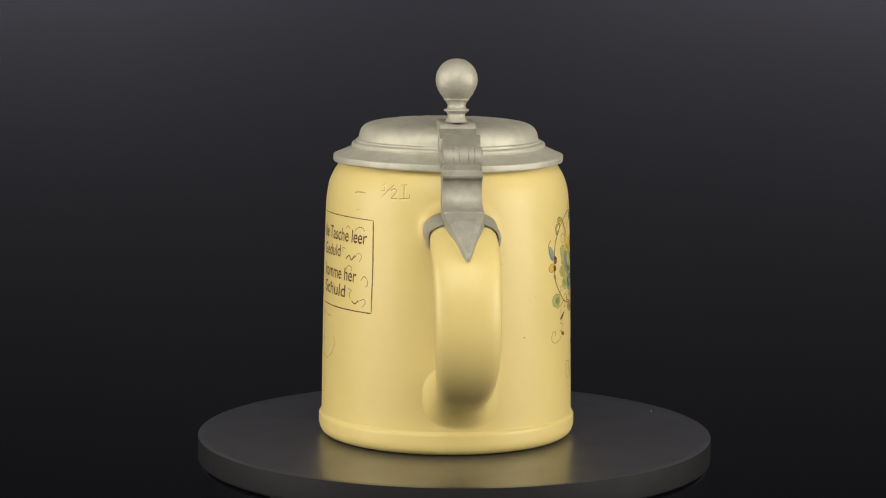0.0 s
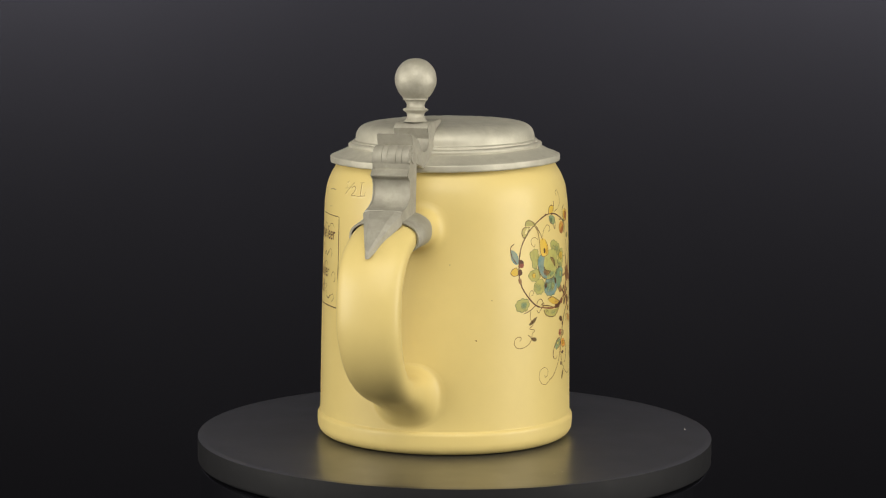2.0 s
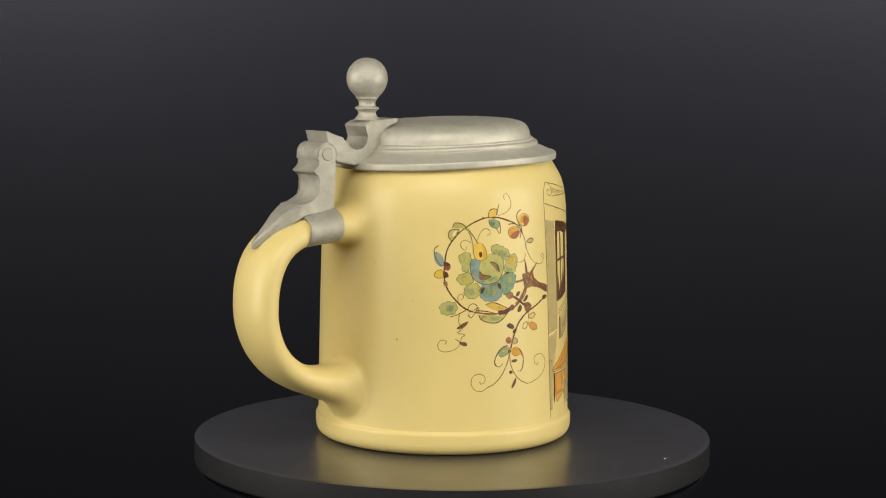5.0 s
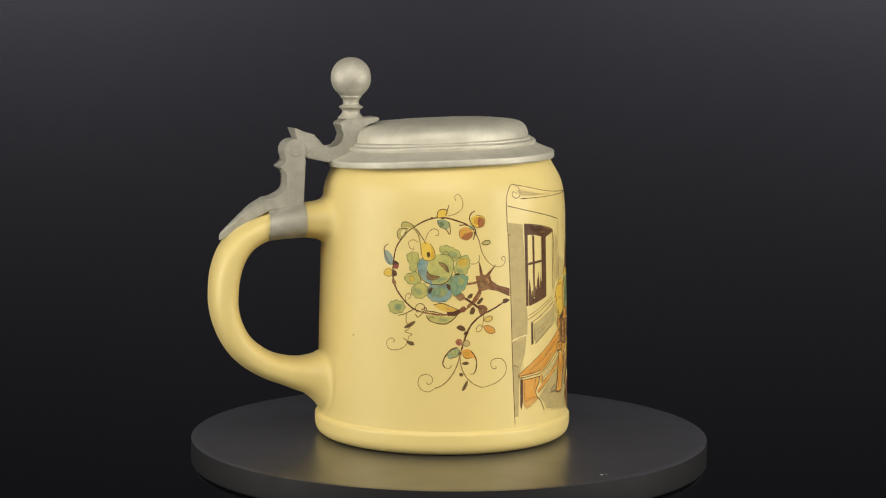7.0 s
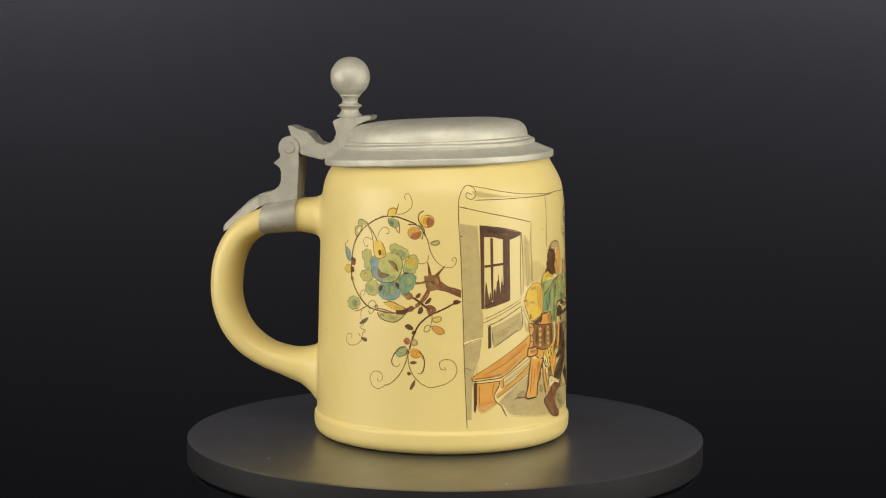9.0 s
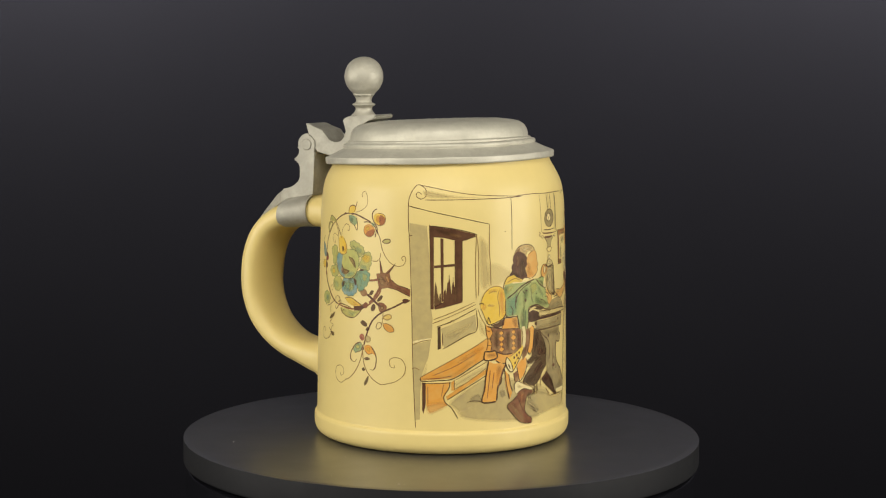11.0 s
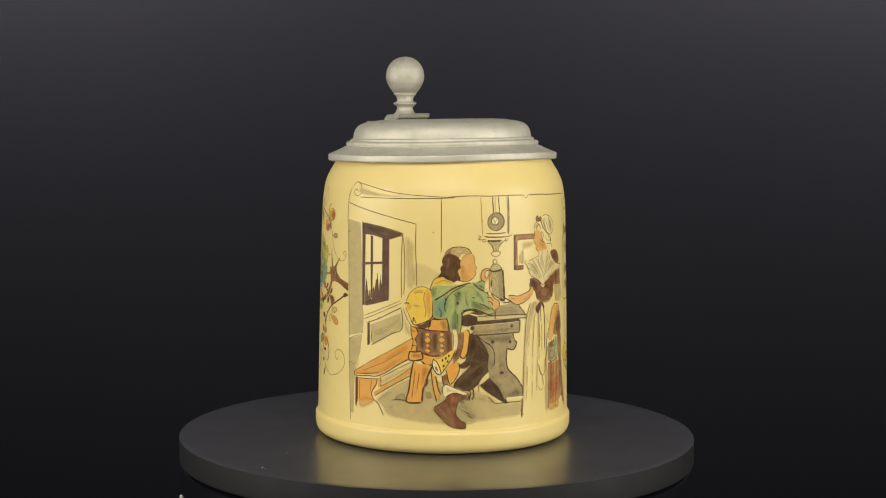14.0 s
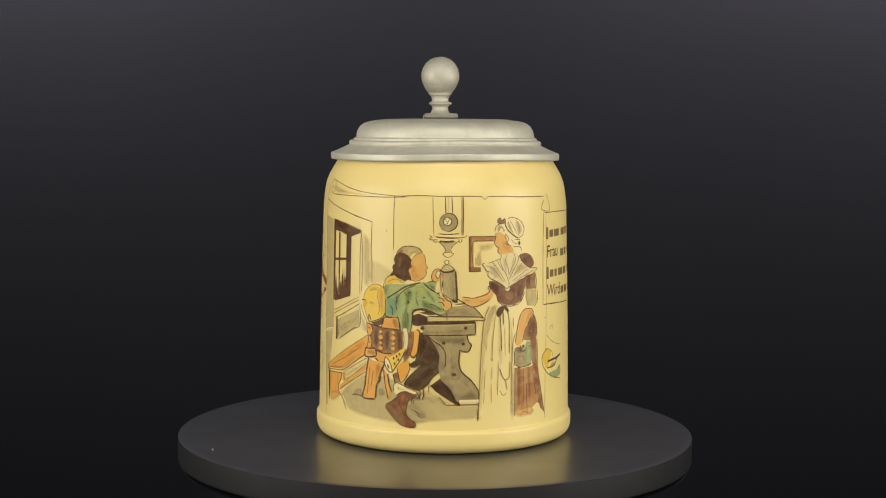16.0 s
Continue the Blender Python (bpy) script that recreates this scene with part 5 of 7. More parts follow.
paint('painted_jacket', 'painted green jacket with a yellow collar', [
    ('V', 'G', 0.86, '-31.4,62.3 -30.0,64.7 -25.8,64.1 -19.0,64.3 -15.0,65.1 -11.7,65.2 -8.6,63.0 -6.0,60.8 -3.5,58.0 -1.4,55.8 -2.2,53.9 -4.6,53.2 -9.4,54.4 -12.5,55.1 -16.5,55.2 -17.7,54.4 -18.0,47.4 -18.9,46.3 -23.2,47.0 -23.7,50.6 -24.4,52.1 -29.9,52.0 -30.4,53.7 -30.4,57.9'),
    ('X', 'T', 0.45, '-30.7,58.1 -27.0,59.8 -24.3,62.0 -23.2,59.0 -24.9,52.3 -29.9,52.2'),
    ('X', 'E', 0.60, '-20.5,62.4 -17.3,61.5 -18.8,56.9 -20.5,52.7 -21.5,56.9'),
    ('X', 'E', 0.60, '-13.5,58.9 -7.3,56.9 -2.5,55.0 -6.7,53.9 -13.0,55.3'),
    ('X', 'E', 0.55, '-22.7,52.7 -20.0,55.2 -18.5,47.4 -22.4,47.4'),
    ('X', 'T', 0.40, '-13.0,63.6 -9.4,61.4 -6.8,58.3 -10.7,59.3'),
    ('X', 'g', 0.60, '-16.5,63.6 -12.5,64.0 -11.4,61.4 -15.0,59.0 -17.0,60.7'),
    ('X', 'g', 0.50, '-29.5,63.6 -25.5,63.6 -27.0,61.5 -29.9,60.2'),
    ('X', 'E', 0.50, '-31.4,62.3 -30.0,64.0 -28.5,62.8 -30.4,59.0'),
    ('VS', 'Y', 0.80, '-31.0,64.2 -29.5,66.6 -26.5,67.4 -24.5,66.4 -21.3,65.3 -22.0,64.5 -25.8,64.7 -29.0,64.0'),
    ('X', 'W', 0.60, '-24.5,65.5 -18.3,64.9 -13.0,65.7 -12.5,64.8 -18.3,64.1 -23.3,64.5'),
    ('S', 'K', 0.28, '-31.4,62.1 -31.2,64.0 -29.5,66.6 -26.5,67.4'),
    ('S', 'H', 0.24, '-29.5,64.7 -25.8,66.0 -22.5,65.3'),
    ('S', 'K', 0.50, '-29.7,58.6 -26.0,60.5 -22.0,62.8 -18.3,64.1 -14.0,65.1'),
    ('S', 'K', 0.32, '-24.9,54.4 -25.2,57.3 -23.5,60.3 -20.5,62.4 -16.0,64.2'),
    ('S', 'K', 0.30, '-25.0,59.6 -24.7,56.9'),
    ('S', 'K', 0.30, '-21.3,61.3 -20.0,59.9'),
    ('D', 'K', 0.30, '-19.5,57.5 0.53,0.56'),
    ('D', 'K', 0.30, '-19.0,61.1 0.66,0.30'),
    ('D', 'K', 0.30, '-12.5,59.5 0.53,0.26'),
    ('S', 'K', 0.30, '-13.0,65.2 -11.2,63.9 -8.6,62.8 -5.2,60.0'),
    ('S', 'K', 0.30, '-30.4,58.5 -30.4,53.7 -29.6,51.8 -24.4,51.8'),
    ('S', 'K', 0.32, '-24.4,52.1 -23.4,49.5 -22.9,46.8'),
    ('S', 'K', 0.32, '-17.7,54.6 -17.7,50.5 -18.4,46.3'),
    ('S', 'E', 0.45, '-21.2,51.6 -21.2,48.0'),
    ('S', 'E', 0.45, '-19.7,53.7 -19.5,49.5'),
    ('S', 'K', 0.48, '-17.5,54.6 -13.0,55.3 -9.4,54.4 -5.2,53.0 -1.9,53.9'),
    ('S', 'K', 0.30, '-5.2,60.0 -3.3,57.8 -1.4,55.6 -1.9,53.9'),
    ('VS', 'G', 0.80, '-12.6,64.7 -8.6,65.7 -6.2,67.2 -6.9,65.3 -7.4,62.7 -5.9,61.3 -9.1,62.5'),
    ('X', 'E', 0.60, '-11.4,64.6 -8.1,64.2 -7.1,62.3 -9.4,62.7'),
    ('S', 'K', 0.50, '-12.4,64.7 -10.1,62.9 -7.4,61.7 -5.6,61.3'),
    ('S', 'K', 0.28, '-10.9,65.2 -8.4,65.9 -6.4,67.2'),
    ('VS', 'W', 0.70, '-7.6,62.5 -6.1,63.0 -5.6,61.7 -7.1,61.5'),
    ('VS', 'P', 0.85, '-5.6,59.8 -3.9,60.4 -2.4,59.0 -0.7,57.9 -0.4,56.5 -1.4,55.2 -3.3,54.5 -4.1,55.8'),
    ('S', 'K', 0.34, '-6.4,59.6 -4.4,59.2 -3.4,58.1'),
    ('S', 'K', 0.34, '-4.4,60.7 -2.4,58.8 -0.7,57.9 -0.4,56.2 -1.6,55.0'),
    ('S', 'K', 0.36, '-6.1,57.9 -4.4,57.7 -3.6,56.4'),
    ('S', 'K', 0.28, '-4.1,55.6 -3.1,54.6 -1.4,55.2'),
    ('VS', 'P', 0.85, '-9.2,66.9 -8.7,69.0 -6.7,70.3 -4.7,69.9 -4.2,68.0 -5.4,66.3 -7.4,65.3'),
    ('S', 'K', 0.30, '-4.5,69.7 -6.7,70.3 -8.4,69.4 -9.2,67.5 -8.7,65.9 -7.2,65.3'),
    ('VS', 'W', 0.80, '-7.4,68.0 -6.7,69.5 -5.4,69.1 -5.7,67.6 -6.7,66.7'),
    ('S', 'K', 0.28, '-7.4,68.0 -6.7,69.5 -5.4,69.1 -5.7,67.6 -6.7,66.7 -7.4,68.0'),
    ('S', 'K', 0.40, '-17.7,52.0 -17.0,54.1 -14.0,54.9 -10.4,54.2'),
    ('S', 'K', 0.34, '-27.9,55.8 -26.7,54.2 -26.9,52.3'),
    ('S', 'E', 0.40, '-11.5,62.1 -9.4,60.1 -7.8,57.5'),
    ('S', 'E', 0.40, '-15.5,62.1 -16.0,59.0 -15.0,56.4'),
    ('S', 'K', 0.30, '-9.9,57.2 -7.3,56.5 -5.2,55.1')])

paint('painted_horn', 'painted yellow drinking horn on a pale strap beside an orange quiver', [
    ('V', 'm', 0.90, '-20.4,46.3 -17.2,46.7 -17.2,41.7 -18.9,36.8 -21.3,34.7 -21.6,39.6 -20.4,42.1'),
    ('X', 'K', 0.50, '-21.1,40.0 -18.4,40.4 -19.4,36.6 -21.1,35.8'),
    ('V', 'O', 0.95, '-17.0,46.7 -15.5,47.6 -14.4,46.3 -14.4,43.7 -14.9,39.5 -16.9,37.0 -18.1,37.9 -17.2,41.7'),
    ('S', 'K', 0.34, '-15.5,47.6 -14.2,46.3 -14.4,42.9 -14.9,39.5 -16.9,36.8 -18.4,37.9'),
    ('S', 'K', 0.30, '-17.0,46.7 -17.2,41.7 -18.4,37.9'),
    ('VS', 'W', 0.85, '-21.9,47.2 -19.9,47.4 -19.2,44.2 -19.7,40.4 -20.9,38.3 -21.4,40.4 -21.2,43.8'),
    ('S', 'H', 0.26, '-21.9,47.2 -21.2,44.2 -21.6,40.4'),
    ('S', 'H', 0.28, '-19.9,47.4 -19.2,44.2 -19.7,40.4 -20.9,38.3'),
    ('VS', 'Y', 0.92, '-20.9,40.4 -21.9,37.5 -24.3,34.1 -26.2,31.1 -27.7,30.9 -29.7,32.5 -30.4,34.6 -30.0,36.4 -28.0,36.6 -25.5,37.9 -22.6,39.6'),
    ('X', 'O', 0.50, '-22.8,38.3 -21.4,38.7 -24.3,34.5 -26.2,32.4 -25.3,35.3'),
    ('S', 'H', 0.28, '-28.0,36.8 -25.3,38.1 -22.6,39.8'),
    ('S', 'K', 0.32, '-20.4,40.0 -21.9,37.0 -24.3,33.9 -26.5,31.1'),
    ('VS', 'W', 0.90, '-30.0,36.6 -28.5,35.5 -27.2,33.4 -26.7,31.1 -28.2,31.3 -29.7,32.7 -30.4,34.6'),
    ('S', 'K', 0.36, '-30.0,36.6 -28.5,35.5 -27.2,33.4 -26.7,31.1 -28.2,31.1 -29.7,32.7 -30.4,34.6 -30.0,36.6'),
    ('VS', 'N', 0.70, '-29.2,34.0 -28.2,33.2 -28.0,31.9 -28.9,32.8'),
    ('D', 'N', 0.30, '-26.0,36.2 0.44,0.56'),
    ('D', 'N', 0.30, '-24.6,37.0 0.44,0.56'),
    ('D', 'N', 0.30, '-23.3,37.9 0.40,0.49'),
    ('D', 'N', 0.30, '-25.5,34.1 0.44,0.56'),
    ('D', 'N', 0.30, '-23.8,35.8 0.44,0.49')])

paint('painted_trousers', 'painted dark brown trousers', [
    ('V', 'D', 0.78, '-14.4,45.7 -11.9,46.2 -9.4,43.7 -6.9,41.6 -4.9,39.5 -3.5,37.0 -3.2,34.0 -4.9,32.3 -7.8,30.1 -9.8,28.0 -12.2,25.8 -14.2,24.4 -17.2,24.8 -20.9,26.7 -19.8,28.9 -16.8,31.2 -14.3,33.4 -17.8,33.0 -18.9,34.3 -16.1,35.9 -15.4,38.7 -14.9,42.3'),
    ('X', 'K', 0.70, '-13.7,45.3 -10.7,43.2 -11.9,39.4 -14.3,37.6'),
    ('X', 'K', 0.60, '-17.9,35.0 -13.6,36.0 -9.3,34.6 -13.5,33.0 -17.3,33.3'),
    ('X', 'K', 0.55, '-6.9,40.3 -3.9,37.0 -3.9,34.0 -6.9,35.7'),
    ('X', 'K', 0.50, '-19.3,27.6 -15.8,29.5 -12.7,27.9 -15.2,25.3 -18.8,26.0'),
    ('X', 'N', 0.60, '-11.9,39.4 -7.9,38.2 -6.4,35.7 -10.3,35.6 -12.8,36.8'),
    ('X', 'N', 0.60, '-14.3,30.8 -9.8,33.1 -7.8,31.4 -11.8,28.8 -14.8,28.3'),
    ('S', 'K', 0.40, '-14.4,45.7 -11.9,46.2 -9.4,43.7 -6.2,41.2'),
    ('S', 'K', 0.36, '-3.2,37.0 -3.2,33.8 -5.4,31.9 -8.3,29.7 -10.3,27.3 -13.2,24.9'),
    ('S', 'K', 0.40, '-14.3,33.4 -17.3,30.9 -19.8,28.5 -20.9,26.5 -18.8,25.1'),
    ('S', 'K', 0.45, '-18.9,34.1 -15.8,33.1 -11.8,33.9 -8.9,35.6'),
    ('S', 'K', 0.30, '-10.6,42.0 -9.4,39.0 -11.1,36.4'),
    ('X', 'W', 0.75, '-18.9,32.6 -15.3,33.8 -13.8,34.7 -14.3,33.2 -16.6,31.6'),
    ('V', 'D', 0.90, '-9.3,26.7 -7.1,28.0 -3.9,30.2 -1.2,28.1 1.1,25.1 2.6,21.9 3.6,19.1 0.6,20.4 -3.6,22.5 -7.3,24.6'),
    ('X', 'K', 0.75, '-4.4,28.9 -0.4,25.9 2.1,22.5 2.6,20.0 -0.9,22.1 -3.4,24.7'),
    ('X', 'N', 0.60, '-7.8,26.7 -4.4,28.5 -3.4,26.4 -5.8,25.1'),
    ('S', 'K', 0.30, '-9.3,26.5 -6.0,24.0 -2.4,21.9 0.8,20.2 3.3,19.1 2.6,21.9 1.1,25.1 -1.2,28.1'),
    ('L', 'K', 0.45, '-14.5,24.9 -13.7,24.0 -14.2,20.8'),
    ('L', 'K', 0.50, '-12.5,25.4 -12.2,22.8 -12.9,21.1'),
    ('L', 'K', 0.38, '-17.7,23.9 -17.4,19.0'),
    ('L', 'K', 0.30, '-10.0,28.0 -10.0,23.7'),
    ('L', 'H', 0.40, '-16.0,24.4 -15.7,21.8'),
    ('S', 'K', 0.30, '-10.4,41.6 -7.9,39.5 -6.9,37.0'),
    ('S', 'K', 0.30, '-12.9,42.8 -10.9,40.3 -11.4,37.7'),
    ('S', 'K', 0.30, '-8.8,33.5 -11.8,31.3 -14.3,28.7'),
    ('S', 'K', 0.30, '-6.4,34.0 -8.8,31.8 -11.8,29.2')])

paint('painted_boot', 'painted brown fur-topped boot', [
    ('V', 'B', 0.88, '-24.2,23.4 -21.8,24.7 -18.8,24.5 -16.3,23.6 -15.1,22.3 -16.3,21.4 -18.0,22.1 -19.3,20.4 -20.0,17.9 -20.2,15.5 -18.0,13.4 -16.0,12.3 -16.1,10.6 -19.6,10.7 -22.9,11.7 -25.4,14.1 -27.3,15.5 -29.3,17.2 -29.1,18.7 -26.6,20.0 -24.2,21.5'),
    ('X', 'm', 0.70, '-29.1,18.3 -25.4,19.2 -22.9,15.6 -19.7,12.3 -21.7,11.7 -25.1,14.1'),
    ('X', 'M', 0.75, '-23.0,22.6 -19.8,23.0 -20.7,19.6 -21.7,16.6 -22.7,18.8'),
    ('X', 'K', 0.40, '-19.8,21.7 -16.8,23.0 -15.3,22.1 -18.3,21.3'),
    ('VS', 'W', 0.92, '-25.7,24.7 -25.9,26.2 -24.2,27.1 -21.8,26.2 -18.8,25.1 -15.3,23.8 -16.8,23.2 -20.3,24.1 -22.7,23.4 -24.4,22.4 -25.4,23.2'),
    ('X', 'a', 0.60, '-24.2,26.0 -21.8,25.1 -18.8,24.3 -21.8,24.3 -24.2,24.3'),
    ('S', 'K', 0.30, '-25.7,23.9 -25.9,26.0 -24.2,27.1 -21.8,26.2'),
    ('S', 'H', 0.28, '-21.8,26.2 -18.8,25.1 -15.3,23.8 -14.6,22.3'),
    ('S', 'K', 0.30, '-24.4,22.4 -22.7,23.4 -20.3,23.9 -16.8,23.0'),
    ('S', 'K', 0.34, '-24.2,21.7 -26.6,20.0 -29.1,18.7 -29.3,17.2 -27.1,15.1 -24.9,13.0 -22.4,11.3 -19.1,10.5'),
    ('S', 'K', 0.34, '-19.1,10.5 -16.1,10.6 -16.0,12.3 -18.0,13.4 -20.0,15.5 -19.8,18.3 -18.8,20.9 -16.3,21.7'),
    ('S', 'K', 0.30, '-15.3,23.6 -14.3,22.3 -15.8,21.2'),
    ('L', 'K', 0.40, '-17.1,21.7 -16.5,19.5'),
    ('L', 'K', 0.36, '-18.5,21.5 -18.0,20.2'),
    ('X', 'A', 0.55, '-19.3,19.6 -15.5,19.5 -12.3,17.3 -10.7,14.2 -15.3,15.2 -18.8,17.0'),
    ('X', 'A', 0.45, '-15.3,16.5 -11.2,15.5 -12.8,13.9'),
    ('S', 'A', 0.30, '-17.8,18.3 -13.8,16.1'),
    ('S', 'A', 0.30, '-16.8,16.6 -12.2,14.3'),
    ('S', 'K', 0.24, '-23.7,20.5 -22.2,17.5 -20.2,14.5'),
    ('S', 'K', 0.20, '-14.8,15.2 -12.8,14.3'),
    ('S', 'K', 0.20, '-16.3,17.0 -13.8,15.6')])

paint('painted_table', 'painted grey trestle table', [
    ('V', 'A', 0.60, '-4.6,52.6 -2.6,54.8 -0.1,56.2 7.3,57.0 11.2,54.2 13.8,52.0'),
    ('X', 'A', 0.60, '-1.4,54.3 5.3,55.2 9.9,53.0 -0.1,52.9'),
    ('V', 'a', 0.35, '-11.3,52.3 13.8,52.0 13.8,50.9 -10.7,50.6'),
    ('V', 'D', 0.92, '-17.8,52.6 -14.8,53.5 -10.8,52.3 -10.7,50.4 9.9,50.8 10.2,49.8 -10.7,49.4 -15.5,48.8 -17.5,49.2'),
    ('V', 'D', 0.80, '-14.5,53.9 -10.5,54.5 -6.5,53.3 -10.0,53.0'),
    ('V', 'A', 0.60, '-13.2,49.1 10.2,49.6 10.2,45.8 -12.7,45.3'),
    ('X', 'A', 0.50, '-11.9,47.4 -0.1,47.8 9.4,47.0 9.4,46.0 -11.9,45.8'),
    ('V', 'A', 0.72, '-10.7,45.2 6.4,45.4 7.2,43.1 8.2,41.6 6.4,39.5 3.4,39.9 3.0,35.7 3.5,32.9 5.0,31.0 7.5,29.3 10.0,26.6 11.6,24.0 11.6,20.4 2.1,20.6 -0.4,25.1 -4.9,28.9 -5.9,33.6 -5.4,37.8 -7.4,41.6 -8.9,43.3'),
    ('X', 'D', 0.35, '-9.4,44.8 5.9,45.0 4.4,42.0 -2.0,42.1 -6.0,42.9'),
    ('X', 'A', 0.70, '0.0,35.7 2.7,33.6 4.5,29.7 1.3,28.1 -0.9,29.8'),
    ('X', 'D', 0.30, '3.8,22.9 8.0,25.0 11.1,22.8 10.6,20.9 4.0,21.0'),
    ('S', 'K', 0.36, '-10.8,52.6 -2.6,52.5 7.4,52.4 13.5,52.0 14.0,50.9 7.4,50.9 -10.7,50.6'),
    ('S', 'K', 0.34, '1.3,57.1 7.3,57.2 9.9,55.5 11.9,53.8 14.0,51.8'),
    ('S', 'K', 0.36, '-2.4,54.1 -2.3,51.0'),
    ('S', 'K', 0.48, '-12.9,45.4 -1.3,45.5 10.2,45.6'),
    ('L', 'K', 0.50, '10.2,45.8 10.3,50.4'),
    ('D', 'K', 0.30, '-13.0,48.1 0.93,0.67'),
    ('D', 'K', 0.30, '5.9,48.2 0.75,0.60'),
    ('S', 'K', 0.50, '6.4,45.4 7.2,43.1 8.4,41.6 6.7,39.3 3.4,39.9'),
    ('S', 'K', 0.50, '3.4,39.9 3.0,35.7 3.7,32.5 5.5,30.6 8.0,28.8 10.5,26.0 11.8,23.8 11.8,19.5 11.4,13.1'),
    ('S', 'K', 0.40, '-10.7,45.2 -7.4,42.9 -5.0,41.6 -3.2,39.5 -2.7,35.7 -3.2,33.6'),
    ('D', 'K', 0.30, '-3.7,42.7 0.79,0.60'),
    ('D', 'K', 0.30, '4.9,42.3 0.75,0.56'),
    ('D', 'N', 0.30, '0.8,30.8 1.10,0.56'),
    ('V', 'W', 0.90, '3.1,21.2 11.8,21.2 11.8,20.1 3.1,20.2'),
    ('S', 'K', 0.30, '-2.6,19.3 3.8,19.4 11.6,19.3'),
    ('S', 'H', 0.30, '-2.6,19.3 -4.3,21.0 -5.5,22.3'),
    ('S', 'H', 0.24, '-0.1,47.2 7.4,47.3'),
    ('S', 'H', 0.22, '-10.9,46.4 -2.5,46.7'),
    ('S', 'H', 0.24, '-0.0,40.0 -0.2,35.7 0.5,32.5'),
    ('S', 'H', 0.24, '5.0,28.0 8.0,25.0 9.0,22.0'),
    ('S', 'H', 0.22, '1.4,55.2 6.3,55.3')])

paint('painted_jug', 'painted grey lidded jug', [
    ('V', 'A', 0.50, '-4.7,69.1 0.8,69.5 1.5,69.1 2.1,58.3 -0.9,59.4 -4.1,61.3'),
    ('X', 'A', 0.70, '-1.0,69.1 1.3,69.3 1.8,58.8 -0.7,59.2'),
    ('X', 'W', 0.50, '-3.7,68.4 -2.0,68.7 -1.9,62.1 -3.4,62.8'),
    ('VS', 'a', 0.80, '-5.0,69.7 -4.0,71.2 -2.5,71.8 -0.7,71.4 0.8,70.1 -0.7,69.3 -3.5,69.3'),
    ('X', 'W', 0.70, '-3.7,70.8 -1.7,71.2 -1.2,70.3 -3.2,69.9'),
    ('S', 'K', 0.24, '-5.0,69.7 -4.0,71.2 -2.5,71.8 -0.7,71.4 1.0,69.9'),
    ('S', 'K', 0.62, '-5.5,69.8 -3.5,69.1 -1.0,69.3 1.0,69.9'),
    ('VS', 'W', 0.90, '-2.5,73.6 -1.6,72.9 -2.2,71.9 -3.2,72.2 -3.4,73.1'),
    ('S', 'K', 0.26, '-2.5,73.6 -1.6,72.9 -2.2,71.9 -3.2,72.2 -3.4,73.1 -2.5,73.6'),
    ('S', 'K', 0.66, '1.3,69.5 1.5,67.0 1.8,63.2 2.1,58.3'),
    ('S', 'K', 0.95, '-0.2,58.7 1.1,58.2 2.3,58.1'),
    ('S', 'K', 0.26, '-0.2,58.8 -2.6,60.0 -4.6,61.3'),
    ('S', 'H', 0.30, '-4.9,68.6 -5.2,66.3 -4.9,61.5'),
    ('S', 'K', 0.40, '-4.2,65.9 -4.4,63.4')])

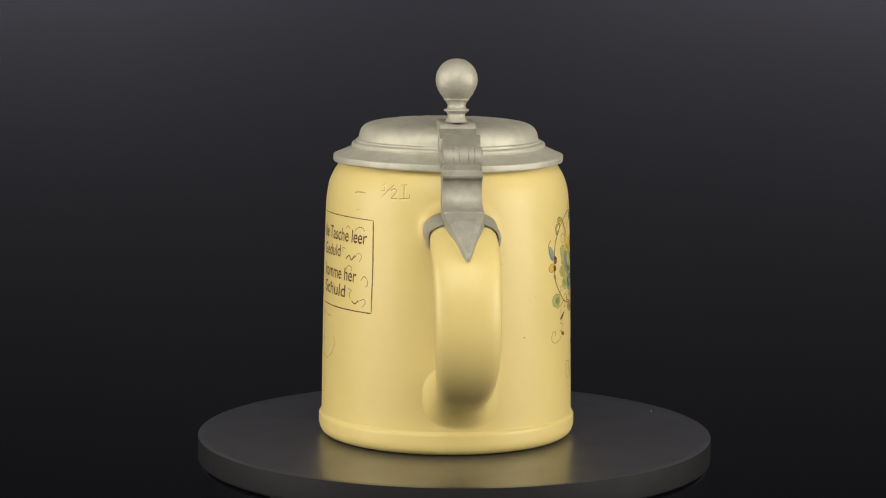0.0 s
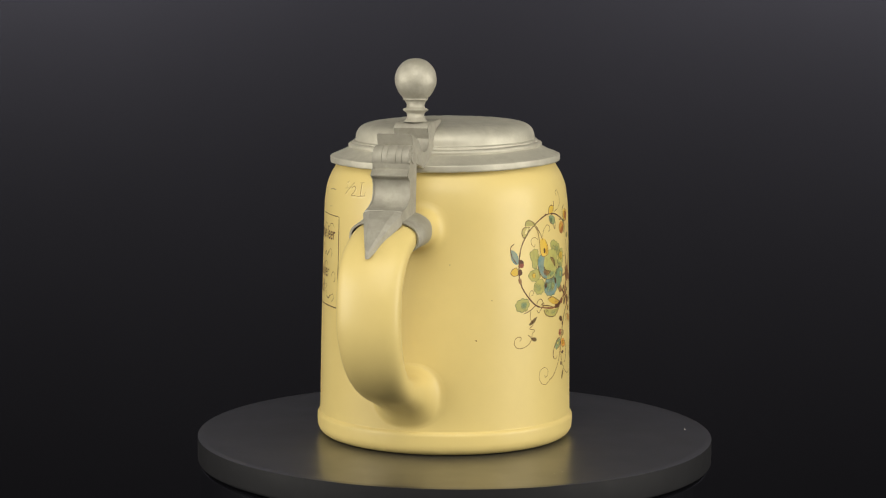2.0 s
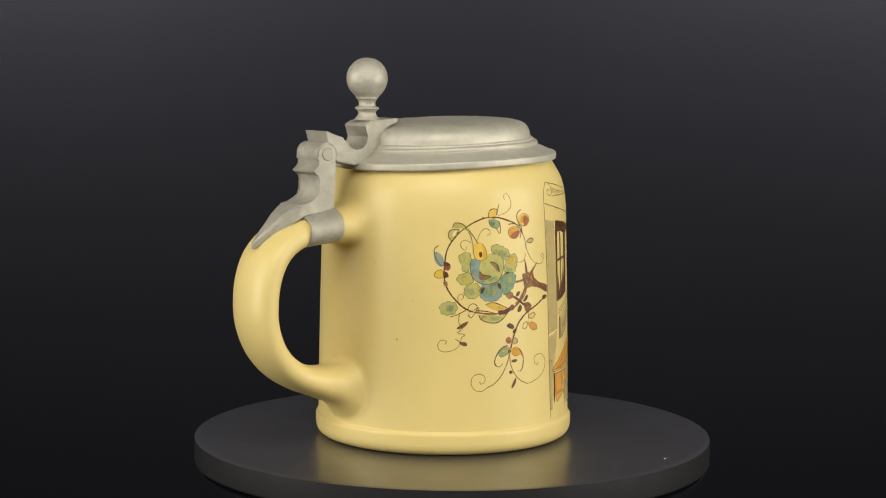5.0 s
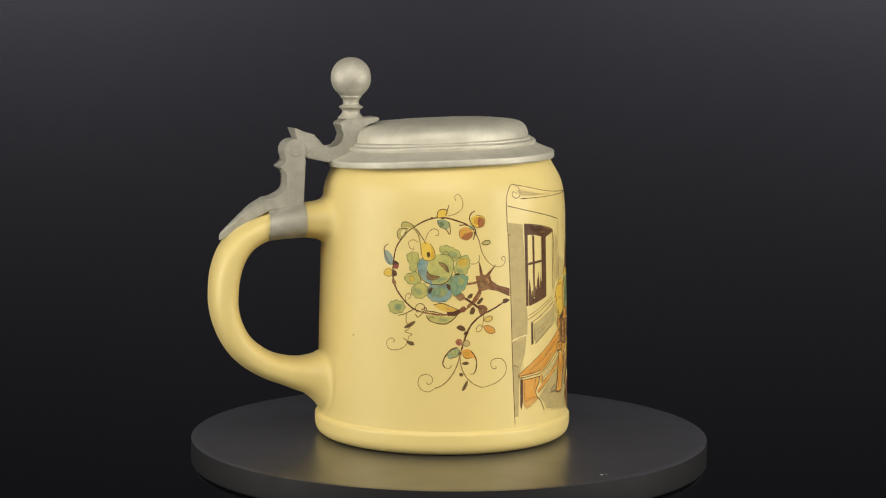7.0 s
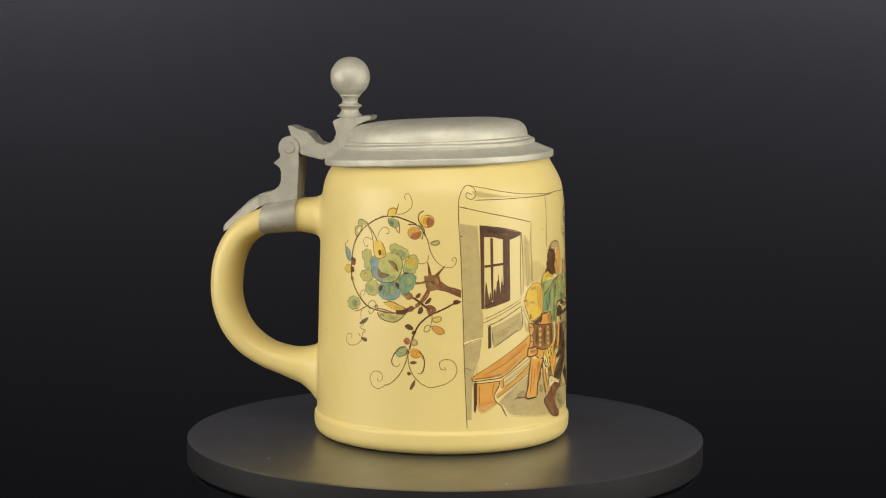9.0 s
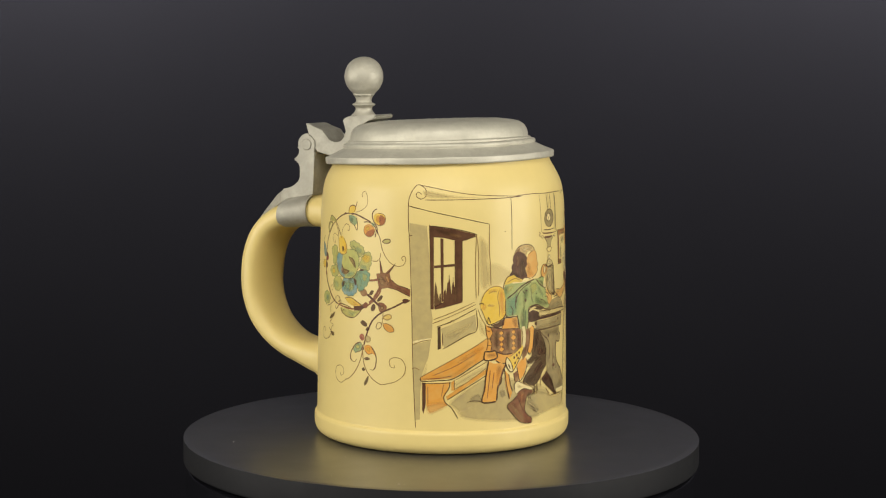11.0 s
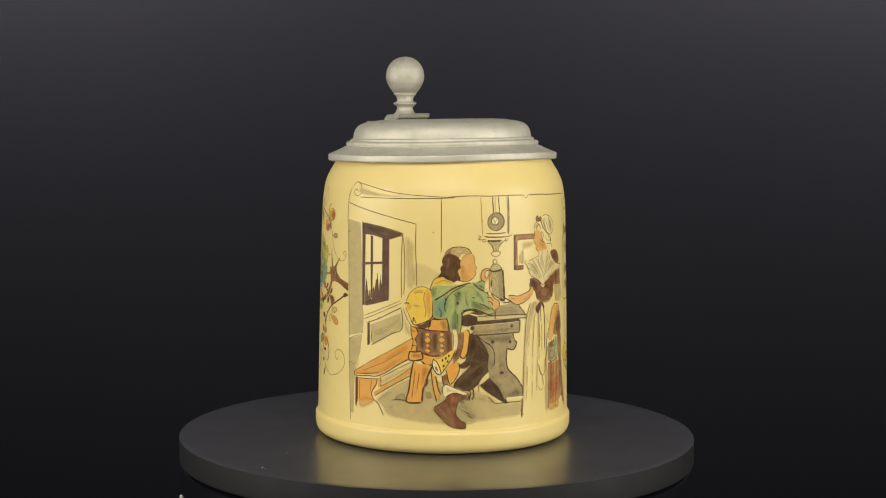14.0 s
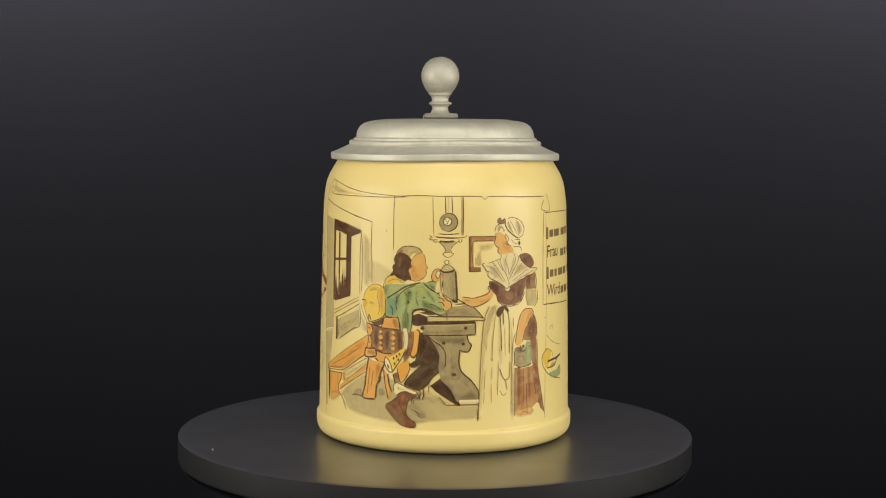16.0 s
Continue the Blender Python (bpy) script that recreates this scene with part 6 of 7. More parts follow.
paint('painted_clock', 'painted wall clock on a bracket', [
    ('L', 'H', 0.26, '-9.0,96.8 -8.6,87.3 -8.3,82.5'),
    ('L', 'K', 0.30, '-8.9,87.7 -8.1,87.9'),
    ('L', 'K', 0.34, '-3.4,96.9 -3.1,90.7'),
    ('L', 'a', 0.50, '-1.9,96.9 -2.1,90.9'),
    ('L', 'K', 0.30, '-0.4,96.9 -0.1,90.7'),
    ('L', 'A', 0.60, '4.1,96.9 4.1,82.9'),
    ('L', 'K', 0.34, '4.8,96.9 4.6,82.5'),
    ('VS', 'A', 0.62, '-1.9,91.0 0.9,90.1 2.2,87.8 1.2,85.5 -1.6,84.1 -4.6,85.0 -5.9,87.5 -4.6,90.0'),
    ('S', 'K', 0.24, '-1.9,91.0 -4.6,90.0 -5.9,87.5 -4.6,85.0 -1.6,84.1'),
    ('S', 'K', 0.40, '-1.9,91.0 0.9,90.1 2.2,87.8 1.2,85.5 -1.6,84.1'),
    ('VS', 'W', 0.95, '-2.4,89.4 -0.9,88.8 -0.6,87.5 -1.6,86.5 -3.4,86.7 -4.1,87.7 -3.6,89.0'),
    ('S', 'K', 0.32, '-2.4,89.4 -0.9,88.8 -0.6,87.5 -1.6,86.5 -3.4,86.7 -4.1,87.7 -3.6,89.0 -2.4,89.4'),
    ('L', 'K', 0.34, '-3.4,88.8 -2.4,87.5 -1.0,89.0'),
    ('D', 'K', 0.30, '-2.4,87.1 0.33,0.22'),
    ('S', 'K', 0.36, '-6.6,83.3 -1.8,83.1 2.9,83.4'),
    ('S', 'H', 0.30, '-7.6,82.5 -6.3,82.1 -0.8,81.9 3.5,81.9 5.5,82.1 6.2,82.7'),
    ('S', 'N', 0.42, '-7.3,82.1 -2.8,81.8 2.7,81.8'),
    ('S', 'H', 0.28, '-10.3,82.6 -9.1,82.0 -10.3,81.4 -9.1,81.0 -7.1,81.2'),
    ('VS', 'a', 0.70, '-6.3,80.6 1.2,80.6 0.2,79.2 -1.0,77.7 -1.3,76.4 -3.3,76.4 -3.5,77.9 -5.0,79.4'),
    ('S', 'N', 0.70, '-5.8,80.6 -2.6,80.3 0.7,80.6'),
    ('S', 'H', 0.26, '-8.6,81.2 -8.0,80.2 -7.0,80.4 -7.1,81.2'),
    ('S', 'K', 0.28, '2.7,81.3 3.0,80.2 4.0,80.4 4.0,81.3'),
    ('S', 'K', 0.28, '-6.0,80.4 -4.5,79.1 -3.4,77.7 -3.5,76.4 -4.5,75.8'),
    ('S', 'K', 0.26, '2.7,80.6 0.5,79.2 -0.8,77.5 -0.5,76.4 0.5,76.0'),
    ('S', 'H', 0.28, '-4.5,76.0 -3.5,75.0 -2.0,74.5 -0.3,75.2 0.5,76.0'),
    ('S', 'H', 0.22, '-4.0,76.0 -2.0,76.6 -0.0,76.2')])

paint('painted_picture', 'painted brown picture frame', [
    ('V', 'M', 0.75, '7.3,82.3 19.9,82.2 19.9,80.3 9.3,80.2 9.3,70.7 12.7,70.8 12.7,69.2 7.3,69.2'),
    ('V', 'B', 0.50, '7.3,82.1 8.3,82.1 8.3,69.4 7.3,69.2'),
    ('V', 'B', 0.45, '7.3,71.1 12.7,70.8 12.7,69.2 7.3,69.2'),
    ('X', 'B', 0.50, '9.3,82.2 19.9,82.2 19.9,81.4 9.3,81.4'),
    ('X', 'a', 0.80, '10.3,74.7 12.7,77.8 13.2,71.5 10.4,71.5'),
    ('X', 'a', 0.55, '11.9,79.5 18.8,79.5 17.7,77.2 12.4,76.5'),
    ('L', 'K', 0.24, '7.3,69.2 7.3,82.3 19.9,82.2'),
    ('S', 'K', 0.22, '9.3,70.7 9.3,80.2 19.9,80.3'),
    ('L', 'K', 0.30, '7.3,69.2 12.7,69.2'),
    ('L', 'A', 0.50, '10.3,74.5 10.4,71.5'),
    ('L', 'A', 0.40, '11.4,75.7 11.4,71.3'),
    ('L', 'A', 0.40, '12.4,74.6 12.4,71.5')])

paint('painted_cap', 'painted white cap over a plain face', [
    ('VS', 'P', 0.85, '19.7,83.3 21.3,83.7 23.6,82.8 25.3,81.6 25.9,79.5 28.0,77.7 28.9,76.0 25.9,75.3 22.2,75.4 20.5,76.5 21.3,77.6 19.7,78.5 19.0,79.7 19.7,81.4'),
    ('X', 'O', 0.25, '22.7,80.9 26.2,79.1 28.0,76.2 24.4,76.0 22.4,78.4'),
    ('VS', 'W', 0.92, '19.7,83.5 19.7,85.2 20.8,86.4 23.1,87.2 24.2,88.2 26.6,89.0 29.9,88.7 32.7,87.3 34.4,85.1 34.3,83.0 32.7,81.3 30.2,80.8 27.4,81.6 25.6,82.5 23.9,83.6 22.2,84.9 21.1,83.5'),
    ('X', 'A', 0.40, '29.6,88.0 33.1,86.6 34.0,83.4 31.7,81.8 29.9,84.6'),
    ('X', 'A', 0.35, '19.9,85.2 22.2,86.4 22.8,85.1 20.8,83.9'),
    ('X', 'a', 0.60, '25.1,87.4 26.8,86.7 28.6,83.2 26.2,84.1'),
    ('S', 'K', 0.28, '25.7,88.4 27.8,89.0 31.2,88.2 33.7,86.6 34.7,84.4 34.0,82.3 31.7,81.2'),
    ('S', 'K', 0.50, '24.2,87.4 25.1,85.2 26.8,83.5 29.5,81.9 31.4,81.0'),
    ('S', 'K', 0.26, '19.4,83.9 19.9,85.6 21.9,86.8 24.2,87.2'),
    ('S', 'H', 0.26, '20.5,83.3 21.6,84.9 23.0,85.5 23.9,83.6'),
    ('S', 'H', 0.24, '22.2,86.8 22.8,85.3 24.5,84.0'),
    ('S', 'H', 0.24, '26.9,87.7 29.0,85.3 30.5,82.7'),
    ('S', 'H', 0.24, '26.0,87.5 27.1,85.4 28.6,83.0'),
    ('S', 'H', 0.26, '30.5,87.8 32.1,85.2 31.4,82.0'),
    ('S', 'K', 0.24, '25.1,82.9 24.2,81.7 25.6,80.6 24.7,79.3 26.5,78.6'),
    ('S', 'K', 0.22, '27.4,81.4 28.6,80.2 27.4,79.2 29.2,78.3'),
    ('S', 'H', 0.22, '21.3,86.4 21.9,85.1 21.1,83.9'),
    ('VS', 'W', 0.92, '24.5,83.2 25.9,81.4 25.6,79.5 27.7,78.2 30.4,78.0 30.5,80.2 27.7,81.6'),
    ('S', 'K', 0.26, '24.5,82.9 26.2,81.2 25.6,79.5 27.4,78.2'),
    ('S', 'H', 0.26, '27.7,80.7 28.9,79.4 30.8,78.9'),
    ('VS', 'm', 0.90, '20.8,88.3 21.9,88.9 22.8,87.8 24.2,88.6 24.5,87.2 22.8,87.0 21.1,87.1'),
    ('S', 'K', 0.30, '20.8,88.3 21.9,88.9 22.8,87.8 24.2,88.6 24.5,87.2 22.5,86.8 20.8,87.3 20.8,88.3'),
    ('D', 'K', 0.30, '32.0,79.2 0.66,0.75'),
    ('S', 'K', 0.30, '29.8,80.6 32.4,80.5'),
    ('VS', 'W', 0.90, '28.3,78.1 32.7,77.9 33.3,76.2 29.8,76.0'),
    ('S', 'K', 0.26, '28.6,77.9 32.3,77.7 33.3,76.2'),
    ('S', 'K', 0.22, '19.7,83.3 19.7,81.4 19.0,79.7 19.9,78.4 21.3,77.6 20.5,76.5 21.9,75.4'),
    ('S', 'H', 0.22, '22.2,75.4 22.7,74.3')])

paint('painted_bodice', 'painted brown bodice and sleeve', [
    ('V', 'B', 0.90, '16.7,65.5 19.1,65.4 22.7,64.2 25.3,62.6 27.6,63.3 32.2,65.2 35.5,66.1 35.5,63.1 34.1,60.0 32.8,57.5 29.1,56.0 24.7,56.2 21.0,57.7 19.9,60.3 17.2,62.5'),
    ('X', 'N', 0.80, '16.7,65.5 19.6,64.9 21.8,63.2 21.0,60.2 17.7,62.5'),
    ('X', 'm', 0.80, '24.1,61.8 29.7,62.4 31.6,59.3 27.9,56.9 23.2,58.4'),
    ('X', 'K', 0.40, '30.3,63.2 34.5,64.2 33.5,60.0 30.9,58.4'),
    ('X', 'K', 0.40, '20.4,60.2 23.8,57.6 29.1,56.9 27.3,56.1 22.1,56.8'),
    ('S', 'K', 0.34, '16.7,65.5 17.2,62.5 19.9,60.3 21.0,57.7 24.4,56.0 29.1,55.8 32.8,57.3 34.8,60.6'),
    ('VS', 'W', 0.92, '23.8,63.1 25.5,63.4 27.0,62.5 25.8,61.3 24.4,61.8'),
    ('S', 'K', 0.24, '23.8,63.1 25.5,63.4 27.0,62.5 25.8,61.3 24.4,61.8 23.8,63.1'),
    ('V', 'm', 0.88, '34.8,66.5 41.5,67.6 41.8,61.4 35.5,61.6'),
    ('X', 'K', 0.40, '35.5,65.9 37.9,66.1 37.9,61.9 35.8,61.8'),
    ('S', 'K', 0.28, '41.5,67.6 42.3,64.1 41.8,61.1'),
    ('V', 'a', 0.50, '35.5,61.6 41.8,61.1 42.6,57.2 40.3,55.0 36.4,55.3 35.4,58.6'),
    ('S', 'K', 0.30, '42.6,61.1 42.9,57.2 40.7,54.6'),
    ('S', 'H', 0.26, '35.8,61.4 36.1,57.7 37.1,55.3'),
    ('L', 'A', 0.50, '38.9,60.7 39.2,56.4'),
    ('S', 'K', 0.26, '23.2,61.8 22.7,59.3 24.1,56.9'),
    ('S', 'K', 0.26, '28.5,62.4 29.1,59.4 27.3,56.5'),
    ('S', 'K', 0.24, '37.6,66.2 38.2,62.3')])

paint('painted_shawl', 'painted pale shawl over a brown bodice', [
    ('VS', 'B', 0.85, '32.0,74.6 36.3,75.2 39.8,73.3 40.5,70.3 35.5,69.3 32.0,71.6'),
    ('X', 'K', 0.30, '33.9,73.8 38.0,74.0 38.3,71.2 34.2,71.1'),
    ('V', 'W', 0.80, '13.7,71.0 16.1,72.0 18.5,72.8 21.9,73.3 22.7,74.8 25.6,75.5 29.2,75.8 31.7,74.6 32.9,72.4 37.2,69.8 42.7,69.2 40.1,67.7 33.9,66.4 29.7,64.9 26.7,63.6 25.2,62.4 23.2,63.7 20.5,65.3 17.2,66.5 15.6,68.4'),
    ('X', 'A', 0.32, '16.1,71.0 19.9,71.3 22.7,67.4 20.5,66.4 17.2,68.4'),
    ('X', 'A', 0.40, '23.0,73.7 25.3,74.0 25.9,70.2 25.0,67.3 23.3,70.7'),
    ('X', 'A', 0.36, '28.0,73.9 30.4,73.0 29.5,70.0 26.7,66.8'),
    ('X', 'M', 0.35, '30.4,71.3 34.2,71.5 36.9,69.6 31.6,67.4 28.5,67.1'),
    ('X', 'M', 0.25, '18.3,68.4 22.1,66.5 24.4,63.9 20.5,65.8'),
    ('S', 'H', 0.26, '22.7,75.0 21.9,72.9 23.0,70.3 25.0,67.5 26.1,65.1 26.4,63.6'),
    ('S', 'H', 0.22, '25.3,75.1 24.7,72.8 25.9,70.2 26.4,67.2'),
    ('S', 'H', 0.24, '28.9,75.6 29.8,73.0 27.9,70.1 26.1,67.2'),
    ('S', 'K', 0.24, '31.7,74.4 30.7,71.7 28.5,68.8 26.4,65.9'),
    ('S', 'H', 0.22, '33.6,71.9 31.0,69.1 27.6,66.3'),
    ('S', 'K', 0.28, '32.0,74.4 33.9,71.9 37.6,69.8 42.7,69.2'),
    ('S', 'H', 0.22, '36.9,69.2 32.6,67.3 27.9,65.0'),
    ('S', 'H', 0.22, '40.1,68.4 34.8,66.8 29.1,64.7'),
    ('S', 'H', 0.24, '15.1,71.2 17.7,70.5 20.5,68.3 23.5,65.0'),
    ('S', 'H', 0.22, '18.0,72.4 19.9,70.8 22.1,68.2 24.4,65.0'),
    ('S', 'H', 0.20, '20.5,72.9 21.6,71.2 23.3,69.0'),
    ('S', 'H', 0.22, '14.5,69.7 17.2,68.8 19.9,66.6'),
    ('S', 'K', 0.26, '14.5,72.3 13.2,71.7 14.5,70.6 15.1,69.5 16.1,68.6 15.9,67.6 17.2,66.5'),
    ('S', 'K', 0.28, '17.2,66.3 20.5,65.1 23.2,63.7 25.2,62.4 27.9,63.7 30.3,64.4 32.2,65.4 34.8,65.7 36.9,66.6 39.3,66.9 41.2,68.1 43.1,69.2'),
    ('S', 'H', 0.24, '16.1,72.2 18.5,72.8 22.1,73.7'),
    ('S', 'H', 0.20, '35.5,67.6 36.5,66.7'),
    ('S', 'H', 0.20, '32.2,66.7 33.2,65.8'),
    ('S', 'H', 0.20, '19.1,66.9 18.3,66.0')])

paint('painted_forearm', 'painted bare forearm', [
    ('VS', 'P', 0.90, '32.5,51.9 35.4,54.1 38.9,54.1 40.3,52.4 37.4,49.7 34.7,46.0 33.4,41.8 30.9,40.5 29.7,41.6 30.6,45.2 31.2,49.0'),
    ('X', 'O', 0.50, '37.4,53.3 39.9,52.3 35.4,47.0 33.4,42.9 34.1,47.1'),
    ('S', 'K', 0.32, '32.5,52.2 31.2,49.0 30.3,45.2 29.7,41.6'),
    ('S', 'K', 0.34, '40.3,52.4 37.8,49.6 35.1,46.0 33.7,41.8'),
    ('S', 'K', 0.28, '32.5,52.2 35.1,54.1 38.9,54.1'),
    ('S', 'K', 0.30, '38.9,54.1 40.6,52.2')])

paint('painted_hand', 'painted outstretched bare arm', [
    ('VS', 'P', 0.85, '4.8,59.4 6.8,59.8 9.1,59.3 12.4,59.9 15.6,60.8 17.2,62.5 18.5,60.5 16.7,58.5 12.5,56.7 9.1,56.1 6.6,56.8 4.3,58.1'),
    ('X', 'O', 0.35, '11.9,58.4 15.6,59.6 17.7,60.8 16.7,58.7 12.5,57.1'),
    ('S', 'K', 0.30, '4.3,59.8 6.8,59.6 9.1,59.3 12.4,59.9 15.6,60.8 17.2,62.5'),
    ('S', 'K', 0.30, '4.3,57.9 6.6,56.8 9.1,56.1 12.5,56.7 16.7,58.5'),
    ('S', 'K', 0.34, '1.3,59.6 3.8,58.3 5.8,57.5'),
    ('S', 'H', 0.26, '5.3,58.7 7.8,58.3'),
    ('S', 'K', 0.30, '16.6,62.3 15.9,62.9 16.6,63.6 17.7,62.7')])

paint('painted_gown', 'painted brown gown with a grey and green bag', [
    ('V', 'm', 0.85, '40.3,51.8 42.1,48.6 42.5,44.3 41.7,41.5 34.4,42.4 34.1,44.5 36.7,48.2'),
    ('X', 'B', 0.70, '36.7,47.8 41.0,49.6 41.3,43.9 36.7,43.5'),
    ('S', 'K', 0.28, '40.3,51.8 42.1,48.6 42.5,43.8'),
    ('V', 'M', 0.86, '29.4,32.2 33.7,31.7 38.8,32.1 42.4,33.5 43.2,29.0 45.2,22.3 46.8,16.0 42.5,17.8 38.8,16.0 33.8,15.7 29.7,15.6 29.4,21.7'),
    ('X', 'P', 0.80, '29.7,16.9 33.8,17.0 38.8,17.3 40.3,14.1 34.8,13.0 30.0,13.4'),
    ('X', 'B', 0.50, '30.3,31.3 32.8,31.1 32.8,18.8 30.3,18.6'),
    ('X', 'B', 0.55, '36.0,30.8 38.1,31.3 38.8,20.8 36.7,20.2'),
    ('V', 'm', 0.90, '38.1,42.5 42.1,42.2 42.4,33.5 44.0,24.6 47.7,13.3 44.8,15.4 41.3,22.7 40.2,31.5 38.8,34.7'),
    ('S', 'K', 0.34, '29.4,32.2 29.4,21.7 29.4,13.7'),
    ('S', 'K', 0.32, '36.1,25.8 36.1,21.1 36.4,13.7'),
    ('S', 'K', 0.34, '42.5,42.1 43.2,30.1 45.2,22.3 47.7,12.8'),
    ('S', 'H', 0.26, '32.2,13.9 34.8,15.2 38.1,13.5 40.3,15.4'),
    ('V', 'A', 0.82, '29.4,38.9 32.2,40.2 36.1,39.7 35.7,32.4 32.2,32.2 29.7,33.5'),
    ('X', 'D', 0.50, '29.4,39.3 32.8,39.5 35.4,38.0 31.5,37.4'),
    ('X', 'A', 0.80, '30.6,36.6 34.7,36.3 34.1,33.1 30.9,33.4'),
    ('X', 'W', 0.60, '32.5,36.9 33.7,36.8 33.4,33.0 32.5,33.1'),
    ('VS', 'T', 0.55, '35.4,41.0 37.8,41.2 39.2,37.0 38.4,33.2 35.7,32.8'),
    ('X', 'W', 0.40, '36.7,40.0 38.1,39.5 37.7,34.3 36.7,34.4'),
    ('S', 'K', 0.34, '29.1,38.9 31.2,39.8 33.4,38.1 36.1,38.8'),
    ('S', 'K', 0.32, '29.7,33.3 32.2,32.2 35.7,32.4 38.8,33.2'),
    ('S', 'K', 0.34, '32.2,40.8 32.8,39.1 34.1,40.2'),
    ('S', 'K', 0.40, '29.1,38.5 29.4,32.9'),
    ('D', 'K', 0.30, '34.1,40.2 0.66,0.49'),
    ('D', 'K', 0.30, '31.5,32.1 0.57,0.37'),
    ('S', 'B', 0.26, '31.8,31.0 31.6,17.2'),
    ('S', 'B', 0.26, '34.1,31.0 34.1,18.0'),
    ('S', 'K', 0.24, '39.5,30.5 41.7,20.5')])

paint('painted_skirt', 'painted pale apron in long folds', [
    ('X', 'a', 0.80, '16.7,55.7 21.0,56.4 17.7,49.7 15.1,39.7 14.1,26.9 13.1,18.0 11.9,18.0 12.5,35.5 13.8,48.2'),
    ('X', 'a', 0.60, '27.0,51.9 28.8,43.2 29.1,31.4 29.1,14.2 27.1,14.3 26.4,34.8'),
    ('X', 'a', 0.45, '20.4,52.2 22.1,52.1 23.3,35.0 21.0,35.1'),
    ('S', 'H', 0.32, '16.7,56.2 14.3,51.4 13.3,44.0 12.5,33.4 12.1,22.7 11.6,14.2'),
    ('S', 'K', 0.30, '21.5,54.7 22.1,47.9 22.4,43.6 22.4,39.1'),
    ('S', 'K', 0.38, '24.7,56.0 26.1,51.9 26.4,47.6 26.4,37.8'),
    ('S', 'K', 0.30, '23.2,53.8 23.5,48.8'),
    ('VS', 'N', 0.92, '22.7,56.1 20.4,54.7 19.9,53.1 21.0,51.9 22.7,53.1 23.8,55.0'),
    ('VS', 'N', 0.90, '23.5,56.1 25.5,55.1 26.1,53.6 24.4,54.5'),
    ('S', 'H', 0.30, '21.6,32.5 23.0,29.2 24.7,28.0 26.4,29.4 26.7,34.8'),
    ('S', 'H', 0.26, '21.9,23.9 23.3,22.1 25.0,22.9'),
    ('S', 'H', 0.26, '24.4,28.1 25.3,24.1'),
    ('L', 'H', 0.20, '14.6,32.2 14.4,24.8'),
    ('L', 'H', 0.20, '14.4,23.7 13.9,19.4'),
    ('L', 'H', 0.20, '17.8,33.1 17.8,28.4'),
    ('L', 'H', 0.20, '17.5,26.8 17.6,19.9'),
    ('L', 'H', 0.20, '15.4,42.2 15.1,39.2'),
    ('D', 'H', 0.30, '18.0,35.9 0.31,0.22'),
    ('D', 'H', 0.30, '21.3,39.4 0.31,0.22'),
    ('S', 'K', 0.30, '28.5,51.3 28.5,47.5'),
    ('S', 'K', 0.30, '29.7,45.3 28.2,41.1 27.9,34.7'),
    ('L', 'H', 0.30, '27.6,34.7 27.4,14.3'),
    ('L', 'A', 0.50, '28.5,30.4 28.5,14.2'),
    ('S', 'H', 0.24, '12.6,14.6 12.1,13.7'),
    ('X', 'A', 0.35, '17.2,55.3 19.9,55.4 17.2,48.1 15.6,39.6 14.6,43.9'),
    ('S', 'H', 0.24, '19.4,52.2 18.3,43.8 17.8,35.3'),
    ('S', 'H', 0.22, '24.1,47.8 24.4,37.1'),
    ('S', 'H', 0.22, '21.0,35.1 20.5,22.3')])

paint('verse_panel', 'thin brown frame round a lettered verse', [
    ('L', 'K', 0.27, '48.0,89.7 58.9,89.7 81.1,88.9'),
    ('S', 'K', 0.28, '48.0,89.7 47.2,74.1 46.9,54.9'),
    ('L', 'K', 0.39, '46.9,54.9 57.2,54.6 74.8,53.8'),
    ('S', 'K', 0.32, '91.9,88.7 115.4,88.2 129.2,87.8 140.0,87.4'),
    ('L', 'K', 0.50, '140.0,87.4 140.2,70.6 139.7,52.5'),
    ('S', 'K', 0.46, '97.7,53.4 111.8,53.0 126.7,52.7 139.7,52.5')])

paint('verse_flourish', 'brown pen flourishes after the verse lines', [
    ('S', 'K', 0.46, '122.5,71.9 125.0,73.4 126.7,71.8 129.0,73.7'),
    ('S', 'H', 0.25, '129.1,72.9 131.3,74.7 133.5,73.6 132.1,71.4'),
    ('S', 'H', 0.25, '133.1,64.2 135.1,66.1 137.2,64.9 137.2,62.8 135.9,62.3'),
    ('S', 'K', 0.43, '127.4,56.4 129.7,55.4 131.9,56.8'),
    ('S', 'H', 0.25, '131.9,56.4 135.4,57.5 136.1,55.9 134.1,54.4'),
    ('S', 'H', 0.28, '128.7,82.7 130.9,84.3 133.8,84.3 135.2,83.1'),
    ('S', 'H', 0.28, '122.7,67.7 124.3,69.5 126.9,68.9 126.9,67.6'),
    ('S', 'H', 0.27, '105.3,59.5 108.4,61.6 112.6,61.1'),
    ('S', 'H', 0.28, '124.7,60.9 127.2,60.3 125.7,58.9 126.5,56.8'),
    ('S', 'H', 0.27, '120.5,74.4 119.4,76.0 122.3,75.8'),
    ('S', 'H', 0.27, '121.9,83.5 123.6,84.5 125.4,83.7')])

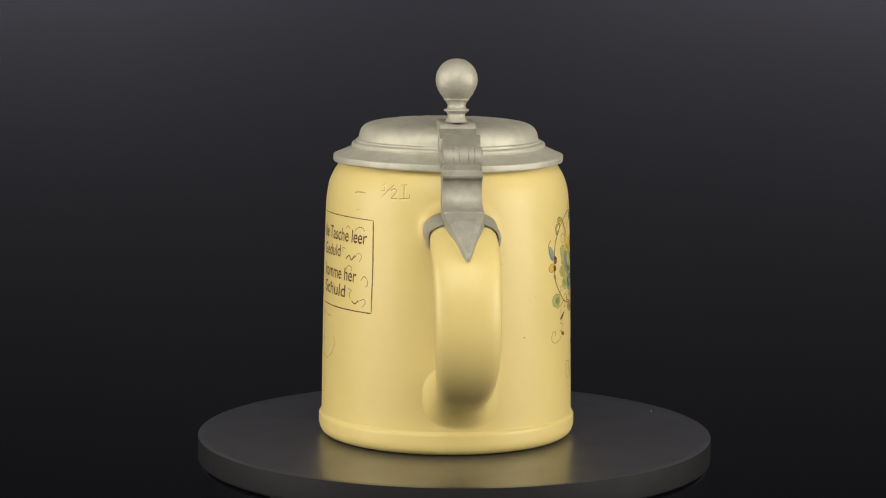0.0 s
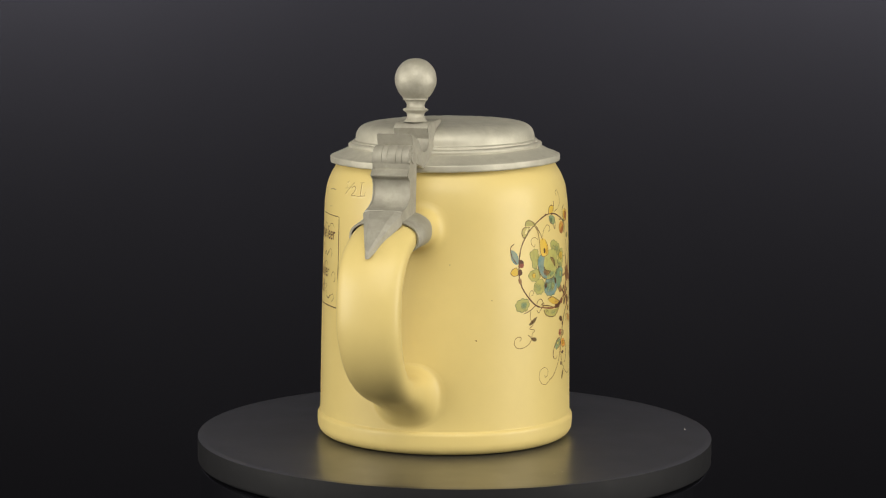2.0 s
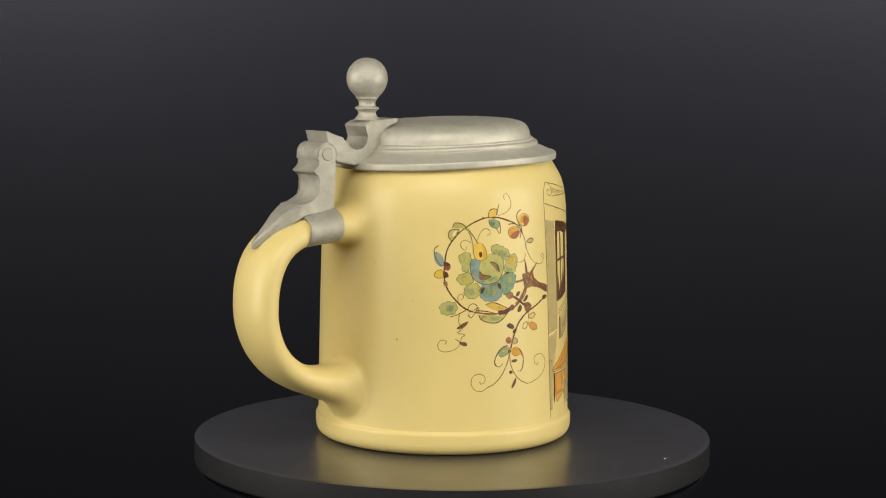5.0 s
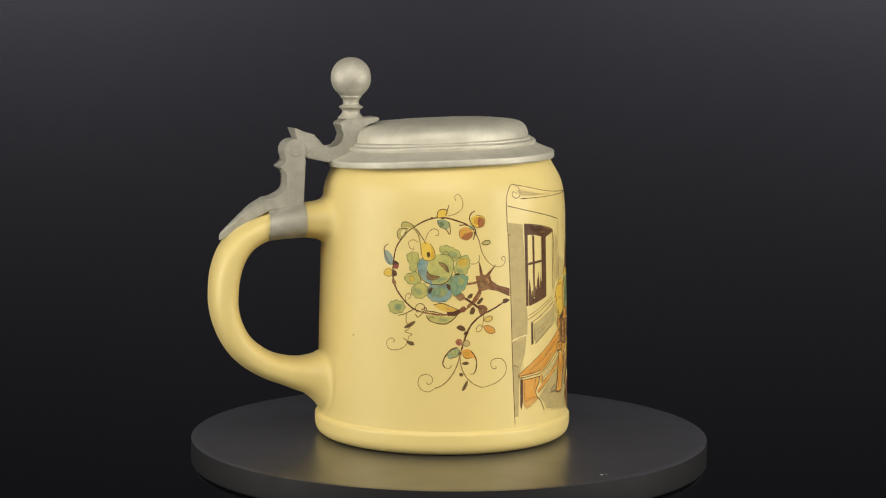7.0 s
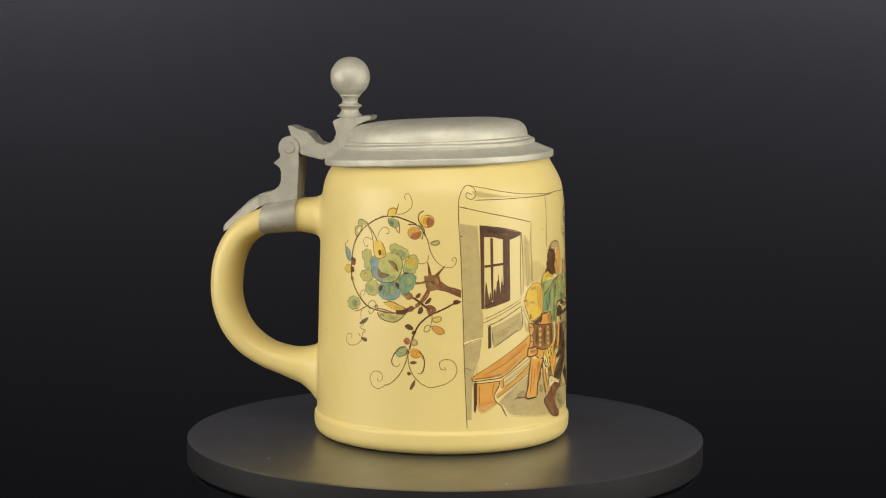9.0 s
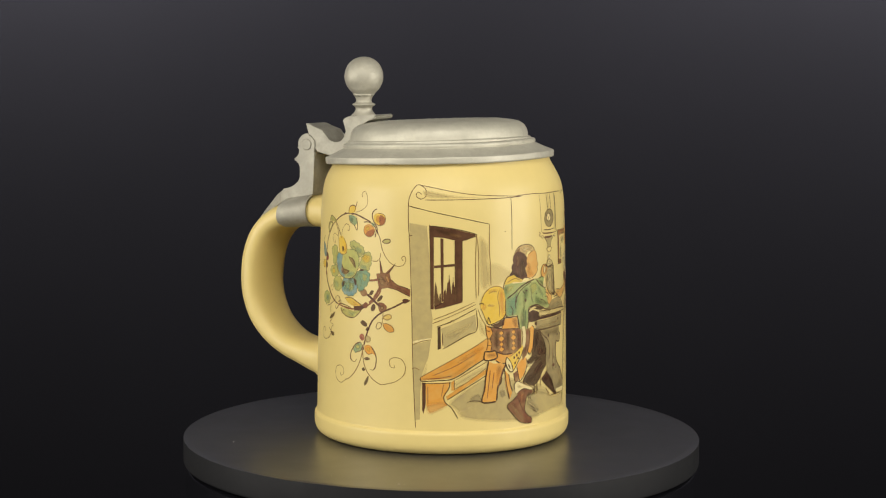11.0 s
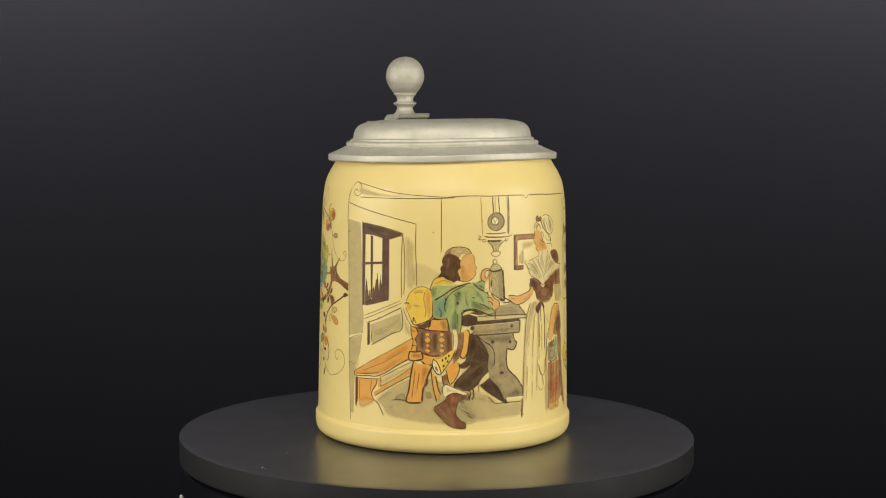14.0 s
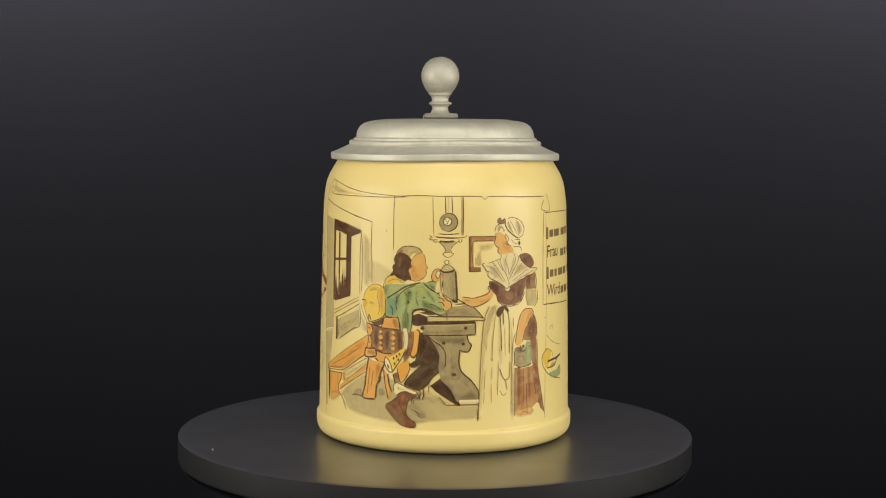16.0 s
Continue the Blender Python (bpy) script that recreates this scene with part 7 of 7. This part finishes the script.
# scored relief is painted flat: W strokes as highlights, H strokes as groove shade
paint('capacity_mark', 'scored half litre capacity mark, its groove shade and highlights painted on', [
    ('S', 'W', 0.32, '143.9,100.1 145.6,100.8 145.5,98.5'),
    ('L', 'W', 0.32, '144.4,95.7 150.4,100.5'),
    ('S', 'W', 0.32, '149.1,98.4 150.4,99.1 152.0,98.3 151.0,96.8 149.4,95.5 152.3,95.6'),
    ('L', 'W', 0.32, '155.5,100.6 155.8,95.5'),
    ('L', 'W', 0.32, '153.4,95.4 158.2,95.8'),
    ('L', 'H', 0.24, '143.2,100.5 144.7,101.3 144.8,99.1'),
    ('L', 'H', 0.24, '143.3,98.6 146.6,99.1'),
    ('L', 'H', 0.24, '143.7,96.3 149.7,101.1'),
    ('S', 'H', 0.24, '148.4,98.8 149.8,99.7 151.3,98.9 150.4,97.4 148.8,96.1 151.9,96.2'),
    ('L', 'H', 0.24, '153.5,101.0 156.2,101.3'),
    ('L', 'H', 0.24, '154.8,101.2 155.2,96.1'),
    ('L', 'H', 0.24, '152.8,96.0 157.9,96.4 157.8,98.0')])

paint('lower_ornament', 'yellow and teal painted leaf ornament under the verse', [
    ('VS', 'Y', 0.80, '50.4,37.6 53.2,36.5 52.2,33.7 50.3,30.2 47.7,31.6 46.4,34.8'),
    ('VS', 'T', 0.60, '51.7,28.1 58.1,28.6 62.0,30.3 62.7,26.7 58.1,25.5 53.7,26.5'),
    ('X', 'g', 0.60, '53.7,32.2 58.1,31.7 55.8,29.8 51.7,29.8'),
    ('S', 'N', 0.85, '50.3,32.6 54.3,33.0 58.8,33.4 62.8,34.2'),
    ('S', 'N', 0.50, '58.8,33.4 57.6,31.6 55.3,30.5 49.9,30.1'),
    ('S', 'K', 0.30, '50.4,37.9 46.8,35.8 46.0,33.1 47.7,30.1 51.7,27.4 56.9,25.7 62.7,24.9'),
    ('S', 'H', 0.26, '50.4,37.6 53.8,36.2 54.8,33.9'),
    ('S', 'H', 0.26, '49.5,43.0 52.8,40.7 57.0,39.1 62.1,38.1'),
    ('S', 'H', 0.24, '51.8,45.1 54.3,46.4 54.9,44.6'),
    ('S', 'H', 0.22, '47.8,49.9 49.5,49.3')])

paint('verse_tendril', 'thin brown tendrils under the verse', [
    ('S', 'H', 0.25, '94.2,50.1 104.4,48.8 109.3,49.0'),
    ('S', 'H', 0.23, '112.5,41.0 113.8,38.1 110.2,34.3 103.8,31.9 98.8,33.5'),
    ('S', 'H', 0.21, '96.2,40.3 101.0,38.7')])

# the verse: words that can be read, and bars where they cannot
PEN = INK_MATS[INK_KEYS.index("N")]
for words, at, tall, wide, tilt in (("die Tasche leer", (96.5, 79.2), 5.0, 0.78, -0.03), ("Geduld", (97.5, 72.4), 4.6, 0.92, 0.0), ("komme her", (99.0, 64.4), 5.0, 0.80, -0.035), ("Schuld", (99.5, 57.8), 4.8, 1.12, -0.03),
                                    ("Frau", (49.8, 72.6), 4.6, 0.8, 0.0), ("Wird", (49.8, 57.7), 4.6, 0.8, 0.0)):
    lettered("verse_word", words, at, tall, 0.08, PEN, 0.05, "dark brown written word", wide, tilt, heavy=0.0)
BARS = [(81.8, 4.6, "49.8,51.6"), (81.6, 2.8, "52.6,56 57,62.5 65,70.5 71.5,76 80,84.5 85.5,90"), (73.6, 2.8, "64,69 70,74 78,84 85,90"), (66.6, 4.6, "49.8,51.6"),
        (66.3, 2.8, "52.6,56 57,59.5 61,66.5 67.5,73 77,83 84,90"), (59.1, 2.8, "64,68 69,74 78,83.5 84.5,90")]
paint("verse_bars", "dark brown bars of unread writing", [
    ("V", "N", 0.62, f"{a},{z - tall / 2} {b},{z - tall / 2} {b},{z + tall / 2} {a},{z + tall / 2}") for z, tall, runs in BARS for a, b in pairs(runs)])
tagged(paint("glaze_blemishes", "small grey scuffs and kiln specks in the glaze", [
    ("S", "A", 0.45, "127.2,97.3 130,97.7 134.4,97.5"), ("S", "a", 0.4, "129,91 132,91.2"), ("D", "H", 0, "-148.2,43.7 0.34,0.3"), ("D", "H", 0, "-30.4,83.8 0.28,0.25"),
    ("D", "H", 0, "-141,58.5 0.2,0.2"), ("D", "a", 0, "172,30 0.5,0.4"), ("D", "a", 0, "-160,72 0.4,0.3")]), kind="stuff")


# specks of dust and faint scuffs on the platter
def speck(bm, x, y, size, turned):
    base = [bm.verts.new((x + size * k * math.cos(a + turned), y + size * 0.5 * math.sin(a + turned), 0.0001)) for k, a in ((1, 0), (0.6, 1.3), (1, 2.4), (0.7, 3.9), (0.9, 5.1))]
    top = bm.verts.new((x, y, 0.0001 + size * 0.6))
    for k in range(5):
        bm.faces.new((base[k], base[(k + 1) % 5], top))
    bm.faces.new(list(reversed(base)))


dust_bm = bmesh.new()
for x, y, size in ((0.0366, -0.0850, 0.0006), (-0.0045, -0.0594, 0.0003), (0.0096, -0.0877, 0.00022), (-0.0592, -0.0596, 0.00022), (-0.0556, -0.0616, 0.0004), (0.0386, -0.0846, 0.0003), (0.0159, -0.0685, 0.00022)):
    speck(dust_bm, x, y, size, 0.4)
rng = random.Random(11)
for _ in range(16):
    a, r = rng.uniform(0, 2 * math.pi), rng.uniform(0.055, 0.099)
    speck(dust_bm, r * math.cos(a), r * math.sin(a), rng.choice((0.0001, 0.00013, 0.00016, 0.00022)), rng.uniform(0, 3))
tagged(part("dust_specks", dust_bm, DUST, turntable, "pale dust specks on the platter", smooth=False), kind="stuff")


# ---------------------------------------------------------------- movement
def spun(off, extra, t):
    m = pose(0, 0, 0, 0, 0, turn(t))
    return Matrix.Translation(m @ Vector((*off, 0))) @ pose(0, 0, 0, 0, 0, turn(t) + extra)


def motions():
    times = [0.5 * k for k in range(33)]
    walk(turntable, [(t, spun(PLATTER_OFF, 0, t)) for t in times])
    walk(stein, [(t, spun(STEIN_OFF, STEIN_TURN, t)) for t in times])


motions()
